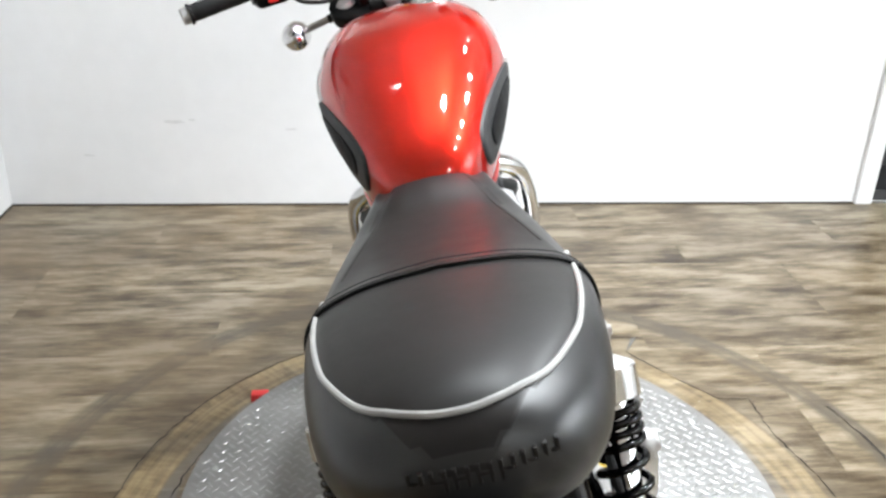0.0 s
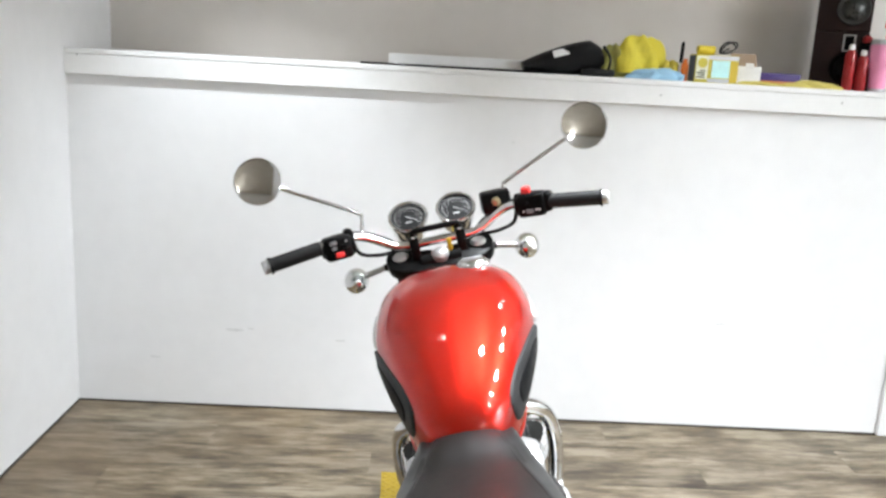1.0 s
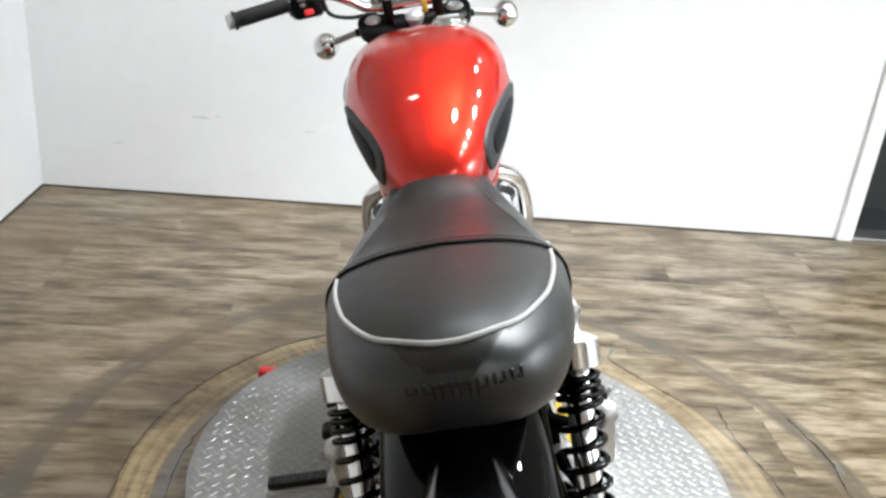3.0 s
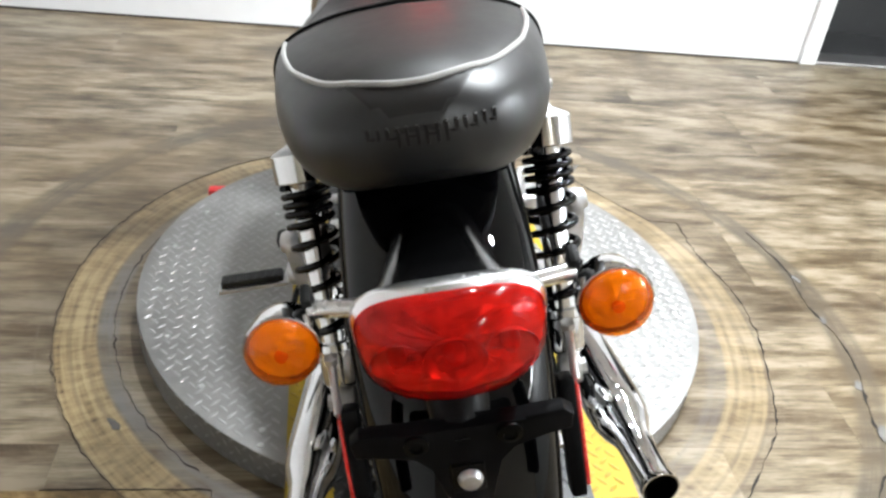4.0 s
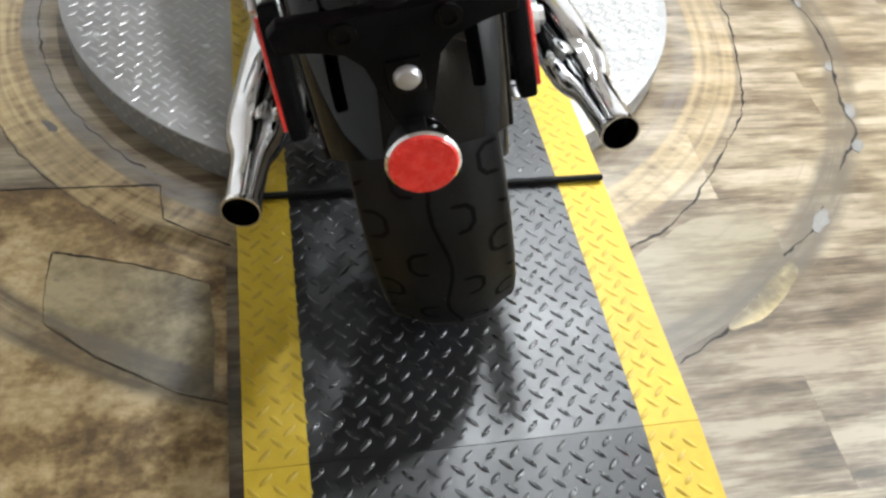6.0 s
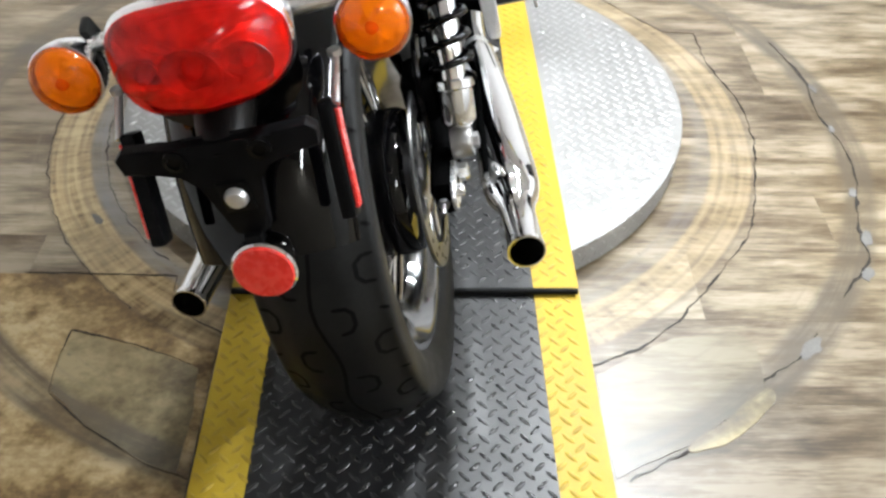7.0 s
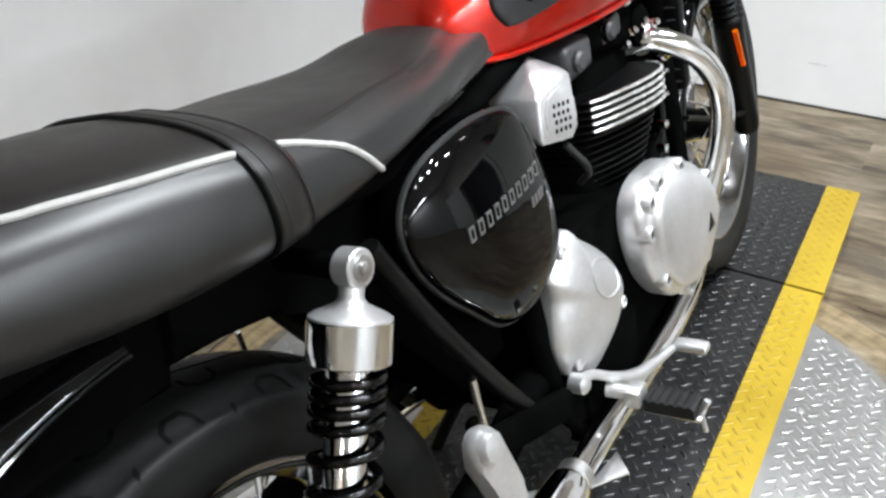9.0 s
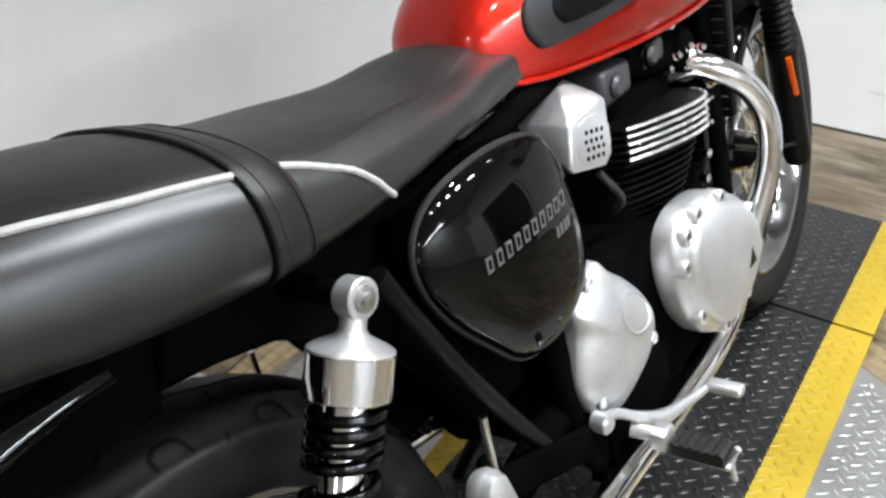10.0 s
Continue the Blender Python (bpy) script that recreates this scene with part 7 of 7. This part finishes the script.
for k, (x, y, size) in enumerate([(0.905, -0.42, 0.022), (0.93, -0.28, 0.016), (0.70, -0.70, 0.028), (0.965, -0.05, 0.014), (-0.60, -0.37, 0.018), (-0.48, -0.83, 0.03), (0.87, -0.52, 0.02), (0.98, 0.12, 0.018)]):
    rng = random.Random(k)
    turn = math.atan2(y, x)
    pts = []
    for a in np.linspace(0, 2 * math.pi, 19)[:-1]:
        r = size * rng.uniform(0.7, 1.0)
        u, v = 0.5 * r * math.cos(a), 1.3 * r * math.sin(a)
        pts.append((x + u * math.cos(turn) - v * math.sin(turn), y + u * math.sin(turn) + v * math.cos(turn)))
    floor_patch(pts, "grey_scuff", "small grey torn spot in the vinyl floor", 0.001)
floor_patch([(0.553, 0.700), (0.530, 0.690), (0.500, 0.626), (0.512, 0.640)], "grey_scuff", "lifted grey flap of torn vinyl", 0.003, 0.001, False)
bm = empty_bm()
box(bm, (-0.515, 0.438, 0.0), (-0.470, 0.468, 0.024), 0.006, 2)
tagged(mesh_object("red_wedge", bm, M["red_plastic"]), "small red plastic wedge beside the turntable", "wedge")


# ---- ceiling spotlights ----
M["bulb"] = material("lit_bulb", (1, 1, 1), 0.4)
M["bulb"].node_tree.nodes["Principled BSDF"].inputs["Emission Color"].default_value = (1, 0.98, 0.95, 1)
M["bulb"].node_tree.nodes["Principled BSDF"].inputs["Emission Strength"].default_value = 20.0
for lamp_x, lamp_y, power in LAMP_PLACES:
    lamp = thing("ceiling_spotlight", pose(lamp_x, lamp_y, LAMP_Z), "white ceiling spotlight, lit", "spotlight", "ceiling spotlights")
    bm = empty_bm()
    spin(bm, [(0.05, 0.15), (0.05, 0.13), (0.012, 0.125), (0.012, 0.07), (0.05, 0.065), (0.058, 0.02), (0.058, -0.03), (0.054, -0.03), (0.054, 0.0)], (0, 0, 0), (0, 0, 1), 24, caps=(True, False))
    part("housing", bm, M["trim"], lamp)
    bm = empty_bm()
    spin(bm, [(0.034, 0.001), (0.02, 0.004), (0.001, 0.005)], (0, 0, 0), (0, 0, 1), 24, caps=(False, True))
    part("bulb", bm, M["bulb"], lamp, "glowing bulb face")

# fixtures for the unseen strip lamps, the added rear one too
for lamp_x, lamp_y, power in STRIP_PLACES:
    lamp = thing("strip_light", pose(lamp_x, lamp_y, LAMP_Z), "long white ceiling strip light out of view, lit", "strip light", "ceiling strip lights")
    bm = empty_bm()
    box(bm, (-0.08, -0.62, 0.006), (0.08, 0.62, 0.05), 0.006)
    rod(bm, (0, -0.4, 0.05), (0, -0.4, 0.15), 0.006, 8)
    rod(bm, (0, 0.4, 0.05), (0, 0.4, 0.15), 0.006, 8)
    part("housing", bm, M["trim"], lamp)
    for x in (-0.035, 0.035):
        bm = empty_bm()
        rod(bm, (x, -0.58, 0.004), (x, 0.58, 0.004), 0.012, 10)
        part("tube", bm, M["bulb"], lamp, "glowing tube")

# ---- things on the ledge ----
def on_ledge(u, v, turn=0.0, lift=0.0):
    return ROOM @ pose(u, v, LEDGE + lift, 0, 0, turn)


def paint(name, rgb, rough=0.5, spread=0.12, **more):
    lo, hi = [c * (1 - spread) for c in rgb], [min(1, c * (1 + spread)) for c in rgb]
    return worn(material(name, rgb, rough, **more), 14, lo, hi, rough * 0.85, min(1, rough * 1.15), 0.1, 0.0005)


def cloth(name, m, size, high, mat, label, seed, folds=3.0):
    """A crumpled cloth: a soft heap with folds."""
    bm = empty_bm()
    top = bmesh.ops.create_icosphere(bm, subdivisions=5, radius=1.0)["verts"]
    shift = Vector((seed * 3.7, seed * 1.3, seed * 9.1))
    for v in top:
        p = v.co.copy()
        flat = max(p.z, -0.05)
        sway = noise.noise(p * 0.9 + shift)
        ridge = math.sin(folds * 1.7 * math.atan2(p.y, p.x) + 4.0 * sway + 2.2 * p.z) * (1.0 - 0.55 * flat)
        bulge = 1 + 0.36 * sway + 0.2 * ridge - 0.16 * abs(noise.noise(p * folds * 0.7 - shift)) + 0.03 * noise.noise(p * folds * 3.0)
        v.co = Vector((p.x * size[0] * bulge, p.y * size[1] * bulge, max(flat, 0) ** 0.75 * high * bulge + 0.001))
    ob = thing(name, m, label, "cloth")
    part("fabric", bm, mat, ob, "", 70)
    return ob


board = thing("board", on_ledge(1.2, 0.21), "long white board leaning behind things on the ledge", "board")
bm = empty_bm()
box(bm, (0.0, 0.0, 0.0), (0.95, 0.018, 0.046), 0.002)
part("plank_body", bm, M["trim"], board)
strip = thing("cable_channel", on_ledge(1.1, 0.05), "flat black cable channel along the ledge", "cable channel")
bm = empty_bm()
box(bm, (0.0, 0.0, 0.0), (0.75, 0.03, 0.008), 0.002)
part("channel_body", bm, M["plastic"], strip)

leather = paint("black_leather", (0.005, 0.005, 0.0055), 0.5, 0.3, Specular_IOR_Level=0.25)
bag = thing("leather_bag", on_ledge(1.93, 0.12), "black leather roll bag with a white label, lying on the ledge", "bag")
bm = empty_bm()
loops = []
for k in np.linspace(0, 1, 14):
    cx, cz = -0.2 + 0.30 * k, 0.022 + 0.058 * k
    w = 0.018 + 0.042 * math.sin(min(1, k * 1.05) * math.pi * 0.55) - (0.02 if k > 0.96 else 0)
    loops.append([(cx - 0.35 * w * math.sin(t), 0.075 * math.cos(t) * (0.6 + 0.5 * k), max(0.001, cz + w * math.sin(t))) for t in (2 * math.pi * i / 20 for i in range(20))])
rings(bm, loops)
part("bag_body", bm, leather, bag, "", 60)
bm = empty_bm()
box(bm, (-0.03, -0.02, 0.0), (0.03, 0.02, 0.002), 0.0, 1, Matrix.Translation((-0.06, -0.05, 0.082)) @ Matrix.Rotation(radians(-16), 4, "Y") @ Matrix.Rotation(radians(38), 4, "X"))
part("label_patch", bm, M["white"], bag, "white label patch")
bm = empty_bm()
tube(bm, [(0.10, -0.07, 0.115), (0.125, -0.09, 0.07), (0.12, -0.08, 0.01)], 0.006, 8)
part("bag_strap", bm, leather, bag)
bm = empty_bm()
box(bm, (0.02, -0.09, 0.0), (0.15, 0.02, 0.03), 0.012, 2)
part("flap", bm, leather, bag)

cloth("olive_cloth", on_ledge(2.09, 0.15), (0.075, 0.06), 0.115, paint("olive_microfibre", (0.3, 0.28, 0.07), 0.9), "crumpled olive microfibre cloth on the ledge", 2)
cloth("yellow_cloth", on_ledge(2.19, 0.13, 0, 0.02), (0.085, 0.065), 0.135, paint("yellow_microfibre", (0.62, 0.52, 0.05), 0.9), "crumpled bright yellow microfibre cloth on the ledge", 5)
cloth("blue_cloth", on_ledge(2.245, 0.045), (0.108, 0.035), 0.042, paint("blue_microfibre", (0.25, 0.42, 0.55), 0.9), "folded pale blue cloth on the ledge", 7)
cloth("yellow_cloth", on_ledge(2.31, 0.12), (0.04, 0.04), 0.07, paint("mustard_cloth", (0.5, 0.4, 0.05), 0.9), "small mustard yellow cloth on the ledge", 9)

pen = thing("marker_pen", on_ledge(2.345, 0.10), "dark marker pen with a white band standing upright", "pen")
bm = empty_bm()
spin(bm, [(0.006, 0), (0.0065, 0.005), (0.0065, 0.07)], (0, 0, 0), (0.03, 0, 1), 12)
part("barrel", bm, M["white"], pen)
bm = empty_bm()
spin(bm, [(0.0068, 0.07), (0.0068, 0.14), (0.004, 0.15)], (0, 0, 0), (0.03, 0, 1), 12)
part("pen_cap", bm, M["plastic"], pen)
spray = thing("orange_bottle", on_ledge(2.362, 0.09), "small orange bottle beside the yellow box", "bottle")
bm = empty_bm()
spin(bm, [(0.012, 0), (0.014, 0.004), (0.014, 0.06), (0.008, 0.075), (0.007, 0.085), (0.002, 0.086)], (0, 0, 0), (0, 0, 1), 16)
part("bottle_body", bm, paint("orange_plastic", (0.75, 0.18, 0.03), 0.4), spray)

ybox = thing("product_box", on_ledge(2.47, 0.075, 3), "yellow and white product box with a pale teal note", "box")
yellow_card = paint("yellow_card", (0.52, 0.44, 0.05), 0.5)
bm = empty_bm()
box(bm, (-0.085, -0.035, 0.0), (0.085, 0.04, 0.105), 0.002)
part("carton", bm, yellow_card, ybox)
bm = empty_bm()
box(bm, (-0.082, -0.0365, 0.012), (-0.035, -0.0351, 0.10), 0)
part("front_label", bm, paint("pale_label", (0.7, 0.7, 0.55), 0.5), ybox, "pale printed label")
for k in range(4):
    bm = empty_bm()
    box(bm, (-0.078 + 0.01 * (k % 2), -0.0372, 0.018 + 0.008 * k), (-0.045, -0.0366, 0.022 + 0.008 * k), 0)
    part("print_bar", bm, M["plastic"], ybox)
bm = empty_bm()
box(bm, (-0.02, -0.0385, 0.02), (0.05, -0.0355, 0.085), 0)
part("sticky_note", bm, paint("teal_paper", (0.5, 0.78, 0.76), 0.7), ybox, "pale teal sticky note")
for name, lo, hi, rgb in (("top_band", (-0.034, -0.0366, 0.088), (0.083, -0.0352, 0.103), (0.62, 0.62, 0.66)), ("corner_band", (0.055, -0.0366, 0.004), (0.083, -0.0352, 0.084), (0.5, 0.36, 0.02)), ("foot_band", (-0.034, -0.0366, 0.002), (0.052, -0.0352, 0.016), (0.45, 0.45, 0.47)), ("side_stripe", (-0.0865, -0.03, 0.004), (-0.0852, 0.03, 0.1), (0.05, 0.09, 0.14))):
    bm = empty_bm()
    box(bm, lo, hi, 0)
    part(name, bm, paint(name + "_print", rgb, 0.5), ybox)
bm = empty_bm()
spin(bm, [(0.019, 0.0352), (0.019, 0.0374), (0.0005, 0.0374)], (-0.058, 0, 0.074), (0, -1, 0), 24)
part("round_print", bm, yellow_card, ybox)
roll = thing("yellow_roll", on_ledge(2.435, 0.08, 0, 0.1055), "small yellow foam roll on top of the box", "roll")
bm = empty_bm()
spin(bm, [(0.014, -0.034), (0.017, -0.031), (0.017, 0.031), (0.014, 0.034)], (0, 0, 0.017), (1, 0, 0), 20)
part("roll_body", bm, paint("yellow_foam", (0.55, 0.42, 0.02), 0.7), roll)
cable = thing("cable_coil", on_ledge(2.52, 0.08, 0, 0.1055), "coiled black cable on top of the box", "cable")
bm = empty_bm()
line = [(0.032 * math.cos(a * 0.9), 0.012 * math.sin(a * 1.7), 0.006 + 0.024 + 0.022 * math.sin(a)) for a in np.linspace(0, 12.5, 60)]
tube(bm, line, 0.0032, 8, smooth=False)
part("coil", bm, M["grip"], cable)
wbox = thing("white_carton", on_ledge(2.612, 0.11, -4), "small white carton with open flaps", "box")
card = paint("white_card", (0.78, 0.77, 0.75), 0.6)
bm = empty_bm()
box(bm, (-0.05, -0.03, 0.0), (0.05, 0.03, 0.07), 0.002)
part("carton", bm, card, wbox)
bm = empty_bm()
box(bm, (-0.05, -0.001, 0.0), (0.05, 0.001, 0.06), 0, 1, Matrix.Translation((0, 0.03, 0.0695)) @ Matrix.Rotation(radians(-35), 4, "X"))
part("flap", bm, paint("brown_card", (0.35, 0.25, 0.17), 0.8), wbox, "open brown flap")
bm = empty_bm()
box(bm, (-0.012, -0.001, 0.0), (0.018, 0.001, 0.022), 0, 1, Matrix.Translation((0, -0.031, 0.06)))
part("tab", bm, card, wbox)
purple = thing("purple_box", on_ledge(2.76, 0.16), "long purple film box lying on the ledge", "box")
bm = empty_bm()
box(bm, (-0.085, -0.025, 0.0), (0.085, 0.025, 0.05), 0.003)
part("carton", bm, paint("purple_card", (0.05, 0.025, 0.16), 0.5), purple)
bm = empty_bm()
box(bm, (-0.08, -0.05, 0.0), (0.07, -0.026, 0.02), 0.003)
part("orange_sleeve", bm, paint("rust_card", (0.5, 0.16, 0.05), 0.6), purple, "rust orange sleeve")
cloth("yellow_cloth", on_ledge(2.64, 0.03), (0.105, 0.02), 0.014, paint("pale_yellow_cloth", (0.5, 0.42, 0.1), 0.9), "flat pale yellow cloth along the ledge edge", 11)
cloth("yellow_cloth", on_ledge(2.83, 0.03, -4), (0.1, 0.025), 0.026, paint("pale_yellow_cloth_b", (0.52, 0.44, 0.12), 0.9), "folded pale yellow cloth at the ledge edge", 13)

wood = paint("mahogany_veneer", (0.013, 0.0036, 0.003), 0.5, 0.35, Specular_IOR_Level=0.25)
cone_grey = paint("driver_ring_grey", (0.05, 0.05, 0.048), 0.4, 0.2, Metallic=0.5)
cone_dark = paint("driver_dome_grey", (0.045, 0.047, 0.044), 0.28, 0.25, Metallic=0.4)
spk = thing("loudspeaker", on_ledge(3.03, 0.24, -24), "tall dark mahogany loudspeaker with grey domes, standing on the ledge", "loudspeaker")
for k in range(2):
    z = 0.001 + 0.225 * k
    bm = empty_bm()
    box(bm, (-0.1, -0.095, z), (0.1, 0.12, z + 0.223), 0.004)
    cab = part("cabinet", bm, wood, spk, "mahogany veneer cabinet")
    bm = empty_bm()
    spin(bm, [(0.058, 0), (0.062, 0.004), (0.058, 0.010), (0.051, 0.006)], (0.03, -0.095, z + 0.085), (0, -1, 0), 40)
    part("driver_ring", bm, cone_grey if k else M["plastic"], cab, "dull grey driver ring")
    bm = empty_bm()
    spin(bm, [(0.052, 0.003), (0.047, 0.001), (0.044, 0.006), (0.037, 0.017), (0.027, 0.026), (0.014, 0.032), (0.003, 0.034)], (0.03, -0.095, z + 0.085), (0, -1, 0), 40, caps=(False, True))
    part("driver_dome", bm, cone_dark if k else M["plastic"], cab, "rounded driver dome", 60)
    bm = empty_bm()
    for x0, x1, z0, z1 in ((0.012, 0.058, 0.208, 0.214), (0.012, 0.058, 0.148, 0.154), (0.012, 0.019, 0.154, 0.208), (0.051, 0.058, 0.154, 0.208)):
        box(bm, (x0 - 0.005, -0.1, z + z0), (x1 - 0.005, -0.0945, z + z1), 0.001, 1)
    part("horn_trim", bm, M["alloy"], cab, "bright square tweeter surround")
    bm = empty_bm()
    box(bm, (0.0145, -0.0965, z + 0.1545), (0.0455, -0.0945, z + 0.2075), 0)
    part("horn_mouth", bm, M["hollow_shade"], cab)

can_red = paint("red_can", (0.30, 0.010, 0.012), 0.3)
for u, v, high, label in ((2.995, 0.06, 0.175, "tall red aerosol can with a white cap"), (3.04, 0.05, 0.155, "red squeeze bottle with a white tip")):
    can = thing("spray_can", on_ledge(u, v), label, "can", "cans on the ledge")
    bm = empty_bm()
    spin(bm, [(0.018, 0), (0.02, 0.003), (0.02, high - 0.04), (0.013, high - 0.022), (0.011, high - 0.02)], (0, 0, 0), (0, 0, 1), 24)
    part("can_body", bm, can_red, can)
    bm = empty_bm()
    spin(bm, [(0.012, high - 0.022), (0.0115, high - 0.006), (0.007, high), (0.001, high)], (0, 0, 0), (0, 0, 1), 16)
    part("can_cap", bm, M["white"], can, "white cap")
black = thing("spray_can", on_ledge(3.07, 0.10), "tall black aerosol can with a red cap", "can", "cans on the ledge")
bm = empty_bm()
spin(bm, [(0.024, 0), (0.026, 0.003), (0.026, 0.17), (0.018, 0.185)], (0, 0, 0), (0, 0, 1), 24)
part("can_body", bm, M["plastic"], black)
bm = empty_bm()
spin(bm, [(0.018, 0.183), (0.018, 0.205), (0.01, 0.212), (0.001, 0.212)], (0, 0, 0), (0, 0, 1), 20)
part("can_cap", bm, can_red, black, "red cap")
tumbler = thing("tumbler", on_ledge(3.105, 0.045), "pink insulated tumbler with a steel base and lid", "tumbler")
bm = empty_bm()
spin(bm, [(0.031, 0.012), (0.034, 0.06), (0.037, 0.085), (0.043, 0.1), (0.044, 0.175), (0.041, 0.18)], (0, 0, 0), (0, 0, 1), 36)
part("cup", bm, paint("pink_powder_coat", (0.8, 0.30, 0.48), 0.4, 0.06), tumbler, "", 60)
bm = empty_bm()
spin(bm, [(0.029, 0), (0.031, 0.002), (0.031, 0.013)], (0, 0, 0), (0, 0, 1), 32)
part("base_ring", bm, M["alloy"], tumbler, "steel base ring")
bm = empty_bm()
spin(bm, [(0.042, 0.178), (0.042, 0.192), (0.036, 0.198), (0.002, 0.198)], (0, 0, 0), (0, 0, 1), 32)
part("lid", bm, paint("clear_grey_lid", (0.5, 0.5, 0.5), 0.2), tumbler, "greyish lid")
bm = empty_bm()
tube(bm, [(0.012, 0, 0.197), (0.012, 0, 0.25), (0.014, 0, 0.262)], 0.0055, 10)
spin(bm, [(0.012, -0.008), (0.014, 0.0), (0.012, 0.018), (0.004, 0.022)], (0.012, 0, 0.25), (0, 0, 1), 16)
part("straw", bm, M["red_plastic"], tumbler, "red straw")
# scuffs on the low wall
M["wall_scuff"] = worn(material("wall_scuff", (0.5, 0.5, 0.5)), 60, (0.6, 0.6, 0.6), (0.74, 0.74, 0.74), 0.6, 0.8)
for k, (u, z, long) in enumerate(((1.704, 1.143, 0.008), (0.635, 0.331, 0.05), (1.06, 0.304, 0.03), (0.70, 0.338, 0.02), (0.312, 0.201, 0.03), (1.616, 0.14, 0.04), (2.6, 0.45, 0.025))):
    rng = random.Random(k + 40)
    edge = [(u + long * math.cos(a) * rng.uniform(0.5, 1), z + (0.002 + long * 0.12) * math.sin(a) * rng.uniform(0.4, 1)) for a in np.linspace(0, 2 * math.pi, 15)[:-1]]
    bm = empty_bm()
    slab(bm, edge, -0.0012, 0.0, "y")
    structure("wall_scuff", bm, M["wall_scuff"], "small grey scuff on the white low wall", "scuff")
# screw heads and nail marks on the fascia
for u, z in ((0.05, 1.385), (2.25, 1.352), (2.95, 1.36)):
    bm = empty_bm()
    spin(bm, [(0.004, 0), (0.0035, 0.0012), (0.0005, 0.0014)], (u, -0.02, z), (0, -1, 0), 10)
    ob = structure("screw_head", bm, M["steel"], "small dark screw head in the fascia", "screw", 40)

lay_planks()
